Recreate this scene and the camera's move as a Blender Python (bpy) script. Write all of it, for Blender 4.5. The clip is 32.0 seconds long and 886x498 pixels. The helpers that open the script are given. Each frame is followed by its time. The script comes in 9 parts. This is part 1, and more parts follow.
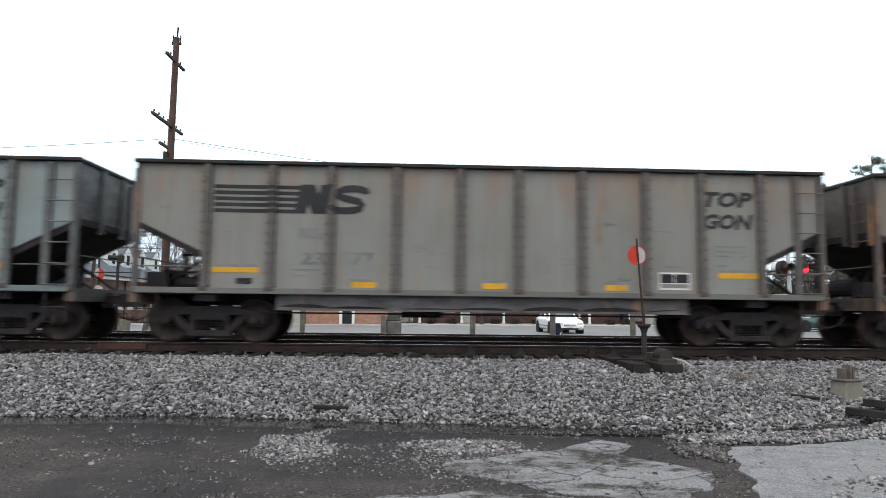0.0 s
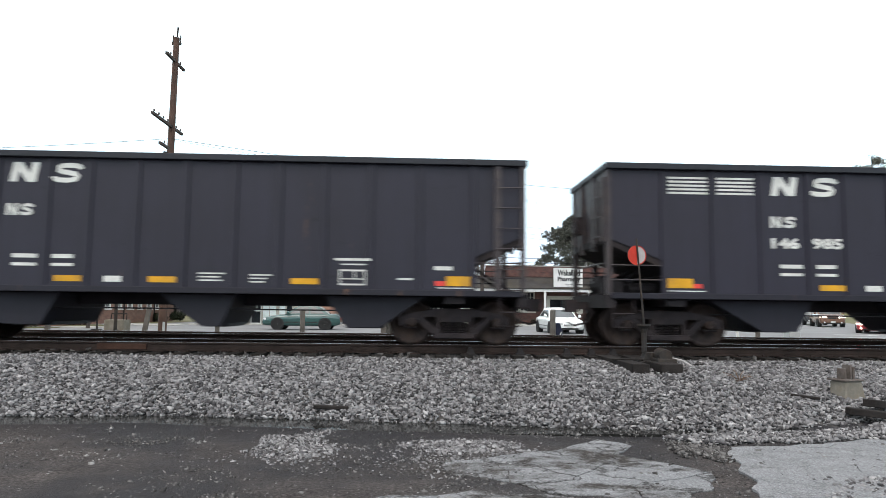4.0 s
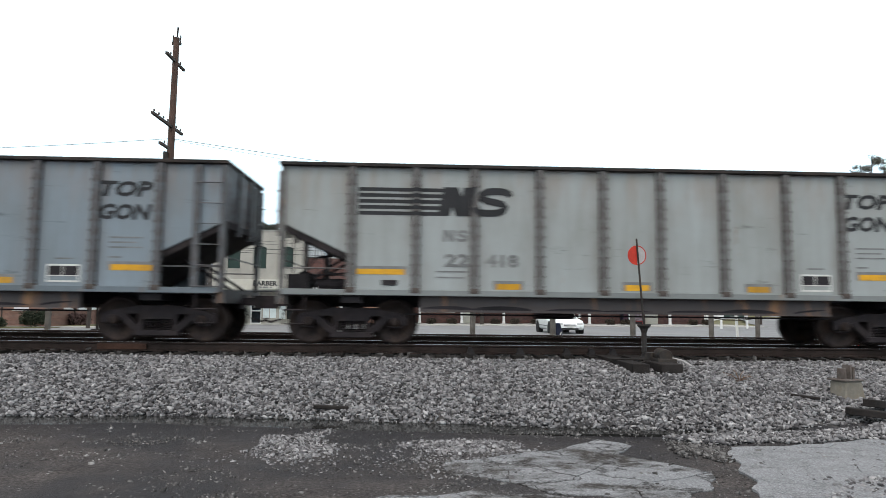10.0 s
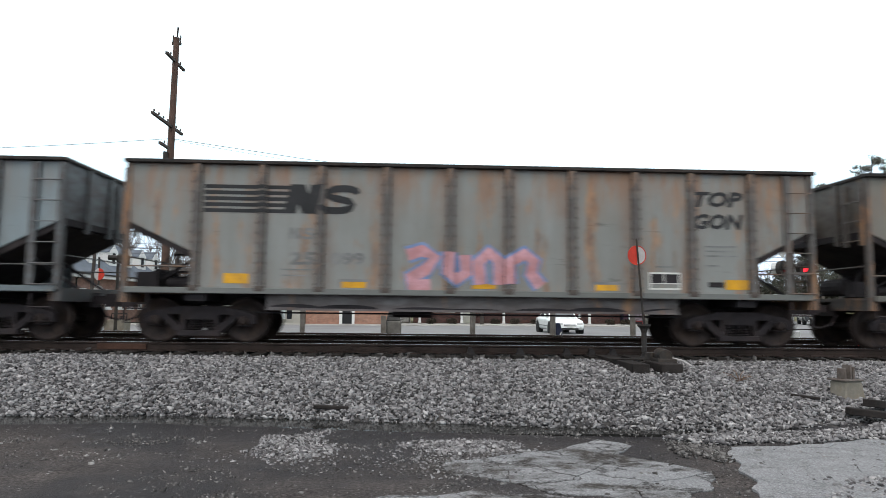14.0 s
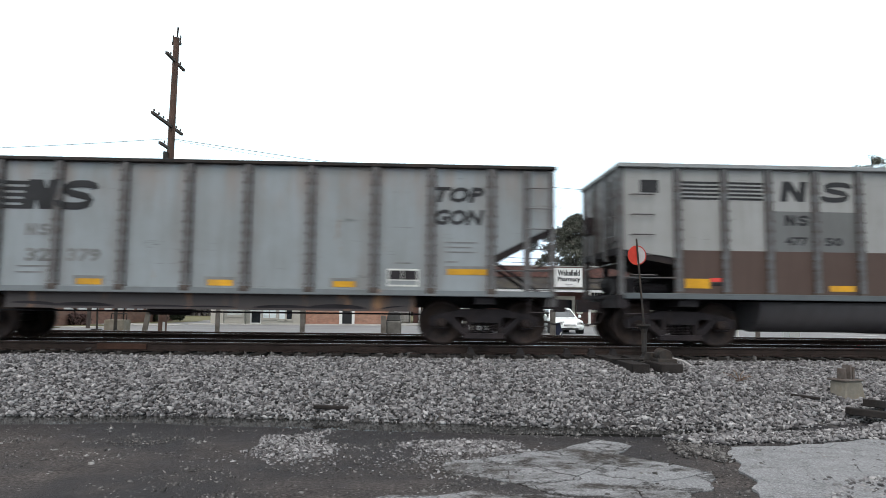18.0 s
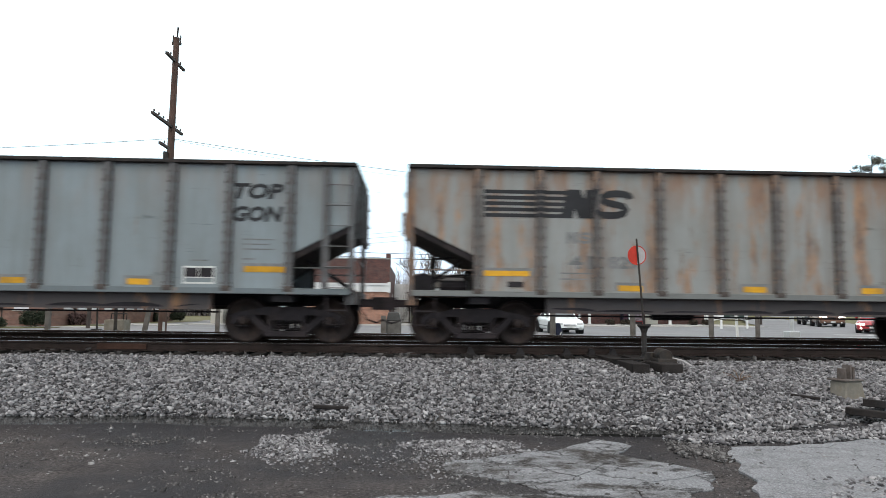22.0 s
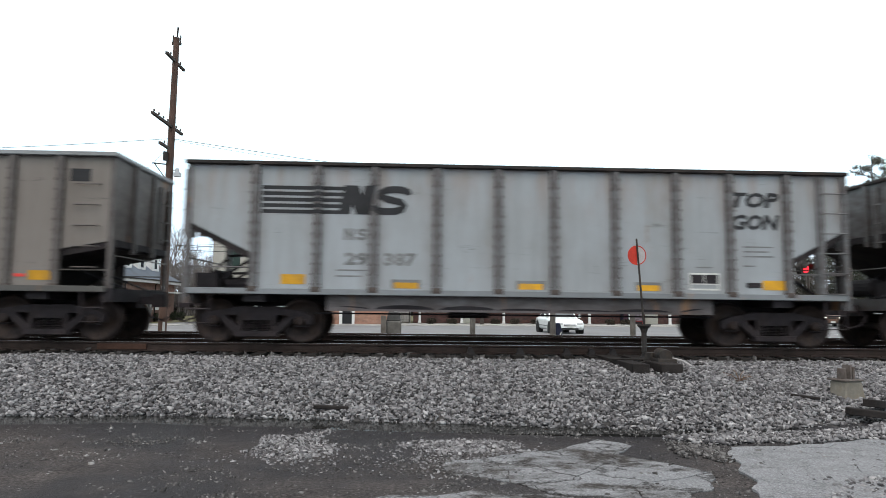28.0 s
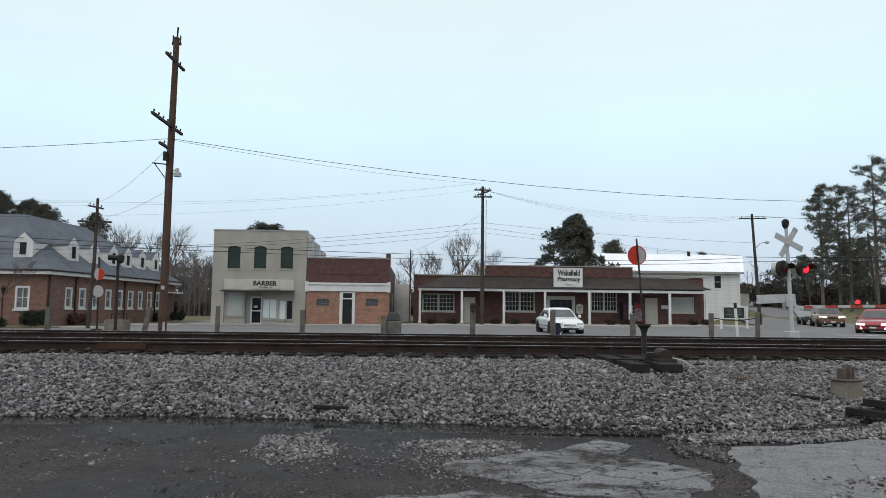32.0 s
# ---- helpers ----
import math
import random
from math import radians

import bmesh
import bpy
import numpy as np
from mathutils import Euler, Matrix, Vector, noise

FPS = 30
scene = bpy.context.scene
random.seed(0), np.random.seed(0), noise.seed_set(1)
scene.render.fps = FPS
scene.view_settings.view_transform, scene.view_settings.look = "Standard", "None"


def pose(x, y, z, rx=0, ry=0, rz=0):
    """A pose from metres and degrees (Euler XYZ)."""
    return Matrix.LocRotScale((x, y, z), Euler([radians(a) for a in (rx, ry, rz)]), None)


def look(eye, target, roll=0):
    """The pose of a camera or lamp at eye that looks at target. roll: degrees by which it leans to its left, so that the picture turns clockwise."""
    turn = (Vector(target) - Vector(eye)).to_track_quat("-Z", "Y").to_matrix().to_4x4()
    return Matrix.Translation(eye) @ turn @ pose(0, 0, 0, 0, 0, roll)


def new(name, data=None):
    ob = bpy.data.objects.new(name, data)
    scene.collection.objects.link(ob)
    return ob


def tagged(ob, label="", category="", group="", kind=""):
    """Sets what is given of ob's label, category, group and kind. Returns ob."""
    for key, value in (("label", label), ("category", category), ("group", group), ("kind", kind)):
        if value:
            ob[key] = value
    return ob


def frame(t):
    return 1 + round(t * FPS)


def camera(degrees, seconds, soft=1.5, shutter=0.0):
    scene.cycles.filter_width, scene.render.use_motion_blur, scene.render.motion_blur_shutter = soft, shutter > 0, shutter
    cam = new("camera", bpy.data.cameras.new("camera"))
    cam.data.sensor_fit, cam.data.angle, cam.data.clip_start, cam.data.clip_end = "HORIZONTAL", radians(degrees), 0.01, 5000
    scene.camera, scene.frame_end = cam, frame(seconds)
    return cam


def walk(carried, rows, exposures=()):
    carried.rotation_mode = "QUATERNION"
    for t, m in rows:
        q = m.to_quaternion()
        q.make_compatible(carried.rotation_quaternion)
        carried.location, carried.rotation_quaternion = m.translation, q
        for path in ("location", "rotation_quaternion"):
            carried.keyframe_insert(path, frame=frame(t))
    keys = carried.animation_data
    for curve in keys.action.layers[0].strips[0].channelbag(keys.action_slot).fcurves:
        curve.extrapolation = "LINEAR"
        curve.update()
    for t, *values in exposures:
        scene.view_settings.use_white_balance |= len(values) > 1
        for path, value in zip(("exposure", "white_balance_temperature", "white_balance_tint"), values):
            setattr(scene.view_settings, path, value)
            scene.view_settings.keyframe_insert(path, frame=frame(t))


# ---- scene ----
# ---- camera and its stand ----
cam = camera(67.42, 32.0, soft=0.82, shutter=0.17)
EYE = Vector((0.0, 0.0, 0.748))
PAN, TILT, LEAN = radians(2.279), radians(5.186), 0.6715
AIM = EYE + 10 * Vector((math.sin(PAN) * math.cos(TILT), math.cos(PAN) * math.cos(TILT), math.sin(TILT)))
STAND = look(EYE, AIM, LEAN)
walk(cam, [(0, STAND), (32, STAND)],
     exposures=[(0, 0.04), (1.2, 0.04), (1.9, 0.19), (7.0, 0.19), (7.8, 0.0), (18.4, 0.0), (18.8, 0.17), (19.5, 0.17), (20.2, 0.2), (20.5, 0.14), (20.8, 0.15), (21.2, 0.15), (21.6, 0.0), (29.2, 0.0), (29.6, -0.1), (30.0, -0.40), (30.4, -0.57), (30.8, -0.70), (32, -0.75)])

# ---- sky and sun: thin overcast ----
world = bpy.data.worlds.new("overcast_sky")
scene.world = world
world.use_nodes = True
wt = world.node_tree
wt.nodes.clear()
w_out = wt.nodes.new("ShaderNodeOutputWorld")
w_sky = wt.nodes.new("ShaderNodeTexSky")
w_sky.sky_type, w_sky.sun_disc = "NISHITA", False
w_sky.sun_elevation, w_sky.sun_rotation = radians(50), radians(200)
w_bs = wt.nodes.new("ShaderNodeBackground")
w_sky.air_density, w_sky.dust_density, w_sky.ozone_density = 0.6, 6.0, 0.5
w_bs.inputs[1].default_value = 0.05
w_bc = wt.nodes.new("ShaderNodeBackground")
w_tc = wt.nodes.new("ShaderNodeTexCoord")
w_sep = wt.nodes.new("ShaderNodeSeparateXYZ")
w_rmp = wt.nodes.new("ShaderNodeValToRGB")
w_rmp.color_ramp.elements[0].color = (0.635, 0.715, 0.865, 1)
w_rmp.color_ramp.elements[1].color = (0.825, 1.07, 1.14, 1)
w_rmp.color_ramp.elements[1].position = 0.26
for spot_, tone_ in ((0.55, (0.93, 0.97, 1.0, 1)), (1.0, (0.97, 0.98, 0.99, 1))):
    w_rmp.color_ramp.elements.new(spot_).color = tone_
w_nz = wt.nodes.new("ShaderNodeTexNoise")
w_nz.inputs["Scale"].default_value = 2.2
w_nz.inputs["Detail"].default_value = 5
w_mul = wt.nodes.new("ShaderNodeMath")
w_mul.operation = "MULTIPLY_ADD"
w_mul.inputs[1].default_value, w_mul.inputs[2].default_value = 0.24, 1.32
w_bc.inputs[1].default_value = 1.0
w_add = wt.nodes.new("ShaderNodeAddShader")
wt.links.new(w_tc.outputs["Generated"], w_sep.inputs[0])
wt.links.new(w_sep.outputs[2], w_rmp.inputs[0])
wt.links.new(w_tc.outputs["Generated"], w_nz.inputs["Vector"])
wt.links.new(w_nz.outputs[0], w_mul.inputs[0])
wt.links.new(w_rmp.outputs[0], w_bc.inputs[0])
wt.links.new(w_mul.outputs[0], w_bc.inputs[1])
wt.links.new(w_sky.outputs[0], w_bs.inputs[0])
wt.links.new(w_bs.outputs[0], w_add.inputs[0])
wt.links.new(w_bc.outputs[0], w_add.inputs[1])
wt.links.new(w_add.outputs[0], w_out.inputs[0])
sun_data = bpy.data.lights.new("sun", "SUN")
sun_data.energy, sun_data.angle, sun_data.color = 0.7, radians(25), (1.0, 0.95, 0.91)
sun = new("sun", sun_data)
sun.matrix_world = look((-8, -20, 30), (0, 0, 0))

# ---- materials ----
MATS = {}


def shader(name):
    m = bpy.data.materials.new(name)
    m.use_nodes = True
    nt = m.node_tree
    return m, nt, nt.nodes["Principled BSDF"]


def noise_node(nt, scale, detail=4.0, stretch=None, kind="Object", rough=0.55):
    tc = nt.nodes.new("ShaderNodeTexCoord")
    n = nt.nodes.new("ShaderNodeTexNoise")
    n.inputs["Scale"].default_value = scale
    n.inputs["Detail"].default_value = detail
    n.inputs["Roughness"].default_value = rough
    if stretch:
        mp = nt.nodes.new("ShaderNodeMapping")
        mp.inputs["Scale"].default_value = stretch
        nt.links.new(tc.outputs[kind], mp.inputs[0])
        nt.links.new(mp.outputs[0], n.inputs["Vector"])
    else:
        nt.links.new(tc.outputs[kind], n.inputs["Vector"])
    return n


def ramp(nt, src, stops):
    r = nt.nodes.new("ShaderNodeValToRGB")
    while len(r.color_ramp.elements) < len(stops):
        r.color_ramp.elements.new(0.5)
    for e, (p, c) in zip(r.color_ramp.elements, stops):
        e.position = p
        e.color = (*c, 1) if not isinstance(c, (int, float)) else (c, c, c, 1)
    nt.links.new(src, r.inputs[0])
    return r


def mix(nt, a, b, fac, mode="MIX"):
    m = nt.nodes.new("ShaderNodeMix")
    m.data_type, m.blend_type = "RGBA", mode
    for sock, v in ((m.inputs[0], fac), (m.inputs[6], a), (m.inputs[7], b)):
        if isinstance(v, bpy.types.NodeSocket):
            nt.links.new(v, sock)
        elif isinstance(v, (int, float)):
            sock.default_value = v
        else:
            sock.default_value = (*v, 1)
    return m.outputs[2]


def bump(nt, bs, src, strength, dist=0.01):
    b = nt.nodes.new("ShaderNodeBump")
    b.inputs["Strength"].default_value, b.inputs["Distance"].default_value = strength, dist
    nt.links.new(src, b.inputs["Height"])
    nt.links.new(b.outputs[0], bs.inputs["Normal"])


def plain(name, col, rough=0.7, metal=0.0, var=0.25, scale=3.0, fine=40.0, bmp=0.2, dirt=None, dirt_amt=0.4, spec=0.2, rand=0.0):
    """A surface with a base colour, two scales of variation, dirt patches and fine relief."""
    if name in MATS:
        return MATS[name]
    m, nt, bs = shader(name)
    big, small = noise_node(nt, scale, 5), noise_node(nt, fine, 3)
    lo = tuple(c * (1 - var) for c in col)
    hi = tuple(min(1, c * (1 + var)) for c in col)
    c = ramp(nt, big.outputs[0], [(0.3, lo), (0.7, hi)]).outputs[0]
    c = mix(nt, c, ramp(nt, small.outputs[0], [(0.3, 0.8), (0.7, 1.15)]).outputs[0], 0.5, "MULTIPLY")
    if dirt:
        dn = noise_node(nt, scale * 0.7, 6, rough=0.65)
        f = ramp(nt, dn.outputs[0], [(0.45, 0.0), (0.7, dirt_amt)]).outputs[0]
        c = mix(nt, c, dirt, f)
    if rand:
        oi = nt.nodes.new("ShaderNodeObjectInfo")
        c = mix(nt, c, ramp(nt, oi.outputs["Random"], [(0.0, 1 - rand), (1.0, 1.0)]).outputs[0], 1.0, "MULTIPLY")
    nt.links.new(c, bs.inputs["Base Color"])
    bs.inputs["Roughness"].default_value, bs.inputs["Metallic"].default_value = rough, metal
    bs.inputs["Specular IOR Level"].default_value = spec
    if bmp:
        bump(nt, bs, small.outputs[0], bmp)
    MATS[name] = m
    return m


def car_paint(name, rib=False, seams=False):
    """Weathered car paint: the colour is the object's own, its alpha sets the rust."""
    m, nt, bs = shader(name)
    oi = nt.nodes.new("ShaderNodeObjectInfo")
    big = noise_node(nt, 0.55, 6, rough=0.62)
    streak = noise_node(nt, 1.0, 6, (5.0, 3.0, 0.45), rough=0.65)
    spot = noise_node(nt, 2.4, 8, (1.3, 1.0, 0.7), rough=0.7)
    fine = noise_node(nt, 45, 3)
    c = mix(nt, oi.outputs["Color"], (0.518, 0.545, 0.566), 1.0, "MULTIPLY")
    c = mix(nt, c, ramp(nt, big.outputs[0], [(0.3, (0.86, 0.84, 0.81)), (0.62, (1.04, 1.04, 1.04))]).outputs[0], 1.0, "MULTIPLY")
    c = mix(nt, c, ramp(nt, streak.outputs[0], [(0.35, (0.80, 0.77, 0.74)), (0.58, (1.03, 1.03, 1.03))]).outputs[0], 0.5, "MULTIPLY")
    if rib:
        bolt = noise_node(nt, 1.7, 4, (1.2, 1.0, 3.2), rough=0.6)
        f = ramp(nt, bolt.outputs[0], [(0.30, 0.25), (0.62, 0.85)]).outputs[0]
        c = mix(nt, c, (0.060, 0.047, 0.044), f)
    # rust: blotches bleeding downwards, more of them the higher the amount
    rs = noise_node(nt, 1.0, 8, (2.6, 1.0, 0.55), rough=0.72)
    sub = nt.nodes.new("ShaderNodeMath")
    sub.operation = "MULTIPLY_ADD"
    nt.links.new(oi.outputs["Alpha"], sub.inputs[0])
    sub.inputs[1].default_value, sub.inputs[2].default_value = 0.165, -0.665
    ad = nt.nodes.new("ShaderNodeMath")
    nt.links.new(rs.outputs[0], ad.inputs[0])
    nt.links.new(sub.outputs[0], ad.inputs[1])
    f = ramp(nt, ad.outputs[0], [(0.0, 0.0), (0.10, 0.75)]).outputs[0]
    rust = ramp(nt, spot.outputs[0], [(0.35, (0.10, 0.05, 0.03)), (0.6, (0.32, 0.16, 0.07))]).outputs[0]
    c = mix(nt, c, rust, f)
    # scuffs: thin dark scrapes along the side
    sc = noise_node(nt, 1.0, 6, (1.1, 1.0, 7.0), rough=0.7)
    c = mix(nt, c, ramp(nt, sc.outputs[0], [(0.62, 1.0), (0.70, 0.55)]).outputs[0], 0.8, "MULTIPLY")
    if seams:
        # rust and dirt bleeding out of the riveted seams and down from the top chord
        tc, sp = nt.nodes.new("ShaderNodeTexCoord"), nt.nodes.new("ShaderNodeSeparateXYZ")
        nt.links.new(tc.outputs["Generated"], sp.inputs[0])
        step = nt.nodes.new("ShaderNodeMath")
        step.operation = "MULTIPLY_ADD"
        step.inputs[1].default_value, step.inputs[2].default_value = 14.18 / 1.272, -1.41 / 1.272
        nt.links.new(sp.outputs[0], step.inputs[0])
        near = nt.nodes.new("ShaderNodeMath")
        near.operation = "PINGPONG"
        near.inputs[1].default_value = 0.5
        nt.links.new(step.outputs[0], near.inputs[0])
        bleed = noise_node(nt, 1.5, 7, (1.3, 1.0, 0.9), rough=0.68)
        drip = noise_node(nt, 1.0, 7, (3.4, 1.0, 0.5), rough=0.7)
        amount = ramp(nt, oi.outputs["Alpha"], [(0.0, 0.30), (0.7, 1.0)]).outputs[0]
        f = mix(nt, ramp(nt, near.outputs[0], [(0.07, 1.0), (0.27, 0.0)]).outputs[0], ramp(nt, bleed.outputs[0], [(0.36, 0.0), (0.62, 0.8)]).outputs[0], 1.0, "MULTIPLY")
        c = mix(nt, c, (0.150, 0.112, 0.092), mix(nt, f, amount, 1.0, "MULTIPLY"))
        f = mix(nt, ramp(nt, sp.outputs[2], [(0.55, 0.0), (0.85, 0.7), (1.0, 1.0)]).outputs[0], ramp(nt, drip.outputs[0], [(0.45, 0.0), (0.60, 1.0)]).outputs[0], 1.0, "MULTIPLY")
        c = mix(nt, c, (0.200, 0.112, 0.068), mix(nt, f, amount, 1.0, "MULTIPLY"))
    nt.links.new(c, bs.inputs["Base Color"])
    bs.inputs["Roughness"].default_value = 0.55
    bs.inputs["Specular IOR Level"].default_value = 0.3
    h = mix(nt, big.outputs[0], fine.outputs[0], 0.12)
    bump(nt, bs, h, 0.3, 0.03)
    MATS[name] = m
    return m


def glass(name, tint=(0.02, 0.025, 0.03)):
    m, nt, bs = shader(name)
    n = noise_node(nt, 1.2, 3)
    nt.links.new(ramp(nt, n.outputs[0], [(0.3, tint), (0.7, tuple(c * 2.2 for c in tint))]).outputs[0], bs.inputs["Base Color"])
    bs.inputs["Roughness"].default_value = 0.06
    bs.inputs["Specular IOR Level"].default_value = 0.35
    MATS[name] = m
    return m


def glow(name, col, strength):
    m, nt, bs = shader(name)
    bs.inputs["Base Color"].default_value = (*col, 1)
    bs.inputs["Emission Color"].default_value = (*col, 1)
    bs.inputs["Emission Strength"].default_value = strength
    MATS[name] = m
    return m


def brickwork(name, a, b, mortar, scale=1.0):
    m, nt, bs = shader(name)
    tc = nt.nodes.new("ShaderNodeTexCoord")
    sp = nt.nodes.new("ShaderNodeSeparateXYZ")
    nt.links.new(tc.outputs["Object"], sp.inputs[0])
    ad = nt.nodes.new("ShaderNodeMath")
    nt.links.new(sp.outputs[0], ad.inputs[0])
    nt.links.new(sp.outputs[1], ad.inputs[1])
    cb = nt.nodes.new("ShaderNodeCombineXYZ")
    nt.links.new(ad.outputs[0], cb.inputs[0])
    nt.links.new(sp.outputs[2], cb.inputs[1])
    br = nt.nodes.new("ShaderNodeTexBrick")
    br.inputs["Scale"].default_value = 1.0
    br.inputs["Brick Width"].default_value, br.inputs["Row Height"].default_value = 0.21 * scale, 0.072 * scale
    br.inputs["Mortar Size"].default_value = 0.008
    br.inputs["Color1"].default_value, br.inputs["Color2"].default_value = (*a, 1), (*b, 1)
    br.inputs["Mortar"].default_value = (*mortar, 1)
    nt.links.new(cb.outputs[0], br.inputs["Vector"])
    n = noise_node(nt, 2.2, 8, (1.0, 1.0, 1.8), rough=0.75)
    c = mix(nt, br.outputs[0], ramp(nt, n.outputs[0], [(0.32, 0.5), (0.65, 1.2)]).outputs[0], 0.85, "MULTIPLY")
    nt.links.new(c, bs.inputs["Base Color"])
    bs.inputs["Roughness"].default_value = 0.85
    bump(nt, bs, br.outputs[1], -0.4, 0.008)
    MATS[name] = m
    return m


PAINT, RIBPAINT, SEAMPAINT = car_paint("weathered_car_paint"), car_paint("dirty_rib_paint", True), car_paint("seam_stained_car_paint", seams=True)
STEEL = plain("grimy_truck_steel", (0.027, 0.022, 0.024), 0.75, 0.2, 0.4, 4, 60, 0.4, (0.050, 0.036, 0.032), 0.5)
WHEEL = plain("wheel_steel", (0.032, 0.024, 0.023), 0.6, 0.4, 0.35, 5, 50, 0.3, (0.08, 0.05, 0.035), 0.5)
# near-black steel with brownish patches, for the slope sheets
SLOPEBLACK = plain("black_slope_steel", (0.022, 0.018, 0.019), 0.85, 0.0, 0.45, 2, 30, 0.3, (0.045, 0.034, 0.03), 0.5)
DARK = plain("black_underframe", (0.022, 0.019, 0.021), 0.8, 0.0, 0.4, 2, 40, 0.3)
CHORD = plain("dark_top_chord", (0.022, 0.019, 0.018), 0.7, 0.0, 0.4, 2, 40, 0.3, (0.06, 0.038, 0.028), 0.5)
BLACKLET = plain("black_lettering", (0.024, 0.024, 0.026), 0.7, 0, 0.3, 2, 30, 0.0)
WHITELET = plain("white_lettering", (0.56, 0.56, 0.53), 0.7, 0, 0.15, 2, 30, 0.0, (0.3, 0.28, 0.25), 0.5)
CREAMLET = plain("cream_lettering", (0.56, 0.46, 0.33), 0.7, 0, 0.15, 2, 30, 0.0, (0.3, 0.2, 0.14), 0.4)
GREYLET = plain("faded_lettering", (0.15, 0.15, 0.15), 0.7, 0, 0.3, 3, 30, 0.0)
YELLOW = plain("yellow_reflector", (0.60, 0.31, 0.02), 0.55, 0, 0.15, 4, 30, 0.0, (0.28, 0.17, 0.06), 0.6, rand=0.3)
REDREF = plain("red_reflector", (0.6, 0.06, 0.05), 0.5, 0, 0.15, 4, 30, 0.0)
RIVET = plain("rusty_rivets", (0.055, 0.043, 0.038), 0.85, 0, 0.5, 4, 40, 0.3, (0.14, 0.12, 0.11), 0.5)
GREYPATCH = plain("grey_patch_paint", (0.16, 0.16, 0.16), 0.7, 0, 0.2, 4, 30, 0.0)
RUSTBLOB = plain("burnt_rust_patch", (0.065, 0.036, 0.026), 0.9, 0, 0.4, 3, 30, 0.2)
SOOT, nt, bs = shader("soot_stain")
bs.inputs["Base Color"].default_value = (0.03, 0.028, 0.028, 1)
bs.inputs["Roughness"].default_value = 0.95
so_tc, so_sp = nt.nodes.new("ShaderNodeTexCoord"), nt.nodes.new("ShaderNodeSeparateXYZ")
nt.links.new(so_tc.outputs["Object"], so_sp.inputs[0])
so_u = nt.nodes.new("ShaderNodeMath")
so_u.operation = "MULTIPLY"
so_u.inputs[1].default_value = 0.25
nt.links.new(so_sp.outputs[2], so_u.inputs[0])
so_a = ramp(nt, so_u.outputs[0], [(0.36, 0.0), (0.44, 0.42), (0.50, 0.6), (0.57, 0.22), (0.68, 0.0)]).outputs[0]
so_c = ramp(nt, noise_node(nt, 0.8, 5, (0.9, 1, 1.6), rough=0.55).outputs[0], [(0.36, 0.12), (0.60, 1.0)]).outputs[0]
nt.links.new(mix(nt, so_a, so_c, 1.0, "MULTIPLY"), bs.inputs["Alpha"])
BURN, nt, bs = shader("burnt_paint")
bu_tc, bu_gr = nt.nodes.new("ShaderNodeTexCoord"), nt.nodes.new("ShaderNodeTexGradient")
bu_mp = nt.nodes.new("ShaderNodeMapping")
bu_mp.inputs["Location"].default_value, bu_mp.inputs["Scale"].default_value = (-4.45, 0, -3.05), (2.4, 0, 1.52)
bu_gr.gradient_type = "SPHERICAL"
nt.links.new(bu_tc.outputs["Object"], bu_mp.inputs[0])
bu_nz = noise_node(nt, 4.5, 6, rough=0.7)
bu_ad = nt.nodes.new("ShaderNodeMix")
bu_ad.data_type, bu_ad.inputs[0].default_value = "VECTOR", 0.22
nt.links.new(bu_mp.outputs[0], bu_ad.inputs[4])
nt.links.new(bu_nz.outputs[1], bu_ad.inputs[5])
nt.links.new(bu_ad.outputs[1], bu_gr.inputs[0])
nt.links.new(ramp(nt, bu_gr.outputs[1], [(0.0, (0.035, 0.030, 0.030)), (0.40, (0.045, 0.030, 0.026)), (0.56, (0.10, 0.055, 0.036)), (0.72, (0.24, 0.16, 0.10)), (1.0, (0.34, 0.26, 0.18))]).outputs[0], bs.inputs["Base Color"])
bs.inputs["Roughness"].default_value = 0.9
TAGPINK = plain("pink_spray_paint", (0.40, 0.22, 0.245), 0.7, 0, 0.3, 4, 30, 0.0, (0.34, 0.12, 0.11), 0.6)
TAGBLUE = plain("blue_spray_paint", (0.13, 0.18, 0.32), 0.7, 0, 0.3, 4, 30, 0.0, (0.2, 0.22, 0.27), 0.6)


# ---- mesh helpers ----
def box(bm, x0, x1, y0, y1, z0, z1):
    v = [bm.verts.new(p) for p in ((x0, y0, z0), (x1, y0, z0), (x1, y1, z0), (x0, y1, z0), (x0, y0, z1), (x1, y0, z1), (x1, y1, z1), (x0, y1, z1))]
    for f in ((3, 2, 1, 0), (4, 5, 6, 7), (0, 1, 5, 4), (1, 2, 6, 5), (2, 3, 7, 6), (3, 0, 4, 7)):
        bm.faces.new([v[i] for i in f])
    return bm


def prism(bm, poly, y0, y1):
    """A polygon in x and z, drawn from y0 to y1."""
    a = [bm.verts.new((x, y0, z)) for x, z in poly]
    b = [bm.verts.new((x, y1, z)) for x, z in poly]
    bm.faces.new(a)
    bm.faces.new(b[::-1])
    n = len(poly)
    for i in range(n):
        bm.faces.new((a[i], b[i], b[(i + 1) % n], a[(i + 1) % n]))
    return bm


def prism_x(bm, poly, x0, x1):
    """A polygon in y and z, drawn from x0 to x1."""
    a = [bm.verts.new((x0, y, z)) for y, z in poly]
    b = [bm.verts.new((x1, y, z)) for y, z in poly]
    bm.faces.new(a)
    bm.faces.new(b[::-1])
    n = len(poly)
    for i in range(n):
        bm.faces.new((a[i], b[i], b[(i + 1) % n], a[(i + 1) % n]))
    return bm


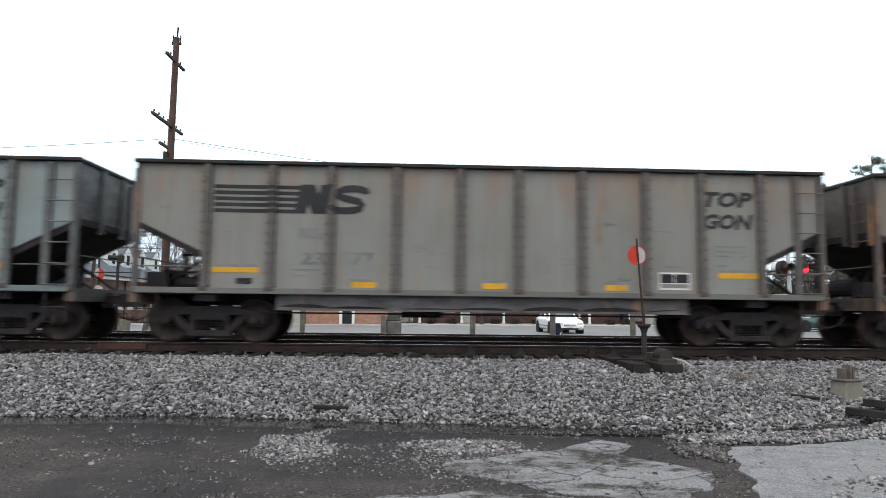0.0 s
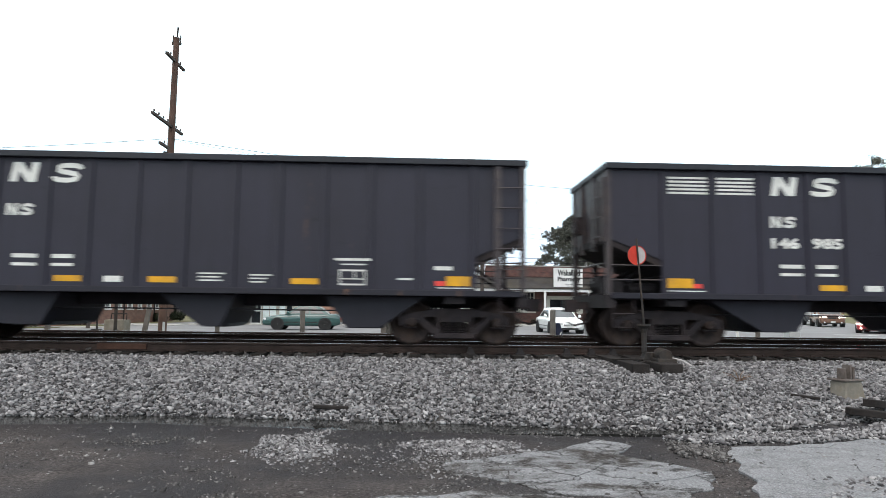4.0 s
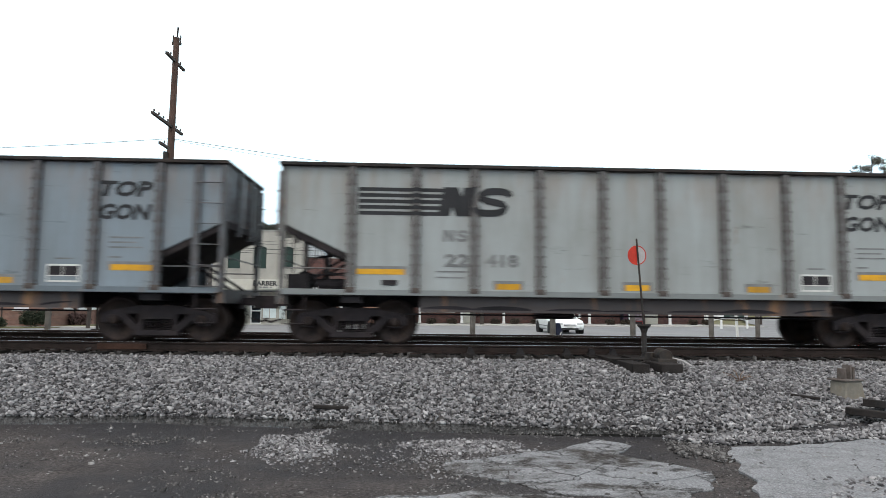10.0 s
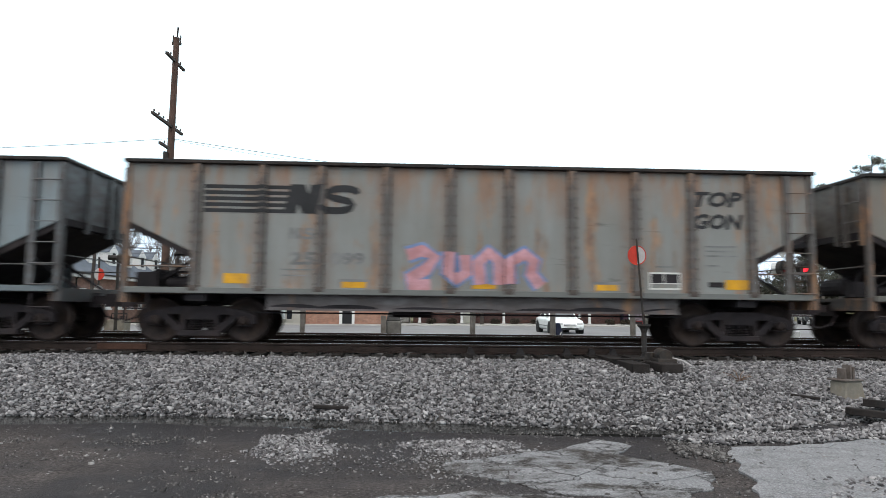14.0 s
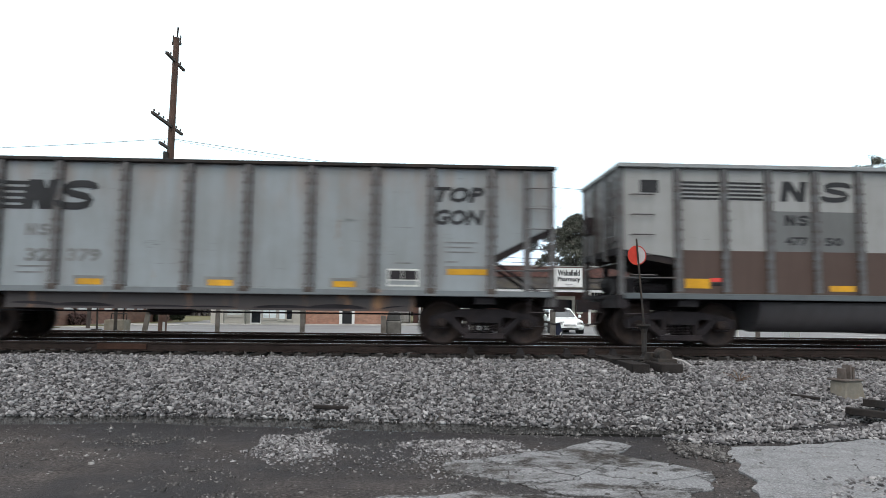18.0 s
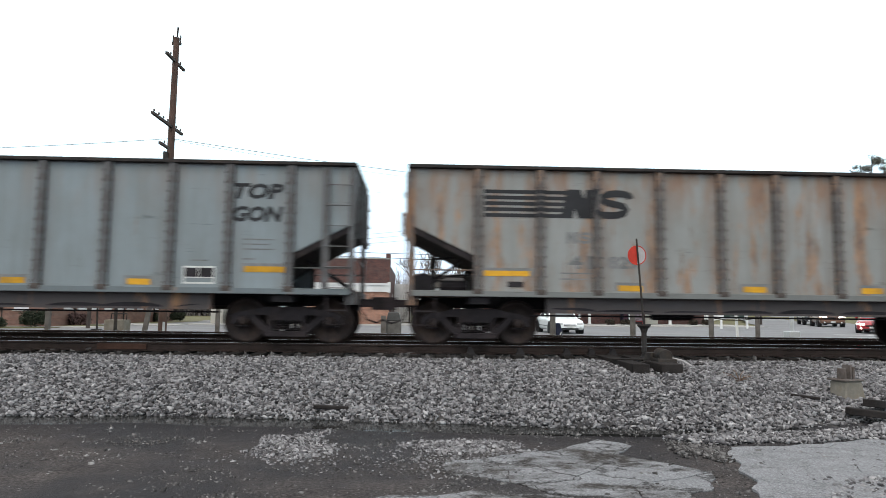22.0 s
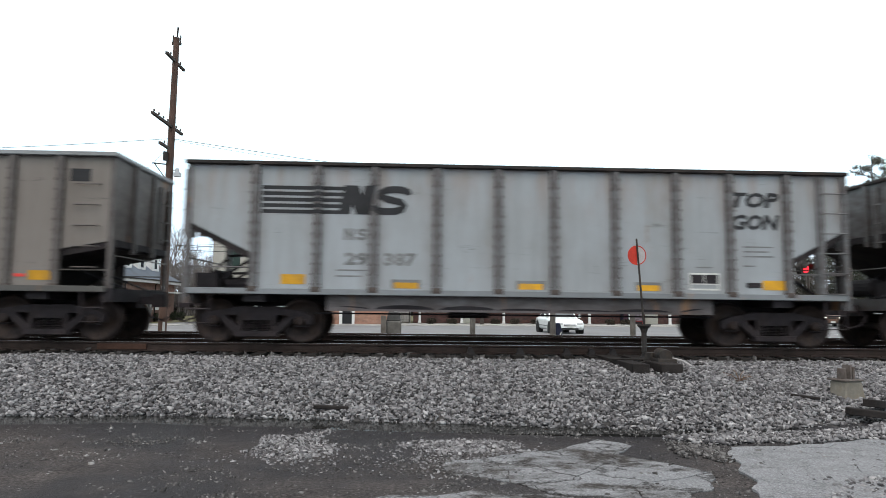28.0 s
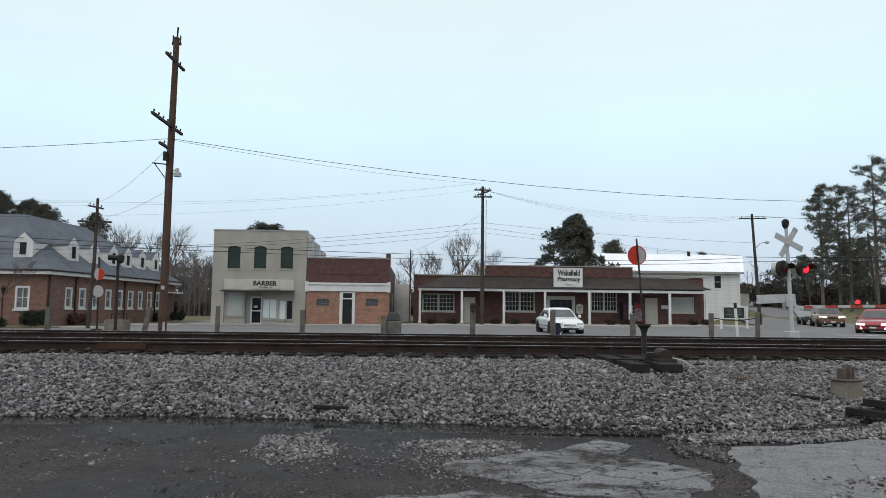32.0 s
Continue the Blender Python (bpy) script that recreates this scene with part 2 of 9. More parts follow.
def prism_z(bm, poly, z0, z1):
    a = [bm.verts.new((x, y, z0)) for x, y in poly]
    b = [bm.verts.new((x, y, z1)) for x, y in poly]
    bm.faces.new(a[::-1])
    bm.faces.new(b)
    n = len(poly)
    for i in range(n):
        bm.faces.new((a[i], a[(i + 1) % n], b[(i + 1) % n], b[i]))
    return bm


def rod(bm, p0, p1, r0, r1=None, seg=8, caps=True):
    r1 = r0 if r1 is None else r1
    p0, p1 = Vector(p0), Vector(p1)
    d = (p1 - p0).normalized()
    u = d.orthogonal().normalized()
    w = d.cross(u)
    ring = []
    for p, r in ((p0, r0), (p1, r1)):
        ring.append([bm.verts.new(p + (u * math.cos(a) + w * math.sin(a)) * r) for a in (2 * math.pi * k / seg for k in range(seg))])
    for k in range(seg):
        bm.faces.new((ring[0][k], ring[0][(k + 1) % seg], ring[1][(k + 1) % seg], ring[1][k]))
    if caps:
        bm.faces.new(ring[0][::-1])
        bm.faces.new(ring[1])
    return bm


def path_rod(bm, pts, r, seg=6):
    """One bent tube through the points."""
    pts = [Vector(p) for p in pts]
    rings, u = [], None
    for k, p in enumerate(pts):
        d = (pts[min(k + 1, len(pts) - 1)] - pts[max(k - 1, 0)]).normalized()
        u = d.orthogonal().normalized() if u is None else (u - d * u.dot(d)).normalized()
        w = d.cross(u)
        rings.append([bm.verts.new(p + (u * math.cos(a) + w * math.sin(a)) * r) for a in (2 * math.pi * q / seg for q in range(seg))])
    for a, b in zip(rings, rings[1:]):
        for k in range(seg):
            bm.faces.new((a[k], a[(k + 1) % seg], b[(k + 1) % seg], b[k]))
    bm.faces.new(rings[0][::-1])
    bm.faces.new(rings[-1])
    return bm


def lathe(bm, prof, axis, centre, seg=20):
    """A profile of (radius, offset) turned about an axis: 'y' or 'z'."""
    rings = []
    for r, o in prof:
        row = []
        for k in range(seg):
            a = 2 * math.pi * k / seg
            c, s = r * math.cos(a), r * math.sin(a)
            p = (c, o, s) if axis == "y" else (c, s, o)
            row.append(bm.verts.new(Vector(centre) + Vector(p)))
        rings.append(row)
    for a, b in zip(rings, rings[1:]):
        for k in range(seg):
            bm.faces.new((a[k], a[(k + 1) % seg], b[(k + 1) % seg], b[k]))
    bm.faces.new(rings[0][::-1])
    bm.faces.new(rings[-1])
    return bm


def fresh():
    return bmesh.new()


def mesh_of(bm, name, material, smooth=False, bevel=0.0):
    if bevel:
        bmesh.ops.bevel(bm, geom=bm.edges[:], offset=bevel, segments=1, affect="EDGES")
    bmesh.ops.recalc_face_normals(bm, faces=bm.faces[:])
    me = bpy.data.meshes.new(name)
    bm.to_mesh(me)
    bm.free()
    for mt in (material if isinstance(material, (list, tuple)) else [material]):
        me.materials.append(mt)
    if smooth:
        me.polygons.foreach_set("use_smooth", [True] * len(me.polygons))
    return me


def part(name, bm, material, parent, label="", smooth=False, bevel=0.0, at=None, colour=None):
    """Links a bmesh or a ready mesh as one mesh object under a thing or a part."""
    me = bm if isinstance(bm, bpy.types.Mesh) else mesh_of(bm, name, material, smooth, bevel)
    ob = new(name, me)
    ob.parent = parent
    if at is not None:
        ob.matrix_basis = at
    if label:
        ob["label"] = label
    if colour:
        ob.color = colour
    return ob


def thing(name, label, category, at=None, group="", kind=""):
    ob = new(name)
    ob.empty_display_size = 0.3
    if at is not None:
        ob.matrix_basis = at
    return tagged(ob, label, category, group, kind)


def solid(name, bm, material, label="", category="", group="", kind="", at=None, smooth=False, bevel=0.0):
    """A thing that is one mesh."""
    ob = new(name, mesh_of(bm, name, material, smooth, bevel))
    if at is not None:
        ob.matrix_basis = at
    return tagged(ob, label, category, group, kind)


GLYPHS = {}


def glyphs(text):
    """The built-in font's letters of a text as a flat mesh."""
    cu = bpy.data.curves.new("type", "FONT")
    cu.body = text
    cu.resolution_u = 2
    cu.offset = 0.045 if text in ("TOP", "GON") else 0.04
    cu.shear = 0.22 if text in ("TOP", "GON") else 0.0
    tmp = bpy.data.objects.new("type", cu)
    scene.collection.objects.link(tmp)
    dg = bpy.context.evaluated_depsgraph_get()
    me = bpy.data.meshes.new_from_object(tmp.evaluated_get(dg))
    bpy.data.objects.remove(tmp)
    return me


for word in ("TOP GON BARBER Wakefield Pharmacy 50 77 25 23 577 39 544 22 212 147 936 300 53 146 985 901 148 340 311 322 38 107 34 721 28 566 418 40 388 171 34 088 210 015 099 "
             "44 524 013 477 32 379 301 805 306 173 30 667 894 41 829 31 036 42 669 36 175 223 364 426 29 387 464 21 515").split():
    GLYPHS[word] = glyphs(word)


def letters(text, x0, x1, z0, z1, y, material, name="lettering"):
    """Flat letters in the built-in font that fill a box on a plane facing -y. Returns a mesh."""
    if text not in GLYPHS:
        GLYPHS[text] = glyphs(text)
    me = GLYPHS[text].copy()
    me.name = name
    co = np.zeros(len(me.vertices) * 3)
    me.vertices.foreach_get("co", co)
    co = co.reshape(-1, 3)
    lo, hi = co.min(0), co.max(0)
    out = np.zeros_like(co)
    out[:, 0] = x0 + (co[:, 0] - lo[0]) / (hi[0] - lo[0]) * (x1 - x0)
    out[:, 2] = z0 + (co[:, 1] - lo[1]) / (hi[1] - lo[1]) * (z1 - z0)
    out[:, 1] = y
    me.vertices.foreach_set("co", out.ravel())
    me.materials.clear()
    me.materials.append(material)
    me.update()
    return me


def clip_x(poly, lim, keep_above):
    out = []
    for (xa, za), (xb, zb) in zip(poly, poly[1:] + poly[:1]):
        ina, inb = ((xa >= lim) == keep_above), ((xb >= lim) == keep_above)
        if ina:
            out.append((xa, za))
        if ina != inb:
            k = (lim - xa) / (xb - xa)
            out.append((lim, za + k * (zb - za)))
    return out


def decal(bm, poly, ribs, ysheet, yrib, half):
    """A painted convex shape: on the sheet between the ribs, on the ribs where it crosses them."""
    cuts = [-1.0]
    for r in ribs:
        cuts += [r - half, r + half]
    cuts.append(99.0)
    for i, (a, b) in enumerate(zip(cuts, cuts[1:])):
        q = clip_x(clip_x(poly, a, True), b, False)
        if len(q) < 3:
            continue
        y = (ysheet if i % 2 == 0 else yrib) - 0.005
        try:
            bm.faces.new([bm.verts.new((x, y, z)) for x, z in q])
        except ValueError:
            pass


def rect(x0, x1, z0, z1, slant=0.0):
    return [(x0, z0), (x1, z0), (x1 + slant, z1), (x0 + slant, z1)]


def ribbon(bm, pts, wide, ribs, ys, yr, half):
    """A painted stroke of even width along a line, in mitred pieces."""
    pts = [Vector(p) for p in pts]
    sides = []
    for k, p in enumerate(pts):
        a, b = pts[max(0, k - 1)], pts[min(len(pts) - 1, k + 1)]
        d = (b - a).normalized()
        q = Vector((-d.y, d.x)) * wide
        sides.append((p + q, p - q))
    for (a, b), (c, d) in zip(sides, sides[1:]):
        decal(bm, [tuple(b), tuple(d), tuple(c), tuple(a)], ribs, ys, yr, half)
    bmesh.ops.remove_doubles(bm, verts=bm.verts, dist=0.0008)


CURL = ((0.95, 0.70), (0.90, 0.81), (0.75, 0.87), (0.50, 0.885), (0.27, 0.86), (0.13, 0.76), (0.15, 0.63), (0.32, 0.55), (0.55, 0.50), (0.78, 0.44), (0.88, 0.33), (0.84, 0.20), (0.68, 0.13), (0.45, 0.115), (0.20, 0.13), (0.07, 0.20), (0.04, 0.30))


def slanted_pair(bm, bm2, n0, n1, s0, s1, z0, z1, sl, b, ribs, ys, yr, half):
    """A slanted zigzag of three strokes, and a curled stroke beside it."""
    h = z1 - z0
    decal(bm, rect(n0, n0 + b, z0, z1, sl), ribs, ys, yr, half)
    decal(bm, rect(n1 - b, n1, z0, z1, sl), ribs, ys, yr, half)
    decal(bm, [(n0 + sl, z1), (n0 + sl + b * 1.15, z1), (n1, z0), (n1 - b * 1.15, z0)], ribs, ys - 0.002, yr - 0.002, half)
    ribbon(bm2, [(s0 + u * (s1 - s0) + (v - 0.2) * sl, z0 + v * h) for u, v in CURL], 0.124 * h, ribs, ys - 0.001, yr - 0.001, half)


def emblem(bm, bm2, x0, x1, z0, z1, ribs, ys, yr, half):
    """Two slanted shapes at the end of speed stripes."""
    h, w = z1 - z0, x1 - x0
    slanted_pair(bm, bm2, x0 + 0.515 * w, x0 + 0.730 * w, x0 + 0.755 * w, x1 - 0.10 * h, z0, z1, 0.22 * h, 0.082 * w, ribs, ys, yr, half)


def zigzags(bm, bm2, n0, n1, s0, s1, z0, z1, ribs, ys, yr, half):
    slanted_pair(bm, bm2, n0, n1, s0, s1, z0, z1, 0.07, 0.15, ribs, ys, yr, half)


# ---- plan: the train runs along x on the track at y = 15.0; rail top is z = 0 ----
TRACK, TRACK2, SPEED = 15.009, 19.65, 21.87
CACHE = {}


def cached(key, make):
    if key not in CACHE:
        CACHE[key] = make()
    return CACHE[key]


WHEELS = []


def wheelset_mesh():
    bm = fresh()
    for s in (-1, 1):
        y = 0.755 * s
        prof = [(0.09, -0.07), (0.12, -0.065), (0.15, -0.03), (0.36, -0.02), (0.40, -0.06), (0.468, -0.065), (0.47, 0.04), (0.495, 0.06), (0.495, 0.085), (0.40, 0.085), (0.36, 0.02), (0.15, 0.02), (0.12, 0.08), (0.09, 0.09)]
        lathe(bm, [(r, -o * s) for r, o in prof][::1 if s < 0 else -1] if s > 0 else prof, "y", (0, y, 0), 28)
        lathe(bm, [(0.02, -0.012), (0.085, -0.01), (0.10, 0.0), (0.10, 0.3)] if s < 0 else [(0.10, -0.3), (0.10, 0.0), (0.085, 0.01), (0.02, 0.012)], "y", (0, 1.10 * s, 0), 14)
        for k in range(3):
            a = 2 * math.pi * k / 3
            rod(bm, (0.055 * math.cos(a), 1.105 * s, 0.055 * math.sin(a)), (0.055 * math.cos(a), 1.125 * s, 0.055 * math.sin(a)), 0.016, seg=6)
    rod(bm, (0, -0.9, 0), (0, 0.9, 0), 0.085, seg=12)
    me = mesh_of(bm, "wheelset", WHEEL)
    me.polygons.foreach_set("use_smooth", [len(p.vertices) == 4 for p in me.polygons])
    return me


def side_frame_mesh():
    bm = fresh()
    y0, y1 = -0.075, 0.075
    arch = [(-1.14, 0.40), (-1.16, 0.58), (-0.98, 0.655), (-0.62, 0.70), (-0.45, 0.76), (0.45, 0.76), (0.62, 0.70), (0.98, 0.655), (1.16, 0.58), (1.14, 0.40), (1.02, 0.38), (1.02, 0.52), (0.76, 0.52), (0.60, 0.60), (-0.60, 0.60), (-0.76, 0.52), (-1.02, 0.52), (-1.02, 0.38)]
    prism(bm, arch, y0, y1)
    for s in (-1, 1):
        prism(bm, [(s * 0.78, 0.53), (s * 0.66, 0.40), (s * 0.38, 0.16), (s * 0.30, 0.27), (s * 0.56, 0.50), (s * 0.66, 0.60)][::s], y0 * 1.2, y1 * 1.2)
        box(bm, s * 0.34 - 0.05, s * 0.34 + 0.05, y0, y1, 0.25, 0.62)
        prism(bm, [(s * 0.76, 0.38), (s * 1.04, 0.38), (s * 1.04, 0.34), (s * 0.80, 0.34)][::s], y0, y1)
    box(bm, -0.44, 0.44, y0 * 1.6, y1 * 1.6, 0.14, 0.26)
    return mesh_of(bm, "side_frame", STEEL, bevel=0.012)


def spring_mesh():
    bm = fresh()
    for sx in (-0.18, 0.0, 0.18):
        coil = [(0.078 if k % 2 else 0.05, 0.265 + 0.017 * k) for k in range(13)]
        lathe(bm, [(0.02, 0.262)] + coil + [(0.02, 0.485)], "z", (sx, 0, 0), 10)
    box(bm, -0.30, 0.30, -0.09, 0.09, 0.48, 0.60)
    return mesh_of(bm, "spring_nest", STEEL)


def bolster_mesh():
    bm = fresh()
    prism_x(bm, [(-1.05, 0.50), (-0.6, 0.40), (0.6, 0.40), (1.05, 0.50), (1.05, 0.62), (0.5, 0.72), (-0.5, 0.72), (-1.05, 0.62)], -0.2, 0.2)
    rod(bm, (0, 0, 0.7), (0, 0, 0.86), 0.2, seg=12)
    for s in (-1, 1):
        box(bm, s * 0.36 - 0.04, s * 0.36 + 0.04, -0.8, 0.8, 0.30, 0.42)
    return mesh_of(bm, "truck", STEEL)


def truck(parent, x):
    b = part("truck", cached("bolster", bolster_mesh), None, parent, at=pose(x, 0, 0))
    for s in (-1, 1):
        part("side_frame", cached("sf", side_frame_mesh), None, b, at=pose(0, 0.98 * s, 0))
        part("spring_nest", cached("spr", spring_mesh), None, b, at=pose(0, 0.97 * s, 0))
        w = part("wheelset", cached("ws", wheelset_mesh), None, b, at=pose(0.89 * s, 0, 0.47))
        WHEELS.append((w, x + 0.89 * s, 0.89 * s))
    return b


def coupler_mesh():
    bm = fresh()
    box(bm, -0.32, 0.45, -0.09, 0.09, 0.78, 0.95)
    box(bm, -0.52, -0.24, -0.16, 0.13, 0.72, 1.0)
    box(bm, 0.0, 0.1, -0.22, 0.22, 0.70, 1.02)
    path_rod(bm, [(0.05, -0.35, 0.72), (-0.1, -0.36, 0.5), (-0.35, -0.3, 0.42), (-0.5, -0.2, 0.5)], 0.022)
    path_rod(bm, [(0.08, -1.25, 0.95), (0.02, -1.25, 0.85), (0.02, -0.3, 0.85)], 0.015)
    return mesh_of(bm, "coupler", STEEL)


def handbrake_mesh():
    bm = fresh()
    for k in range(16):
        a, b = 2 * math.pi * k / 16, 2 * math.pi * (k + 1) / 16
        rod(bm, (-0.14, 0.55 + 0.26 * math.cos(a), 2.75 + 0.26 * math.sin(a)), (-0.14, 0.55 + 0.26 * math.cos(b), 2.75 + 0.26 * math.sin(b)), 0.016, seg=5)
    for k in range(5):
        a = 2 * math.pi * k / 5
        rod(bm, (-0.13, 0.55, 2.75), (-0.14, 0.55 + 0.26 * math.cos(a), 2.75 + 0.26 * math.sin(a)), 0.012, seg=5)
    box(bm, -0.10, 0.02, 0.40, 0.70, 2.55, 2.95)
    rod(bm, (-0.05, 0.55, 2.55), (-0.05, 0.55, 1.1), 0.015, seg=5)
    return mesh_of(bm, "handbrake", STEEL)


def brake_gear_mesh():
    bm = fresh()
    rod(bm, (0, -0.3, 1.35), (0, 0.45, 1.35), 0.2, seg=14)
    rod(bm, (0.35, -0.7, 1.25), (0.95, -0.7, 1.25), 0.12, seg=12)
    box(bm, -0.25, 0.2, -0.95, -0.6, 1.12, 1.45)
    path_rod(bm, [(0.2, -0.8, 1.3), (0.5, -0.85, 1.45), (1.1, -0.8, 1.5)], 0.02)
    path_rod(bm, [(-0.3, -0.9, 1.1), (0.3, -0.4, 1.85), (0.9, -0.5, 1.9)], 0.025)
    return mesh_of(bm, "brake_gear", DARK)


def ladder_mesh(height, w=0.52):
    bm = fresh()
    n = int(height / 0.42)
    for k in range(n):
        z = 0.1 + k * 0.42
        path_rod(bm, [(0, 0.01, z), (0, -0.06, z), (w, -0.06, z), (w, 0.01, z)], 0.013, 5)
    box(bm, -0.07, 0.07, -0.02, 0.04, 0, height)
    box(bm, w - 0.05, w + 0.05, -0.02, 0.04, 0, height)
    return mesh_of(bm, "ladder", RIBPAINT)


def railcar(kind, i, length, colour, ribs, H, spec):
    """One coal car; its origin is the rail top under its rear end. kind: T, H, B, G or C."""
    nm = {"T": "gondola_car", "G": "gondola_car", "C": "gondola_car", "H": "hopper_car", "B": "hopper_car"}[kind]
    car = thing(nm, spec["label"], "railway car", pose(0, TRACK, 0), "cars of the coal train")
    L, s = length, length / spec["ref"]
    ribs = [r * s for r in ribs]
    rl, rr = ribs[0], ribs[-1]
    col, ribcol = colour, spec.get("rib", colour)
    ys, yr, half = -1.47, {"T": -1.56, "G": -1.55, "C": -1.53, "H": -1.50, "B": -1.51}[kind], {"T": 0.085, "G": 0.08, "C": 0.05, "H": 0.05, "B": 0.06}[kind]
    drop, knee = spec["drop"], spec["knee"]
    # open tub: two side sheets, two end sheets, sloped floors, floor
    bm = fresh()
    prof = [(0.06, H - 0.06), (0.1, drop), (rl, knee), (rl, 1.05), (rr, 1.05), (rr, knee), (L - 0.1, drop), (L - 0.06, H - 0.06)]
    for sgn in (-1, 1):
        prism(bm, prof, sgn * 1.47, sgn * 1.44)
    for x, d in ((0.06, 1), (L - 0.06, -1)):
        eb = fresh()
        prism(eb, [(x, H - 0.06), (x + d * 0.04, drop), (x + d * 0.08, drop), (x + d * 0.05, H - 0.06)][::d], -1.44, 1.44)
        part("end_sheet", eb, RIBPAINT, car, "grimy end wall", colour=tuple(0.85 * k for k in col[:3]) + (min(1.0, col[3] + 0.5),))
        xk = (rl + 0.9) if d > 0 else (rr - 0.9)
        e = rl if d > 0 else rr
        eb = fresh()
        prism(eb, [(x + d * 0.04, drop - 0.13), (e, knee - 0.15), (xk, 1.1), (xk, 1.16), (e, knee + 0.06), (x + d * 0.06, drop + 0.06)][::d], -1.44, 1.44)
        part("slope_sheet", eb, SLOPEBLACK, car, "black slope sheet")
    box(bm, rl + 0.9, rr - 0.9, -1.44, 1.44, 1.08, 1.14)
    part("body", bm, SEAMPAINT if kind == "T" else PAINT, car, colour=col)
    # top chord, side sills
    bm = fresh()
    th = spec["chord"]
    for sgn in (-1, 1):
        box(bm, 0.0, L, sgn * 1.58 if sgn < 0 else 1.42, -1.42 if sgn < 0 else 1.58, H - th, H)
    for x in (0.0, L - 0.12):
        box(bm, x, x + 0.12, -1.42, 1.42, H - th, H)
    part("top_chord", bm, spec.get("chordmat", CHORD), car, bevel=0.012, colour=spec.get("chordcol", col))
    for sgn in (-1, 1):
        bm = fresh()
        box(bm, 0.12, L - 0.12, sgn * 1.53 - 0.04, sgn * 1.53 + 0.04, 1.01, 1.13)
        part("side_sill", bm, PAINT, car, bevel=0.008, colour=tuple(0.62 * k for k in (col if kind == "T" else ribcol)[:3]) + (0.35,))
    # ribs
    def rib():
        b = fresh()
        prism_z(b, [(-half, 0.0), (-half * 0.8, -(abs(yr) - 1.47)), (half * 0.8, -(abs(yr) - 1.47)), (half, 0.0)], 1.06, H - th)
        return mesh_of(b, "side_rib", RIBPAINT if kind in "TG" else PAINT)
    rm = cached(("rib", kind), rib)

    def rivets():
        b = fresh()
        depth = abs(yr) - 1.47
        z = 1.22
        while z < H - 0.2:
            for q in (-1, 1):
                box(b, q * half * 0.86 - 0.022, q * half * 0.86 + 0.022, -depth * 0.75 - 0.016, -depth * 0.3, z - 0.022, z + 0.022)
            z += 0.205
        box(b, -half * 1.15, half * 1.15, -depth - 0.012, -0.003, 1.06, 1.17)
        return mesh_of(b, "rivet_row", RIVET)
    rvm = cached(("rivets", kind), rivets) if kind in "TG" else None
    for r in ribs:
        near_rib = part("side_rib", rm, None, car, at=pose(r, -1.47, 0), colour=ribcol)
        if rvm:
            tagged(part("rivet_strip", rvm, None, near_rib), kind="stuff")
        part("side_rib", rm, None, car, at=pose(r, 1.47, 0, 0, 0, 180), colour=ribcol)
    if kind == "C":
        bm = fresh()
        box(bm, rl, rr, -1.51, -1.47, 2.29, 2.34)
        part("belt_rail", bm, PAINT, car, colour=ribcol)
    # end posts, end ribs, ladders, rails and platforms
    for x, d in ((0.09, 1), (L - 0.09, -1)):
        for sgn in (-1, 1):
            bm = fresh()
            box(bm, x - 0.05, x + 0.05, sgn * 1.44 - 0.06, sgn * 1.44 + 0.06, 1.08, H - th)
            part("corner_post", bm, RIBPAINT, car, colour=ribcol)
        for yy in (-0.5, 0.5):
            bm = fresh()
            box(bm, x - 0.09 if d > 0 else x, x if d > 0 else x + 0.09, yy - 0.06, yy + 0.06, drop - 0.2, H - th)
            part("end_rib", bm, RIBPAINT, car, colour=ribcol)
        bm = fresh()
        box(bm, x - 0.05, x + 0.05, -1.4, 1.4, drop - 0.1, drop + 0.04)
        for sgn in (-1, 1):
            prism(bm, [(x, 1.1), (x + d * (rl - 0.15), drop - 0.5), (x + d * (rl - 0.07), drop - 0.5), (x + d * 0.1, 1.1)][::d], sgn * 0.55 - 0.05, sgn * 0.55 + 0.05)
        part("end_brace", bm, DARK, car)
        bm = fresh()
        for sgn in (-1, 1):
            for z in spec["rails"]:
                path_rod(bm, [(x, sgn * 1.47, z), (rl if d > 0 else rr, sgn * 1.47, z)], 0.015, 5)
        path_rod(bm, [(x - d * 0.06, -1.3, 1.75), (x - d * 0.06, 1.3, 1.75)], 0.016, 5)
        part("handrail", bm, RIBPAINT, car, colour=ribcol)
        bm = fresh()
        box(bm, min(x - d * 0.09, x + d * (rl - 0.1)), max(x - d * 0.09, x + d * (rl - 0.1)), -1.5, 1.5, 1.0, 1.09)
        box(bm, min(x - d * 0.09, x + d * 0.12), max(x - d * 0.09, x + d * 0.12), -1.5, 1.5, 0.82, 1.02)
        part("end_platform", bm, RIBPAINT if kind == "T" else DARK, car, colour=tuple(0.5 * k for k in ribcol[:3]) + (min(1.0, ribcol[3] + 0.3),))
        part("coupler", cached("cpl", coupler_mesh), None, car, at=pose(0, 0, 0) if d > 0 else pose(L, 0, 0, 0, 0, 180))
    lad = cached(("lad", kind), lambda: ladder_mesh(H - 1.15))
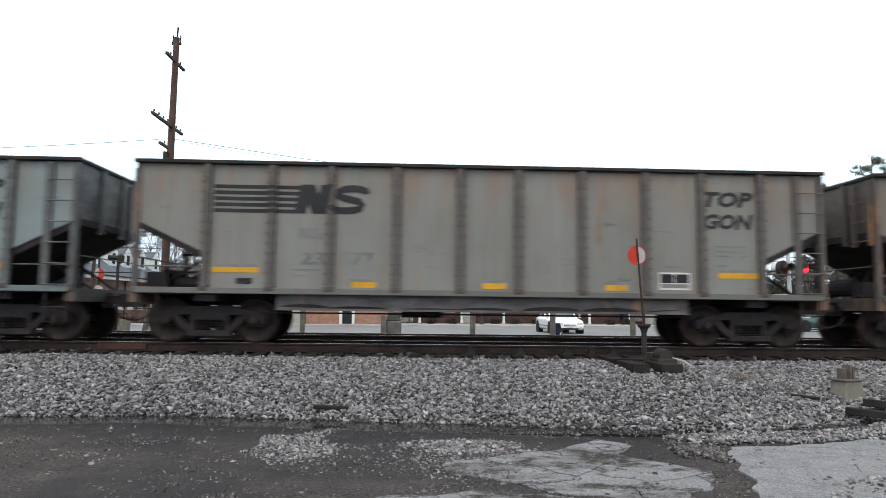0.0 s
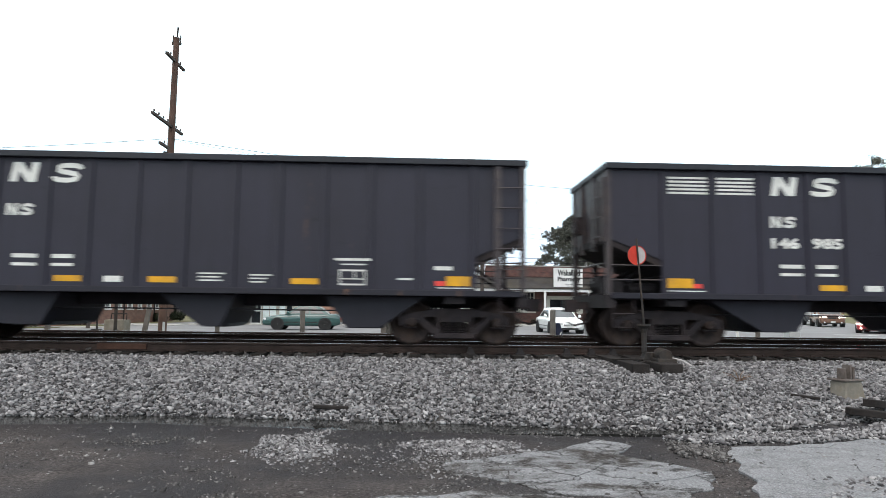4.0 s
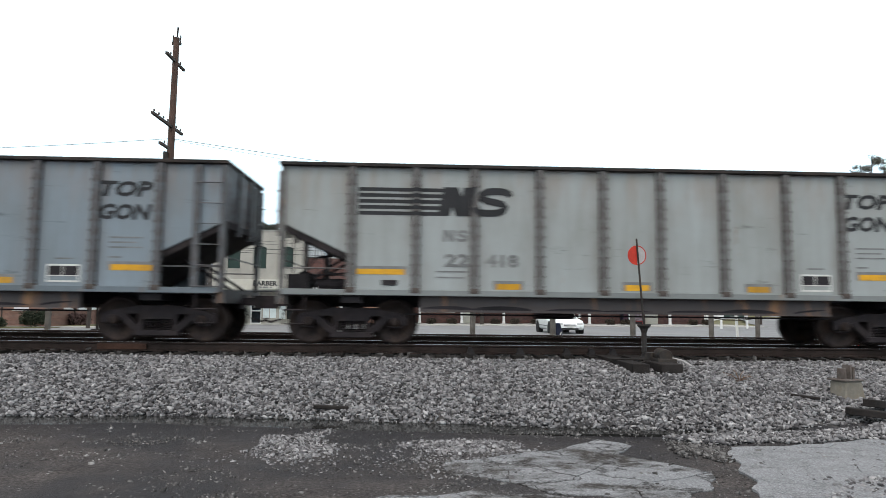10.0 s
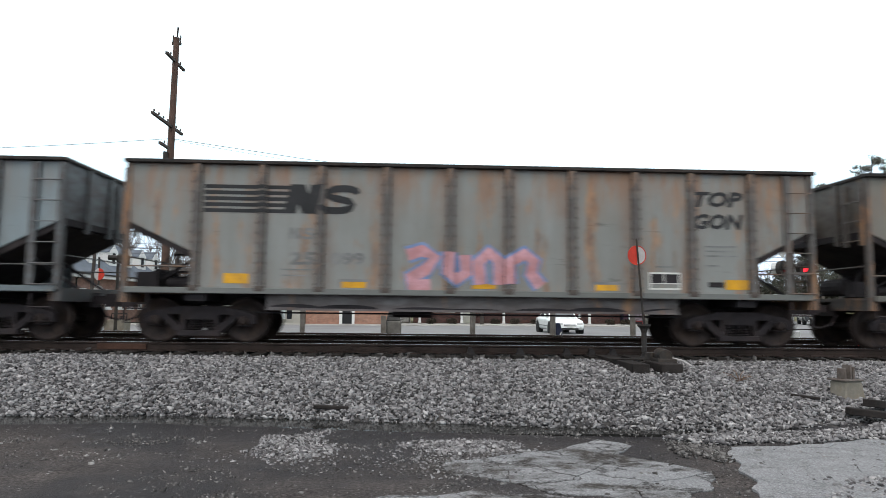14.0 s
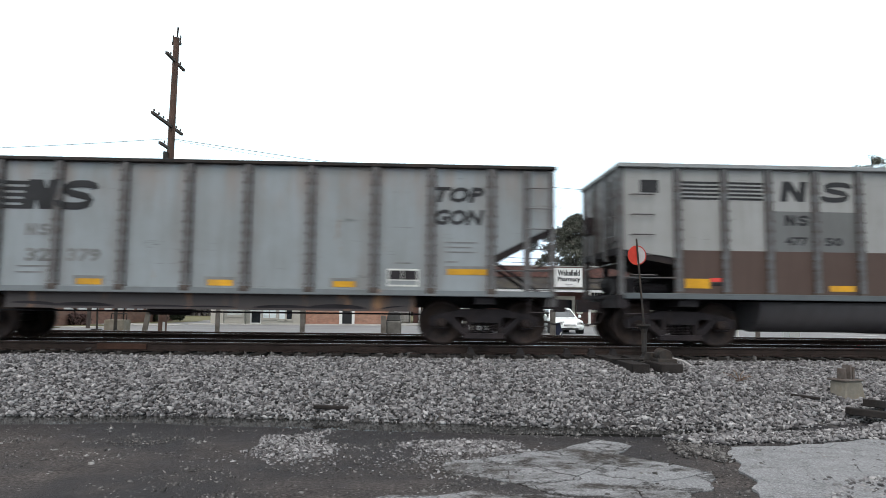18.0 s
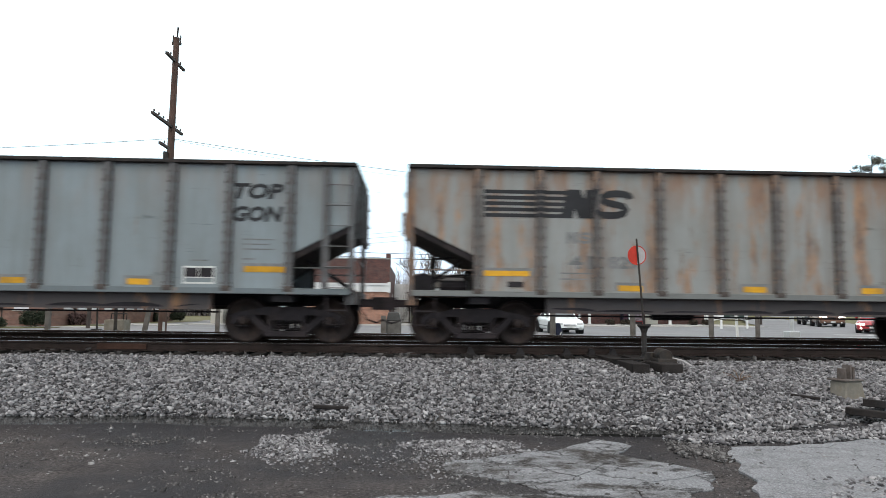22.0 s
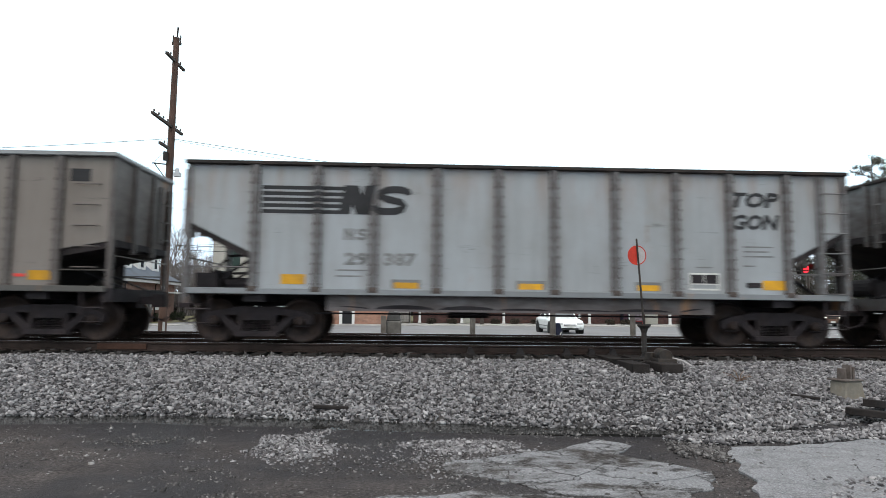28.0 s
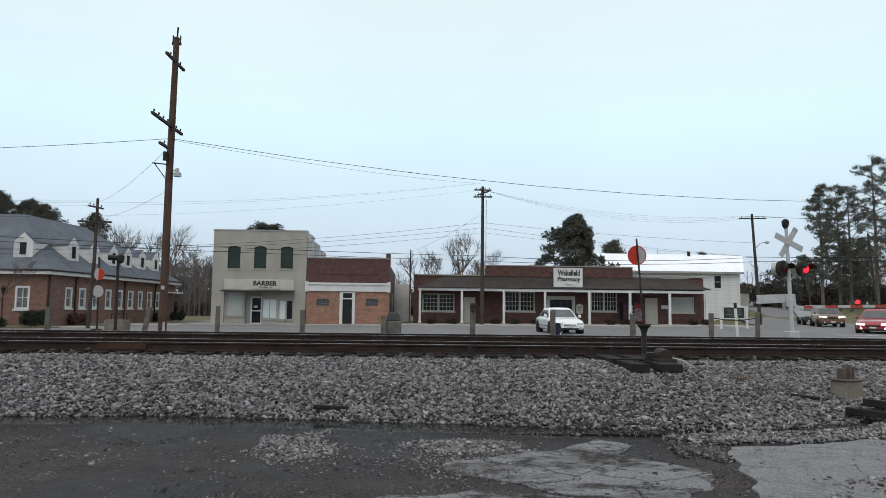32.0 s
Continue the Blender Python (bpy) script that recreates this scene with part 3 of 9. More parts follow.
    if kind == "G":
        gr = cached("grab", lambda: mesh_of(path_rod(fresh(), [(0, 0, 0), (0, -0.08, 0), (0.46, -0.08, 0), (0.46, 0, 0)], 0.014, 5), "grab_iron", RIBPAINT))
        for k in range(5):
            for gx in (0.30, L - 0.80):
                part("grab_iron", gr, None, car, at=pose(gx, -1.47, 1.50 + 0.42 * k), colour=ribcol)
    else:
        part("ladder", lad, None, car, at=pose(L - 0.62, -1.53, 1.05), colour=ribcol)
    stp = cached("stirrup", lambda: mesh_of(path_rod(path_rod(fresh(), [(0, 0, 1.02), (0, -0.03, 0.42), (0.42, -0.03, 0.42), (0.42, 0, 1.02)], 0.02, 5), [(0, -0.02, 0.70), (0.42, -0.02, 0.70)], 0.017, 5), "stirrup", STEEL))
    for gx in (0.16, L - 0.58):
        part("stirrup", stp, None, car, at=pose(gx, -1.50, 0))
    part("ladder", lad, None, car, at=pose(0.62, 1.53, 1.05, 0, 0, 180), colour=ribcol)
    lade = cached("lade", lambda: ladder_mesh(1.35))
    part("ladder", lade, None, car, at=pose(-0.01, -0.85, 2.2, 0, 0, -90), colour=ribcol)
    part("ladder", lade, None, car, at=pose(L + 0.01, 0.85, 2.2, 0, 0, 90), colour=ribcol)
    part("brake_gear", cached("bg", brake_gear_mesh), None, car, at=pose(0.35, 0, 0))
    part("handbrake", cached("hb", handbrake_mesh), None, car, at=pose(0, 0, 0))
    # underframe
    bm = fresh()
    box(bm, 0.3, L - 0.3, -0.22, 0.22, 0.78, 1.06)
    for x in (1.5 * s, L - 1.5 * s):
        box(bm, x - 0.2, x + 0.2, -1.45, 1.45, 0.86, 1.04)
    part("centre_sill", bm, DARK, car)
    if kind == "T":
        for mid_y in (-1.30, 1.30):
            bm = fresh()
            web = [(mid_y + dy, z) for dy, z in ((-0.06, 1.02), (-0.06, 0.72), (-0.10, 0.72), (-0.10, 0.69), (0.10, 0.69), (0.10, 0.72), (0.06, 0.72), (0.06, 1.02))]
            ends = [[bm.verts.new((x, y, z)) for y, z in web] for x in (2.9, L - 2.9)]
            bm.faces.new(ends[0][::-1])
            bm.faces.new(ends[1])
            for k in range(8):
                bm.faces.new([ends[0][k], ends[0][(k + 1) % 8], ends[1][(k + 1) % 8], ends[1][k]])
            bmesh.ops.recalc_face_normals(bm, faces=bm.faces)
            part("side_beam", bm, RIBPAINT, car, colour=(0.33, 0.29, 0.29, 0.5) if i in (1, 10, 12, 21, 35, 41, 43) else (0.115, 0.098, 0.102, 0.6))
        # dark half-ellipses low on the near beam, between the ribs
        bm = fresh()
        for k, (ra, rb) in enumerate(zip(ribs[1:-1], ribs[2:-1])):
            mid, wide, top = (ra + rb) / 2 + 0.12 * math.sin(3 * k + i), 0.46 * (rb - ra), 0.06 + 0.03 * math.sin(5 * k + i)
            arc = [(mid + wide * math.cos(math.pi * q / 10), 0.735 + top * math.sin(math.pi * q / 10)) for q in range(11)]
            bm.faces.new([bm.verts.new((x, -1.364, z)) for x, z in arc if 2.95 < x < L - 2.95])
        tagged(part("oil_stain", bm, DARK, car, "dark scallops along the beam"), kind="stuff")
        bm = fresh()
        path_rod(bm, [(2.6, -1.1, 0.64), (L - 2.8, -1.1, 0.64)], 0.018, 5)
        rod(bm, (5.4, -0.5, 0.72), (6.3, -0.5, 0.72), 0.16, seg=10)
        part("air_line", bm, DARK, car)
    elif kind in "HB":
        for (a, b, c, d) in spec["bays"]:
            bm = fresh()
            yy = 1.2
            top, bot = [(a * s, 1.0), (d * s, 1.0)], [(b * s, 0.36), (c * s, 0.36)]
            prism(bm, [top[0], bot[0], bot[1], top[1]], -yy, yy)
            box(bm, b * s - 0.04, c * s + 0.04, -0.8, 0.8, 0.33, 0.40)
            part("hopper_bay", bm, PAINT, car, colour=tuple(k * 0.7 for k in col[:3]) + (0.0,))
        bm = fresh()
        path_rod(bm, [(2.4, -1.0, 0.70), (L - 2.6, -1.0, 0.70)], 0.016, 5)
        part("air_line", bm, DARK, car)
    else:
        for sgn in (-1, 1):
            bm = fresh()
            seg = 22
            arc = [(sgn * 0.74 + 0.62 * math.cos(math.pi + math.pi * k / seg), 0.98 + 0.64 * math.sin(math.pi + math.pi * k / seg)) for k in range(seg + 1)]
            prism_x(bm, arc, 3.1 * s, L - 3.0 * s)
            tub_ = part("tub", bm, PAINT, car, "rounded tub bottom", colour=spec["tub"])
            tub_.data.polygons.foreach_set("use_smooth", [len(p.vertices) == 4 for p in tub_.data.polygons])
        if kind == "C":
            bm = fresh()
            prism_x(bm, [(-1.47, 0.86), (-1.38, 0.84), (-1.38, 1.0), (-1.47, 1.0)], 3.0 * s, L - 2.6 * s)
            part("tub_flange", bm, PAINT, car, "rusty orange tub flange", colour=(0.50, 0.30, 0.17, 0.3))
    truck(car, 1.48 * s)
    truck(car, L - 1.48 * s)
    # paint marks on the near side
    let = BLACKLET if kind in "TG" else (CREAMLET if kind == "C" else WHITELET)
    bm, bm2 = fresh(), fresh()
    for (x0, x1, z0, z1) in spec.get("emblem", ()):
        emblem(bm, bm2, x0 * s, x1 * s, z0, z1, ribs, ys, yr, half)
    for (x0, x1, z0, z1) in spec.get("stripes", ()):
        for k in range(5):
            h = (z1 - z0) / 5
            sb = fresh()
            decal(sb, rect(x0 * s, x1 * s, z0 + k * h, z0 + k * h + h * 0.55), ribs, ys, yr, half)
            part("painted_stripe", sb, let, car)
    for (x0, x1, z0, z1) in spec.get("emblem", ()):
        h, w = z1 - z0, (x1 - x0) * s
        for i in range(5):
            za = z0 + h * (i * 0.205)
            sb = fresh()
            decal(sb, rect(x0 * s, x0 * s + 0.52 * w + 0.02 * w * i, za, za + h * 0.13), ribs, ys, yr, half)
            part("painted_stripe", sb, let, car)
    for (n0, n1, s0, s1, z0, z1) in spec.get("zigzag", ()):
        zigzags(bm, bm2, n0 * s, n1 * s, s0 * s, s1 * s, z0, z1, ribs, ys, yr, half)
    if spec.get("two_tone"):
        zt = spec["two_tone"]
        bays = [rl] + ribs[1:-1] + [rr]
        for a, b in zip(bays, bays[1:]):
            sb = fresh()
            box(sb, a + half, b - half, ys - 0.003, ys, 1.13, zt)
            part("painted_panel", sb, PAINT, car, "brown painted lower side", colour=(0.125, 0.075, 0.058, 0.0))
        sb = fresh()
        for a, b in zip(ribs[2:4], ribs[3:5]):
            box(sb, a + half, b - half, ys - 0.003, ys, zt, 2.88)
        part("painted_panel", sb, PAINT, car, "dull grey repainted panel", colour=(0.22, 0.215, 0.21, 0.0))
        sb = fresh()
        box(sb, 0.50, 0.88, ys - 0.006, ys, 3.23, 3.50)
        part("tag_plate", sb, BLACKLET, car, "small dark plate")
    if spec.get("patched"):
        for a, b in zip(ribs[2:4], ribs[3:5]):
            for z0, z1 in ((2.06, 2.84), (3.02, H - 0.1)):
                sb = fresh()
                box(sb, a + half, b - half, ys - 0.003, ys, z0, z1)
                part("painted_panel", sb, PAINT, car, "dull grey repainted panel", colour=(0.215, 0.205, 0.20, 0.1))
    if kind == "G":
        sb = fresh()
        box(sb, L - 0.95, L - 0.55, ys - 0.006, ys, 3.24, 3.50)
        if not spec.get("two_tone"):
            box(sb, 0.50, 0.88, ys - 0.006, ys, 3.23, 3.50)
        part("tag_plate", sb, BLACKLET, car, "small dark plate")
    for shape in (bm, bm2):
        if shape.verts:
            part("painted_emblem", shape, let, car)
        else:
            shape.free()
    for (x0, x1, z0, z1) in spec.get("blocks", ()):
        bm = fresh()
        decal(bm, rect(x0 * s, x1 * s, z0, z1), ribs, ys, yr, half)
        part("stencil_block", bm, let, car)
    for (x0, x1, z0, z1) in spec.get("marks", ()):
        bm, bm2 = fresh(), fresh()
        w = (x1 - x0) * s
        slanted_pair(bm, bm2, x0 * s, x0 * s + 0.44 * w, x0 * s + 0.56 * w, x1 * s, z0, z1, 0.015, 0.13 * w, ribs, ys, yr, half)
        for shape in (bm, bm2):
            part("stencil_mark", shape, GREYLET if kind == "T" else let, car)
    for (x0, x1, z0, z1) in spec.get("plates", ()):
        bm = fresh()
        box(bm, x0 * s, x1 * s, ys - 0.02, ys, z0, z1)
        part("tag_plate", bm, DARK, car, "small black plate", bevel=0.006)
    for (x0, x1, z0, z1) in spec.get("bars", ()):
        bm = fresh()
        decal(bm, rect(x0 * s, x1 * s, z0, z1), ribs, ys, yr, half)
        part("stencil_line", bm, GREYLET if kind in "TG" else (CREAMLET if kind == "C" else WHITELET), car)
    for (x0, x1, z0, z1) in spec.get("yellow", ()):
        bm = fresh()
        box(bm, x0 * s, x1 * s, ys - 0.006, ys, z0, z1)
        part("reflector", bm, YELLOW, car)
        if kind == "T" and z1 - z0 < 0.15:
            bm = fresh()
            box(bm, x0 * s - 0.06, x1 * s + 0.06, ys - 0.003, ys, z0, z1 + 0.06)
            part("reflector_patch", bm, GREYPATCH, car, "dull grey patch behind the reflector")
    for (x0, x1, z0, z1) in spec.get("red", ()):
        bm = fresh()
        box(bm, x0 * s, x1 * s, ys - 0.006, ys, z0, z1)
        part("reflector", bm, REDREF, car, "red reflector")
    for (x0, x1, z0, z1) in spec.get("panel", ()):
        bm = fresh()
        x0, x1 = x0 * s, x1 * s
        for q in ((x0, x1, z0, z0 + 0.035), (x0, x1, z1 - 0.035, z1), (x0, x0 + 0.03, z0, z1), (x1 - 0.03, x1, z0, z1), (x0, x1, z0 + 0.12, z0 + 0.14), (x0 + 0.3, x0 + 0.32, z0 + 0.12, z1)):
            box(bm, q[0], q[1], ys - 0.007, ys, q[2], q[3])
        part("panel_frame", bm, WHITELET, car)
        if kind in "TG":
            bm = fresh()
            box(bm, x0 + 0.03, x1 - 0.03, ys - 0.004, ys, z0 + 0.14, z1 - 0.035)
            part("data_panel", bm, DARK, car, "dark stencilled data panel")
    for txt, x0, x1, z0, z1 in spec.get("text", ()):
        part("lettering", letters(txt, x0 * s, x1 * s, z0, z1, ys - 0.006, GREYLET if kind == "T" and txt[0].isdigit() else let), None, car)
    return car


# ---- the train ----
T_RIBS = (1.47, 2.78, 3.97, 5.31, 6.62, 7.82, 9.14, 10.47, 11.65, 12.92)
B_RIBS = (1.25, 2.32, 3.34, 4.36, 5.18, 6.13, 7.11, 8.10, 9.01, 9.93, 10.89, 11.90, 13.0)
H_RIBS = (1.43, 2.63, 3.77, 4.74, 6.07, 7.41, 8.78, 10.18, 11.07, 12.09, 13.45)
C_RIBS = (1.37, 2.24, 3.12, 4.15, 5.17, 6.17, 7.20, 8.21, 9.27, 10.32, 11.35, 12.25, 13.1)
G_RIBS = (1.29, 2.30, 3.26, 4.27, 5.23, 6.26, 7.25, 8.23, 9.23, 10.19, 11.15, 12.16, 13.13)
# kind, rear end, front end, number, colour and rust, wide reflectors
CARS = [
    ("T", 337.67, 351.77, "", (0.26, 0.225, 0.19, 0.5), 1), ("T", 322.32, 336.62, "23 577", (0.34, 0.32, 0.285, 0.35), 1),
    ("T", 307.02, 321.28, "39 544", (0.36, 0.41, 0.41, 0.05), 1), ("T", 291.68, 305.97, "22 212", (0.285, 0.25, 0.22, 0.45), 0),
    ("B", 276.22, 290.39, "147 936", (0.0372, 0.0322, 0.0515, 0), 0), ("H", 259.99, 274.85, "300 53", (0.0486, 0.0359, 0.0406, 0), 2),
    ("B", 244.45, 258.54, "146 985", (0.0372, 0.0322, 0.0505, 0), 0), ("B", 228.82, 242.85, "", (0.0355, 0.0322, 0.0505, 0), 0),
    ("B", 213.20, 227.23, "146", (0.0372, 0.0322, 0.0515, 0), 0), ("B", 197.59, 211.60, "147 901", (0.0372, 0.0322, 0.0515, 0), 0),
    ("B", 181.95, 195.99, "148 340", (0.0362, 0.0314, 0.0505, 0), 0), ("H", 166.74, 180.63, "311 322", (0.055, 0.039, 0.0424, 0), 3),
    ("T", 151.94, 165.73, "38 107", (0.54, 0.53, 0.51, 0.1), 0), ("T", 137.07, 150.89, "34 721", (0.37, 0.41, 0.44, 0.05), 0),
    ("T", 121.97, 136.05, "28 566", (0.36, 0.41, 0.44, 0.0), 0), ("T", 106.53, 120.94, "22 418", (0.52, 0.53, 0.51, 0.05), 1),
    ("T", 91.28, 105.52, "40 388", (0.34, 0.39, 0.43, 0.05), 1), ("T", 76.33, 90.20, "25 171", (0.45, 0.46, 0.46, 0.1), 0),
    ("T", 61.37, 75.30, "34 088", (0.54, 0.56, 0.56, 0.1), 0), ("T", 46.62, 60.26, "28 210", (0.38, 0.42, 0.45, 0.0), 1),
    ("T", 31.30, 45.58, "25 015", (0.30, 0.275, 0.235, 0.45), 1), ("T", 15.94, 30.23, "25 099", (0.36, 0.355, 0.33, 0.8), 0),
    ("T", 0.51, 14.82, "44 524", (0.35, 0.40, 0.42, 0.0), 1), ("T", -14.85, -0.55, "", (0.40, 0.42, 0.42, 0.1), 1),
    ("T", -30.37, -16.07, "39 013", (0.34, 0.345, 0.335, 0.45), 1), ("C", -46.01, -31.57, "50", (0.21, 0.055, 0.04, 0.1), 0),
    ("G", -61.46, -47.35, "477 50", (0.50, 0.48, 0.46, 0.05), 0), ("T", -76.70, -62.73, "32 379", (0.42, 0.44, 0.45, 0.1), 1),
    ("H", -92.63, -77.76, "301 805", (0.0422, 0.0328, 0.0406, 0), 0), ("H", -107.60, -93.80, "306 173", (0.055, 0.039, 0.0424, 0), 4),
    ("T", -122.42, -108.62, "30 667", (0.42, 0.43, 0.42, 0.3), 1), ("B", -137.84, -123.72, "147 894", (0.0372, 0.0322, 0.0515, 0), 0),
    ("T", -153.29, -139.16, "41 829", (0.44, 0.43, 0.40, 0.95), 1), ("T", -168.24, -154.32, "31 036", (0.37, 0.41, 0.42, 0.0), 1),
    ("T", -183.78, -169.36, "42 669", (0.37, 0.41, 0.42, 0.05), 1), ("T", -198.70, -184.81, "36 175", (0.47, 0.48, 0.475, 0.05), 0),
    ("T", -213.51, -199.74, "32 223", (0.43, 0.43, 0.42, 0.1), 1), ("T", -228.83, -214.54, "40 364", (0.34, 0.39, 0.41, 0.5), 0),
    ("T", -243.94, -229.87, "", (0.43, 0.42, 0.41, 0.1), 1), ("T", -259.06, -244.99, "", (0.40, 0.41, 0.40, 0.1), 1),
    ("T", -274.18, -260.11, "31 426", (0.42, 0.43, 0.43, 0.05), 0), ("T", -289.02, -275.23, "29 387", (0.52, 0.53, 0.54, 0.1), 0),
    ("G", -304.38, -290.37, "464 21", (0.32, 0.27, 0.235, 0.1), 1), ("T", -320.40, -305.73, "44 515", (0.36, 0.40, 0.40, 0.25), 2),
]


def t_spec(num, wide, colour, rear):
    y = [(4.42, 4.92, 1.16, 1.28), (7.07, 7.57, 1.17, 1.29), (9.63, 10.09, 1.17, 1.29)]
    y += [(1.60, 2.55, 1.44, 1.55)] if wide == 1 else [(2.05, 2.55, 1.22, 1.42)]
    y += [(12.0, 12.85, 1.45, 1.57)] if wide else [(12.35, 12.85, 1.22, 1.42)]
    tone = "blue-grey" if colour[2] > colour[0] + 0.03 else ("dusty tan-grey" if colour[0] > colour[2] + 0.04 else "pale grey")
    wear = "rust-streaked" if colour[3] > 0.4 else "weathered"
    txt = [("TOP", 11.70, 12.77, 2.94, 3.27), ("GON", 11.70, 12.77, 2.47, 2.80)]
    bars = [(11.95, 12.6, 2.10, 2.13), (11.95, 12.5, 2.00, 2.03), (11.95, 12.6, 1.90, 1.93), (11.95, 12.2, 1.70, 1.73), (3.2, 3.85, 1.50, 1.53), (3.2, 3.75, 1.38, 1.41), (10.9, 11.25, 1.66, 1.69)]
    if num:
        a, b = num.split()
        txt += [(a, 3.36, 3.87, 1.61, 1.88), (b, 4.20, 4.88, 1.61, 1.88)]
    else:
        bars += [(3.30, 3.80, 1.68, 1.86), (4.13, 4.83, 1.66, 1.84)]
    return dict(ref=14.3, label=tone + " " + wear + " steel coal gondola on a moving train", drop=2.46, knee=1.82, chord=0.075, rails=(1.55,),
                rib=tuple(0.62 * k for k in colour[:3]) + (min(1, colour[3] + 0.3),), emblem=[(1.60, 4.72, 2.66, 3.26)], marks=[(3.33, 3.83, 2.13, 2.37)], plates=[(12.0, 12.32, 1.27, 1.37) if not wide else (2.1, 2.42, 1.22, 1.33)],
                bars=bars, yellow=y, panel=[(10.75, 11.4, 1.20, 1.56)], text=txt)


def b_spec(num):
    d = dict(ref=14.13, label="clean blue-black steel hopper car on a moving train", drop=2.26, knee=1.80, chord=0.13, rails=(1.4, 1.7), chordmat=PAINT,
             stripes=[(1.36, 2.20, 3.21, 3.61), (2.40, 3.20, 3.21, 3.61)], marks=[(3.53, 4.06, 2.53, 2.77)],
             bars=[(3.72, 4.2, 1.68, 1.76), (3.72, 4.2, 1.52, 1.58), (4.5, 4.92, 1.68, 1.76), (4.5, 4.92, 1.52, 1.58), (1.32, 2.10, 1.17, 1.19), (5.54, 5.89, 1.22, 1.34), (7.42, 7.95, 1.40, 1.43), (7.42, 7.85, 1.33, 1.36), (7.42, 7.9, 1.26, 1.29),
                   (8.45, 8.9, 1.38, 1.41), (8.45, 8.8, 1.31, 1.34), (8.45, 8.75, 1.24, 1.27), (10.16, 10.9, 1.71, 1.76), (10.3, 10.8, 1.62, 1.65), (11.45, 11.75, 1.33, 1.37), (12.2, 12.57, 1.54, 1.62), (12.25, 12.98, 1.17, 1.19)],
             yellow=[(1.32, 1.85, 1.24, 1.44), (4.56, 5.1, 1.22, 1.34), (6.43, 6.98, 1.22, 1.34), (9.28, 9.84, 1.22, 1.34), (12.45, 12.97, 1.22, 1.42)], red=[(1.86, 2.04, 1.24, 1.33), (12.22, 12.44, 1.22, 1.32)],
             panel=[(10.26, 10.8, 1.21, 1.53)], bays=[(2.3, 3.44, 4.2, 4.54), (6.56, 7.4, 7.82, 8.12), (9.93, 10.4, 11.1, 12.02)], text=[])
    d["chordcol"] = (0.03, 0.031, 0.041, 0)
    d["zigzag"] = [(3.56, 4.08, 4.42, 4.97, 3.21, 3.61)]
    if num:
        q = num.split()
        d["text"] = [(q[0], 3.55, 4.15, 2.09, 2.32)] + ([(q[1], 4.42, 5.08, 2.09, 2.32)] if len(q) > 1 else [])
    return d


def h_spec(num, extra):
    q = num.split()
    yl = {0: [(2.19, 2.74, 1.15, 1.36), (4.08, 4.62, 1.16, 1.27), (6.55, 7.07, 1.16, 1.28), (9.31, 9.86, 1.16, 1.28), (12.37, 12.95, 1.18, 1.38)],
          2: [(1.45, 1.95, 1.30, 1.40), (2.05, 2.55, 1.30, 1.40), (5.4, 5.95, 1.18, 1.29), (6.3, 6.85, 1.18, 1.29), (8.05, 8.6, 1.18, 1.29), (9.1, 9.65, 1.18, 1.29)],
          3: [], 4: [(1.55, 1.85, 1.35, 1.85), (4.1, 4.6, 1.30, 1.42), (5.5, 6.0, 1.32, 1.42), (7.6, 8.1, 1.32, 1.42), (9.2, 9.7, 1.32, 1.42), (13.0, 13.2, 1.3, 1.7)]}[extra]
    return dict(ref=14.84, label="brownish black steel hopper car with white stripes", drop=2.40, knee=1.74, chord=0.08, rails=(1.5,), emblem=[(0.5, 3.48, 2.64, 3.28)] if extra < 3 else [(1.73, 4.86, 2.62, 3.28)],
                marks=[(1.95, 2.46, 2.09, 2.36)] if extra < 3 else [(3.2, 3.72, 2.09, 2.36)],
                bars=[(3.0, 3.7, 1.40, 1.46), (3.0, 3.7, 1.25, 1.30), (12.31, 13.05, 2.05, 2.10), (12.31, 12.95, 1.92, 1.97), (12.31, 12.95, 1.80, 1.84), (12.31, 12.6, 1.66, 1.70), (12.4, 12.9, 1.42, 1.48)], yellow=yl, panel=[(11.34, 12.08, 1.24, 1.58)],
                text=[(q[0], 1.97 + (1.22 if extra > 2 else 0), 2.58 + (1.32 if extra > 2 else 0), 1.60, 1.87), (q[1], 2.98 + (1.3 if extra > 2 else 0), 3.76 + (1.5 if extra > 2 else 0), 1.60, 1.87)],
                bays=[(2.4, 3.6, 4.3, 4.55), (5.9, 6.3, 6.9, 7.6), (8.2, 9.0, 9.6, 9.8), (11.1, 11.5, 12.0, 12.9)])


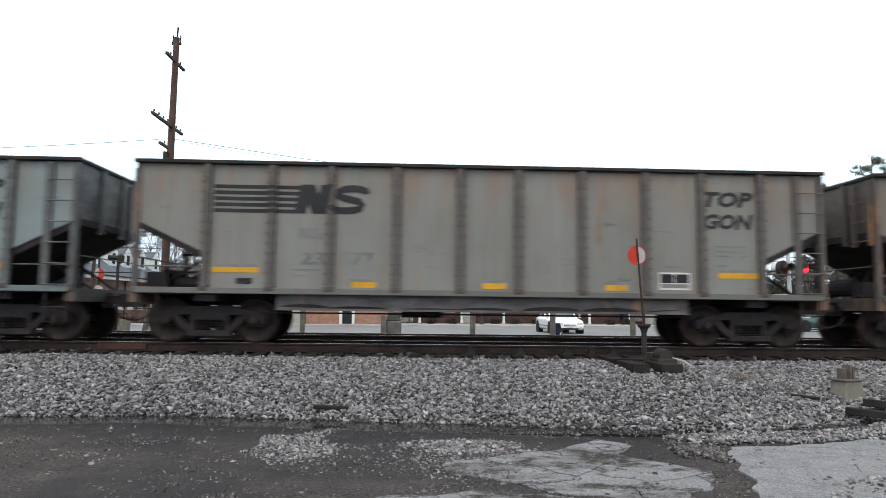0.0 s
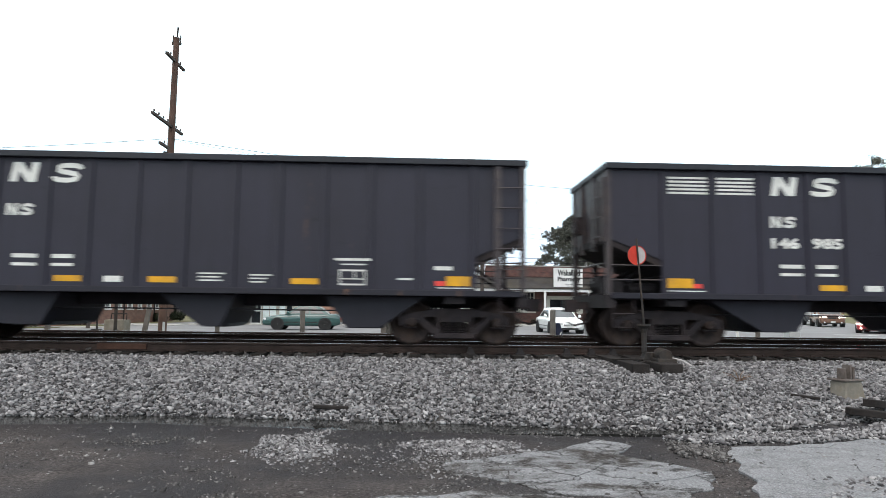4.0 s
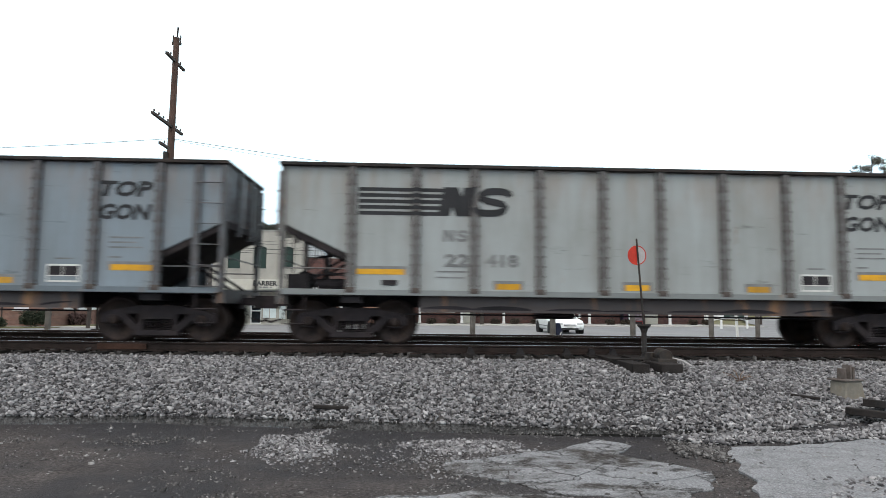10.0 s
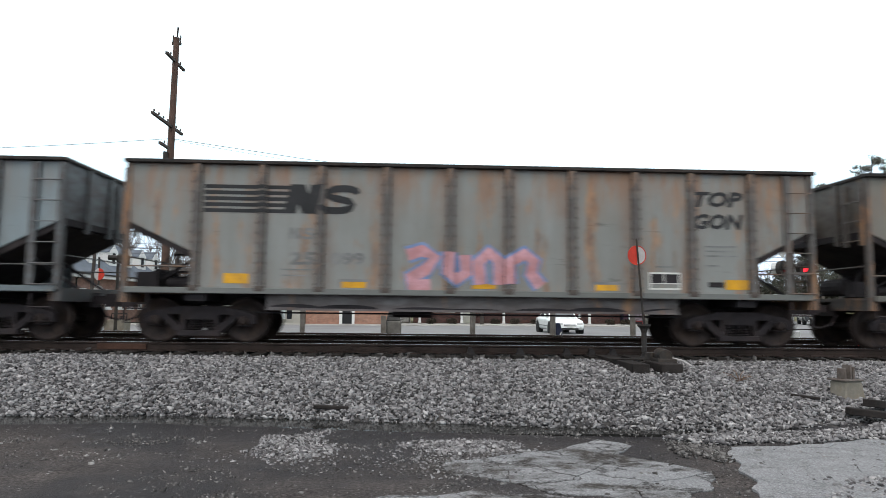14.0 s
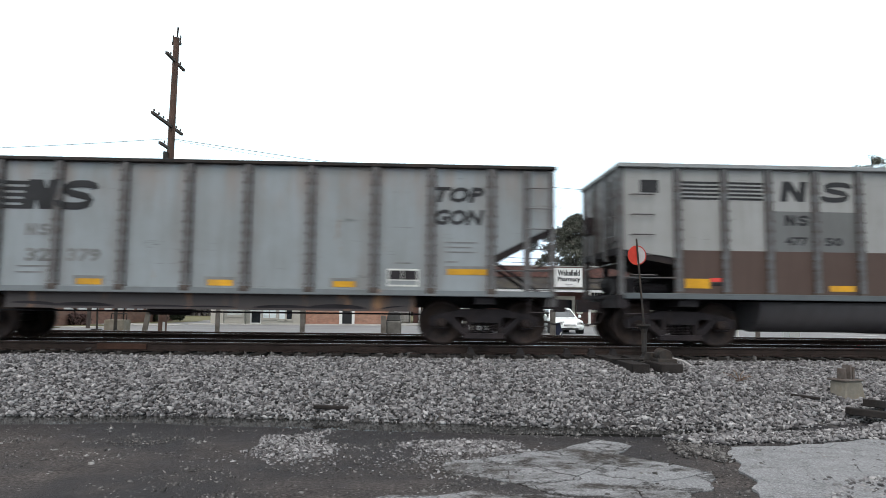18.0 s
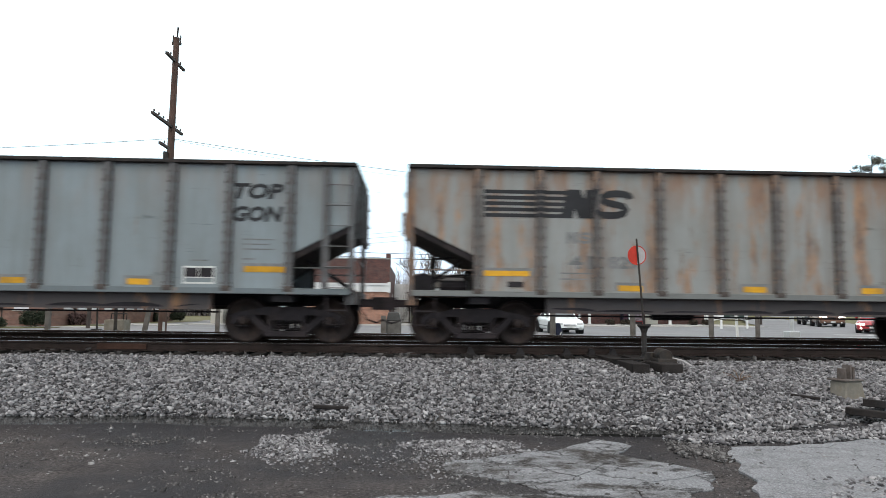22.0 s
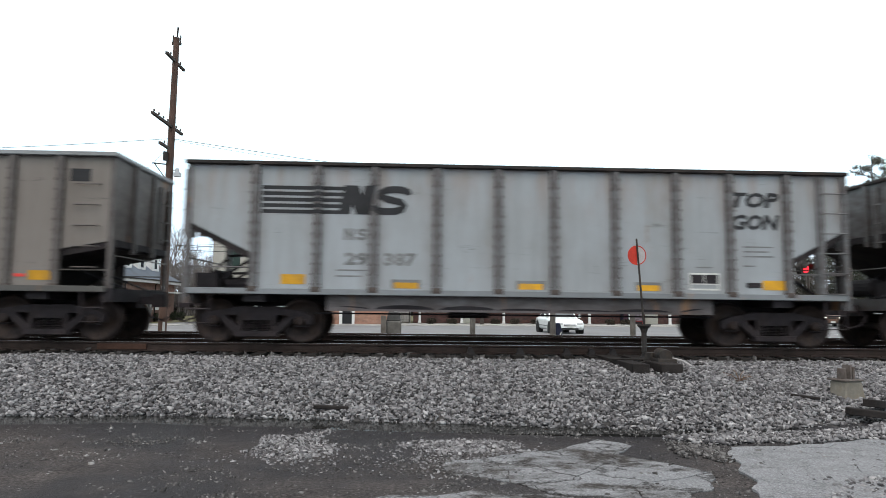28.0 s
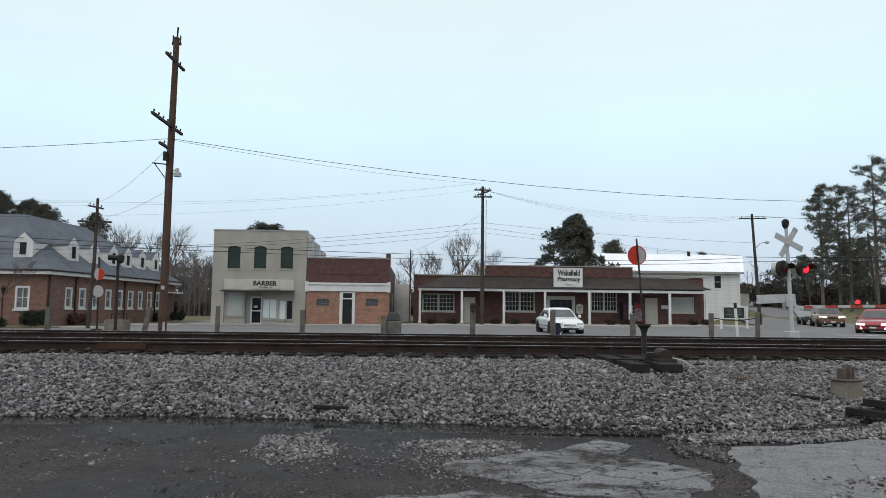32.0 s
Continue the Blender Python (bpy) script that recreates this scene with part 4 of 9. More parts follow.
def g_spec(num, brown):
    a, b = num.split()
    d = dict(ref=14.28, label=("dusty brown-grey" if brown else "two-tone silver and brown") + " round-bottomed coal gondola", drop=2.04, knee=1.86, chord=0.09, rails=(1.45,), chordmat=PAINT, chordcol=(0.42, 0.42, 0.42, 0.1),
             rib=(0.22, 0.20, 0.18, 0.2) if brown else (0.25, 0.27, 0.28, 0.1), tub=(0.135, 0.118, 0.12, 0.1), stripes=[(1.39, 2.2, 3.10, 3.52), (2.39, 3.15, 3.10, 3.52)], zigzag=[(3.52, 4.05, 4.42, 5.05, 3.09, 3.52)], two_tone=None if brown else 2.03, patched=brown, red=[(1.98, 2.2, 1.38, 1.46), (12.3, 12.52, 1.30, 1.36)],
             marks=[(3.60, 4.12, 2.58, 2.80)], plates=[(2.0, 2.28, 1.30, 1.36), (11.45, 11.8, 1.24, 1.31)],
             yellow=[(1.43, 1.96, 1.24, 1.44), (4.54, 5.09, 1.21, 1.33), (6.54, 7.09, 1.21, 1.33), (9.51, 10.03, 1.21, 1.33), (12.58, 13.07, 1.24, 1.43)], panel=[(10.53, 10.97, 1.21, 1.48)], text=[(a, 3.6, 4.1, 2.16, 2.34), (b, 4.47, 4.85, 2.16, 2.34)])
    return d


TRAIN = []
for n, (kind, xr, xf, num, colour, wide) in enumerate(CARS):
    length = xf - xr
    if kind == "T":
        c = railcar("T", n, length, colour, T_RIBS, 3.72, t_spec(num, wide, colour, n == 43))
    elif kind == "B":
        c = railcar("B", n, length, colour, B_RIBS, 3.84, b_spec(num))
    elif kind == "H":
        c = railcar("H", n, length, colour, H_RIBS, 3.72, h_spec(num, wide))
    elif kind == "G":
        c = railcar("G", n, length, colour, G_RIBS, 3.84, g_spec(num, wide))
    else:
        c = railcar("C", n, length, colour, C_RIBS, 3.72, dict(
            ref=14.44, label="red-brown steel coal gondola with white lettering", drop=2.05, knee=1.67, chord=0.08, rails=(1.45,), rib=(0.085, 0.035, 0.028, 0.2), tub=(0.12, 0.052, 0.042, 0.1),
            blocks=[(2.45, 2.70, 2.52, 2.77), (2.74, 3.0, 2.52, 2.77), (0.08, 0.75, 2.78, 2.87), (0.08, 0.70, 2.91, 2.99)], bars=[(0.16, 1.08, 3.42, 3.52), (7.5, 8.1, 3.40, 3.42), (7.5, 8.1, 3.30, 3.32), (7.5, 8.0, 3.20, 3.22), (7.56, 8.06, 1.64, 1.66), (7.56, 8.06, 1.55, 1.57), (7.56, 8.06, 1.46, 1.48), (7.56, 8.0, 1.37, 1.39), (1.57, 2.06, 1.62, 1.66), (2.5, 3.0, 1.44, 1.50), (2.5, 3.0, 1.32, 1.36), (3.5, 4.0, 1.44, 1.50), (3.5, 4.0, 1.32, 1.36), (7.44, 8.17, 3.07, 3.11), (11.7, 12.2, 1.5, 1.54)],
            yellow=[(1.57, 2.06, 1.20, 1.40), (4.5, 5.05, 1.19, 1.31), (7.58, 8.08, 1.19, 1.29), (10.6, 11.15, 1.19, 1.27), (13.2, 13.7, 1.24, 1.45)], panel=[(10.57, 11.18, 1.28, 1.63)],
            text=[("50", 1.54, 2.16, 1.99, 2.27), ("77", 2.47, 3.02, 1.99, 2.27), ("25", 3.40, 4.01, 1.99, 2.27)]))
        # curled emblem: a thick arc over a bar
        bm = fresh()
        for k in range(9):
            a0, a1 = math.pi * (1.05 - 0.13 * k), math.pi * (1.05 - 0.13 * (k + 1))
            decal(bm, [(0.70 + 0.36 * math.cos(a0), 3.0 + 0.34 * math.sin(a0)), (0.70 + 0.18 * math.cos(a0), 3.0 + 0.17 * math.sin(a0)), (0.70 + 0.18 * math.cos(a1), 3.0 + 0.17 * math.sin(a1)), (0.70 + 0.36 * math.cos(a1), 3.0 + 0.34 * math.sin(a1))], [], -1.47, -1.5, 0.05)
        part("painted_emblem", bm, CREAMLET, c)
    TRAIN.append((c, xr))


def blob(car, pts, x, z, sx, sz, material, lift, label, ribs=()):
    """A rounded stain on the near side sheet, with a wavy rim."""
    bm = fresh()
    n = 26
    ring = []
    for k in range(n):
        a = 2 * math.pi * k / n
        r = 1 + 0.07 * math.sin(3 * a + pts) + 0.05 * math.sin(7 * a + 2 * pts)
        ring.append((x + sx * r * math.cos(a), z + sz * r * math.sin(a)))
    for k in range(n):
        decal(bm, [(x, z), ring[k], ring[(k + 1) % n]], list(ribs), -1.47 - lift, -1.56 - lift, 0.085)
    part("stain", bm, material, car, label)


# ---- ground, ballast, rails ----
def gz(x, y):
    """Height of the ground."""
    pts = ((-50, -0.82), (8.55, -0.80), (8.75, -0.838), (9.2, -0.845), (9.45, -0.75), (10.5, -0.52), (12.3, -0.30), (13.3, -0.27), (13.9, -0.27), (14.2, -0.22), (21.3, -0.20), (23.2, -0.50), (30, -0.52), (3000, -0.52))
    z = pts[-1][1]
    for (a, za), (b, zb) in zip(pts, pts[1:]):
        if y <= b:
            z = za + (zb - za) * max(0, (y - a)) / (b - a)
            break
    if y > 23:
        z += 0.006 * max(-30, min(40, x)) * min(1, (y - 23) / 10)
    if y > 58 and x > 36:
        z += 0.034 * min(y - 58, 120) * min(1, (x - 36) / 5)
    return z


FOOT = ((-40, 10.0), (-12, 9.9), (-5.8, 9.72), (-3.5, 9.84), (-1.0, 9.48), (1.3, 9.15), (3.4, 8.84), (4.3, 8.72), (4.8, 8.85), (5.7, 9.35), (6.4, 9.62), (7.2, 9.8), (14, 10.1), (60, 10.2))


def along(points, x):
    """The height of a broken line at x."""
    for (a, ya), (b, yb) in zip(points, points[1:]):
        if x <= b:
            return ya + (yb - ya) * max(0.0, x - a) / (b - a)
    return points[-1][1]


def ballast_foot(x):
    return along(FOOT, x) - 9.3 + 0.03 * math.sin(x * 2.9) + 0.04 * noise.noise((x * 1.7, 4.0, 0))


def foot_shift(x, y):
    """The wandering foot of the bank fades out towards the track and the lot."""
    return ballast_foot(x) * max(0.0, min(1.0, (y - 6.5) / 1.5, (12.6 - y) / 2.4))


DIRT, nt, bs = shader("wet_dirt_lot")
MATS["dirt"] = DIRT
g1, g2, g3, g4 = noise_node(nt, 0.35, 6, rough=0.6), noise_node(nt, 2.2, 6, rough=0.65), noise_node(nt, 30, 5, rough=0.7), noise_node(nt, 160, 2)
c = ramp(nt, g2.outputs[0], [(0.3, (0.050, 0.045, 0.044)), (0.5, (0.073, 0.064, 0.061)), (0.72, (0.108, 0.095, 0.089))]).outputs[0]
c = mix(nt, c, ramp(nt, g3.outputs[0], [(0.36, 0.35), (0.5, 0.9), (0.66, 1.9)]).outputs[0], 0.8, "MULTIPLY")
wet = ramp(nt, g1.outputs[0], [(0.42, 1.0), (0.58, 0.0)]).outputs[0]
c = mix(nt, c, (0.034, 0.032, 0.034), wet)
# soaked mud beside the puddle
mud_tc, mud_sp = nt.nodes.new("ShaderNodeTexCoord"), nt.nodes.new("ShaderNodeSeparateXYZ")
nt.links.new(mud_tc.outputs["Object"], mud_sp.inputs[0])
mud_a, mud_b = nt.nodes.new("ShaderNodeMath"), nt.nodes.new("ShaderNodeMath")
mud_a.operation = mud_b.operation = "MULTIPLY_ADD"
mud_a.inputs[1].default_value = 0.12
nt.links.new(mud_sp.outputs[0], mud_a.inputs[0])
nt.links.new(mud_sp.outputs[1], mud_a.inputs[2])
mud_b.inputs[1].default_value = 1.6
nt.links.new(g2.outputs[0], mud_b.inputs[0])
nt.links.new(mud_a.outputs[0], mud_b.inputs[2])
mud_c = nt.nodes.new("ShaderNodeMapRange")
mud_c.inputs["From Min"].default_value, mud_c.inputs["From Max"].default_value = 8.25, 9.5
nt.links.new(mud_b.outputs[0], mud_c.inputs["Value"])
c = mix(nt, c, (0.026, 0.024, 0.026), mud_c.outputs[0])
nt.links.new(c, bs.inputs["Base Color"])
nt.links.new(ramp(nt, g1.outputs[0], [(0.42, 0.5), (0.60, 0.95)]).outputs[0], bs.inputs["Roughness"])
bs.inputs["Specular IOR Level"].default_value = 0.12
bump(nt, bs, mix(nt, g3.outputs[0], g4.outputs[0], 0.4), 1.0, 0.035)
BALLASTBED = plain("ballast_bed", (0.045, 0.043, 0.043), 0.95, 0, 0.35, 1.5, 22, 1.0, (0.06, 0.055, 0.05), 0.6)
STREET = plain("street_asphalt", (0.175, 0.175, 0.178), 0.85, 0, 0.15, 0.4, 60, 0.2, (0.14, 0.14, 0.14), 0.5)
GRASS = plain("winter_grass", (0.12, 0.115, 0.06), 0.95, 0, 0.35, 0.6, 30, 0.5, (0.10, 0.08, 0.05), 0.6)
SIDEWALK = plain("concrete_walk", (0.34, 0.33, 0.31), 0.85, 0, 0.15, 0.8, 50, 0.2, (0.2, 0.19, 0.17), 0.4)

xs = [-2500, -1200, -800, -400, -150, -80, -50, -34] + [-26 + 0.5 * k for k in range(0, 117)] + [36, 41, 46, 52, 60, 70, 85, 150, 400, 800, 1200, 2500]
ysg = [-2500, -600, -100, -30, -8, -2, 2, 4] + [5 + 0.25 * k for k in range(0, 12)] + [8 + 0.1 * k for k in range(0, 25)] + [10.5 + 0.25 * k for k in range(0, 53)] + [25, 28, 32, 38, 46, 54, 64, 80, 110, 160, 300, 700, 1500, 3500]
verts, faces, fm = [], [], []
for y in ysg:
    for x in xs:
        z = gz(x, y - foot_shift(x, y))
        if 3 < y < 24 and -30 < x < 40:
            z += (0.03 if y > 9.5 else 0.012) * noise.noise((x * 0.5, y * 0.5, 0)) + 0.008 * noise.noise((x * 2.1, y * 2.1, 5))
        verts.append((x, y, z))
nx = len(xs)
for j in range(len(ysg) - 1):
    for i in range(nx - 1):
        a = j * nx + i
        faces.append((a, a + 1, a + nx + 1, a + nx))
        ym, xm = 0.5 * (ysg[j] + ysg[j + 1]), 0.5 * (xs[i] + xs[i + 1])
        fm.append(0 if ym - ballast_foot(xm) < 9.3 else (1 if ym < 22.6 else 2))
me = bpy.data.meshes.new("ground")
me.from_pydata(verts, [], faces)
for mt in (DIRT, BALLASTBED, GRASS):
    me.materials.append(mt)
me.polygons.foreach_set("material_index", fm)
me.polygons.foreach_set("use_smooth", [True] * len(fm))
tagged(new("ground", me), "wet dirt lot, ballast bank and winter grass", "ground", kind="structure")


def stones(name, n, place, size, cols, label, seed, flat=0.7):
    """Many loose angular stones as one mesh."""
    rng = np.random.default_rng(seed)
    nv = 8
    cube = np.array([(-1, -1, -1), (1, -1, -1), (1, 1, -1), (-1, 1, -1), (-1, -1, 1), (1, -1, 1), (1, 1, 1), (-1, 1, 1)]) * 0.82
    tri = np.array([(0, 2, 1), (0, 3, 2), (4, 5, 6), (4, 6, 7), (0, 1, 5), (0, 5, 4), (1, 2, 6), (1, 6, 5), (2, 3, 7), (2, 7, 6), (3, 0, 4), (3, 4, 7)])
    pos = place(rng, n)
    n = len(pos)
    r = size[0] + (size[1] - size[0]) * rng.random(n) ** 1.4
    sc = r[:, None] * (0.55 + 0.85 * rng.random((n, 3)))
    sc[:, 2] *= flat
    v = (cube[None] + rng.normal(size=(n, nv, 3)) * 0.36) * sc[:, None, :]
    e = rng.random((n, 3)) * np.array([1.3, 0.9, 6.28])
    cx, sx, cz, sz = np.cos(e[:, 0]), np.sin(e[:, 0]), np.cos(e[:, 2]), np.sin(e[:, 2])
    y1 = v[:, :, 1] * cx[:, None] - v[:, :, 2] * sx[:, None]
    z1 = v[:, :, 1] * sx[:, None] + v[:, :, 2] * cx[:, None]
    x2 = v[:, :, 0] * cz[:, None] - y1 * sz[:, None]
    y2 = v[:, :, 0] * sz[:, None] + y1 * cz[:, None]
    co = np.stack([x2, y2, z1], -1) + pos[:, None, :]
    f = (tri[None] + (np.arange(n) * nv)[:, None, None]).reshape(-1, 3)
    me = bpy.data.meshes.new(name)
    me.vertices.add(n * nv)
    me.vertices.foreach_set("co", co.reshape(-1))
    me.loops.add(len(f) * 3)
    me.loops.foreach_set("vertex_index", f.reshape(-1).astype(np.int32))
    me.polygons.add(len(f))
    me.polygons.foreach_set("loop_start", np.arange(0, len(f) * 3, 3, dtype=np.int32))
    me.update(calc_edges=True)
    me.validate()
    me.materials.append(cols)
    return tagged(new(name, me), label, "gravel", kind="stuff")


def stone_mat(name, stops):
    m, nt, bs = shader(name)
    ge = nt.nodes.new("ShaderNodeNewGeometry")
    n = noise_node(nt, 25, 3)
    c = ramp(nt, ge.outputs["Random Per Island"], stops).outputs[0]
    c = mix(nt, c, ramp(nt, n.outputs[0], [(0.3, 0.75), (0.7, 1.2)]).outputs[0], 0.7, "MULTIPLY")
    nt.links.new(c, bs.inputs["Base Color"])
    bs.inputs["Roughness"].default_value = 0.85
    bs.inputs["Specular IOR Level"].default_value = 0.2
    bump(nt, bs, n.outputs[0], 0.3, 0.004)
    return m


STONE = stone_mat("ballast_stone", [(0.0, (0.036, 0.034, 0.035)), (0.25, (0.100, 0.095, 0.098)), (0.6, (0.185, 0.179, 0.182)), (0.9, (0.255, 0.249, 0.250)), (1.0, (0.35, 0.342, 0.34))])
DUSKSTONE = stone_mat("dirty_gravel", [(0.0, (0.035, 0.032, 0.031)), (0.5, (0.085, 0.080, 0.078)), (0.9, (0.15, 0.143, 0.139)), (1.0, (0.27, 0.262, 0.255))])


def bank(rng, n):
    x = rng.random(n) * 26 - 11.5
    y = 9.25 + rng.random(n) * 4.3
    y = y + np.array([foot_shift(a, b) for a, b in zip(x, y)])
    z = np.array([gz(a, b - foot_shift(a, b)) + 0.03 * noise.noise((a * 0.5, b * 0.5, 0)) for a, b in zip(x, y)])
    return np.stack([x, y, z + rng.random(n) * 0.045 - 0.01], -1)


def bed(rng, n):
    x = rng.random(n) * 30 - 13
    y = 13.8 + rng.random(n) * 8.4
    z = np.array([gz(a, b) for a, b in zip(x, y)])
    return np.stack([x, y, z + rng.random(n) * 0.02 - 0.02], -1)


stones("ballast_stones", 92000, bank, (0.016, 0.037), STONE, "grey crushed stone ballast on the bank", 3, 0.5)
stones("track_stones", 11000, bed, (0.03, 0.06), DUSKSTONE, "grey crushed stone between the rails", 4)

RAIL = plain("rusty_rail", (0.033, 0.023, 0.020), 0.8, 0.3, 0.35, 3, 50, 0.3, (0.03, 0.022, 0.018), 0.6)
RAILTOP = plain("polished_rail_head", (0.72, 0.72, 0.73), 0.22, 0.95, 0.12, 3, 50, 0.05)
TIE = plain("creosote_tie", (0.022, 0.019, 0.017), 0.9, 0, 0.4, 2, 30, 0.6, (0.05, 0.043, 0.037), 0.5, rand=0.4)
PROFILE = [(-0.07, -0.185), (0.07, -0.185), (0.07, -0.172), (0.012, -0.15), (0.010, -0.05), (0.036, -0.04), (0.037, -0.012), (0.03, -0.002), (-0.03, -0.002), (-0.037, -0.012), (-0.036, -0.04), (-0.010, -0.05), (-0.012, -0.15), (-0.07, -0.172)]
for yc in (TRACK, TRACK2):
    tr = thing("railway_track", "rusty steel rails on dark wooden ties", "railway track", pose(0, yc, 0), kind="structure")
    for s in (-1, 1):
        bm = fresh()
        prism_x(bm, [(a + 0.754 * s, b) for a, b in PROFILE], -760, 820)
        rb = part("rail", bm, RAIL, tr)
        bm = fresh()
        box(bm, -760, 820, 0.754 * s - 0.026, 0.754 * s + 0.026, -0.004, 0.0)
        part("rail_head", bm, RAILTOP, rb, "polished running surface")
    bm = fresh()
    box(bm, -0.115, 0.115, -1.3, 1.3, -0.37, -0.19)
    tm = mesh_of(bm, "tie", TIE, bevel=0.012)
    bm = fresh()
    for s in (-1, 1):
        box(bm, -0.1, 0.1, s * 0.754 - 0.18, s * 0.754 + 0.18, -0.19, -0.176)
        for q in (-0.1, 0.1):
            rod(bm, (0.05, s * 0.754 + q, -0.18), (0.05, s * 0.754 + q, -0.150), 0.014, seg=6)
    pm = mesh_of(bm, "tie_plate", RAIL)
    for k in range(-26, 34):
        x = 0.53 * k + 0.05 * noise.noise((k * 0.7, yc, 0))
        tie = part("tie", tm, None, tr, at=pose(x, 0.05 * noise.noise((k * 1.3, yc, 3)), 0, 0, 0, 2 * noise.noise((k, 0, yc))))
        part("tie_plate", pm, None, tie)


# ---- the lot in the foreground ----
def old_concrete(name, dirty, veins):
    """Worn concrete; dirt lies in patches and is rarer the higher its limit."""
    m, nt, bs = shader(name)
    q1, q2, q3, q4 = noise_node(nt, 0.9, 8, (0.8, 1.7, 1.0), rough=0.70), noise_node(nt, 4.0, 8, rough=0.7), noise_node(nt, 55, 4, rough=0.7), noise_node(nt, 170, 2)
    c = ramp(nt, q2.outputs[0], [(0.3, (0.170, 0.172, 0.178)), (0.7, (0.235, 0.238, 0.245))]).outputs[0]
    c = mix(nt, c, ramp(nt, q3.outputs[0], [(0.36, 0.55), (0.5, 1.0), (0.66, 1.6)]).outputs[0], 0.85, "MULTIPLY")
    grime = mix(nt, ramp(nt, q1.outputs[0], [(dirty, 0.0), (dirty + 0.08, 1.0)]).outputs[0], ramp(nt, q2.outputs[0], [(0.42, 0.3), (0.56, 1.0)]).outputs[0], 1.0, "MULTIPLY")
    dirt = ramp(nt, q3.outputs[0], [(0.36, (0.018, 0.016, 0.015)), (0.5, (0.045, 0.040, 0.037)), (0.66, (0.085, 0.078, 0.072))]).outputs[0]
    c = mix(nt, c, dirt, grime)
    vein = noise_node(nt, 0.75, 8, rough=0.62)
    c = mix(nt, c, (0.02, 0.018, 0.017), ramp(nt, vein.outputs[0], [(0.484, 0.0), (0.497, veins), (0.503, veins), (0.516, 0.0)]).outputs[0])
    nt.links.new(c, bs.inputs["Base Color"])
    bs.inputs["Roughness"].default_value = 0.9
    bs.inputs["Specular IOR Level"].default_value = 0.15
    bump(nt, bs, mix(nt, q3.outputs[0], q2.outputs[0], 0.4), 0.9, 0.03)
    return m


SLAB, APRON = old_concrete("broken_concrete", 0.49, 0.8), old_concrete("apron_concrete", 0.60, 0.25)


def half_plane(poly, p, n):
    out = []
    for a, b in zip(poly, poly[1:] + poly[:1]):
        da, db = (a - p).dot(n), (b - p).dot(n)
        if da <= 0:
            out.append(a)
        if (da <= 0) != (db <= 0):
            out.append(a + (b - a) * (da / (da - db)))
    return out


def cracked(name, outline, seeds, z, thick, material, label, gap=0.012, rag=0.07):
    """A broken slab: pieces round seeds, with cracks between and ragged rims."""
    th = thing(name, label, "pavement", kind="structure")
    base = [Vector(p) for p in outline]
    for i, sd in enumerate(seeds):
        sd = Vector(sd)
        poly = base
        for j, other in enumerate(seeds):
            if i != j:
                o = Vector(other)
                n = (o - sd).normalized()
                poly = half_plane(poly, (o + sd) / 2 - n * gap, n)
                if len(poly) < 3:
                    break
        if len(poly) < 3:
            continue
        fine = []
        for a, b in zip(poly, poly[1:] + poly[:1]):
            k = max(1, int((b - a).length / 0.05))
            for q in range(k):
                p = a + (b - a) * q / k
                w = Vector((noise.noise((p.x * 3, p.y * 3, 0)) + 0.15 * noise.noise((p.x * 11, p.y * 11, 2)), noise.noise((p.x * 3, p.y * 3, 9)) + 0.15 * noise.noise((p.x * 11, p.y * 11, 7)))) * rag
                fine.append(p + w)
        bm = fresh()
        prism_z(bm, [(p.x, p.y) for p in fine], z - thick, z + 0.004 * noise.noise((i * 3.3, 0, 0)))
        part("slab_piece", bm, material, th)
    return th


rnd = random.Random(11)
sd = [(0.5 + 0.85 * (k % 3) + rnd.uniform(-0.35, 0.35), 5.7 + 0.75 * (k // 3) + rnd.uniform(-0.3, 0.3)) for k in range(12)]
cracked("concrete_patch", [(0.30, 6.93), (0.75, 7.03), (1.22, 7.37), (1.7, 7.58), (2.23, 8.08), (2.52, 7.78), (2.2, 7.22), (2.6, 6.85), (2.9, 6.45), (2.62, 5.9), (2.1, 5.45), (1.5, 5.66), (1.07, 5.85), (0.86, 6.1), (0.68, 6.3), (0.29, 6.38)], sd, -0.790, 0.05, SLAB, "broken pale concrete patch with dirt and dark cracks", 0.007, 0.10)
sd = [(3.6 + 1.2 * (k % 5) + rnd.uniform(-0.4, 0.4), 5.2 + 1.0 * (k // 5) + rnd.uniform(-0.35, 0.35)) for k in range(20)]
cracked("concrete_patch", [(3.61, 7.65), (3.36, 6.99), (3.26, 6.62), (3.18, 6.28), (3.0, 5.9), (2.85, 5.2), (10, 4.8), (10, 9.2), (7.4, 8.75), (5.91, 8.22), (4.78, 7.86), (4.05, 7.72)], sd, -0.787, 0.05, APRON, "weathered pale concrete apron", 0.004, 0.10)
sd = [(-0.3 + 0.5 * k + rnd.uniform(-0.2, 0.2), 5.3 + rnd.uniform(-0.3, 0.3)) for k in range(4)]
cracked("concrete_patch", [(-0.41, 5.57), (-0.14, 5.7), (0.14, 5.63), (0.48, 5.8), (0.8, 5.68), (1.1, 5.77), (1.3, 5.57), (1.23, 4.9), (-0.39, 4.9)], sd, -0.793, 0.05, SLAB, "worn concrete edge sunk in dirt", 0.006, 0.1)

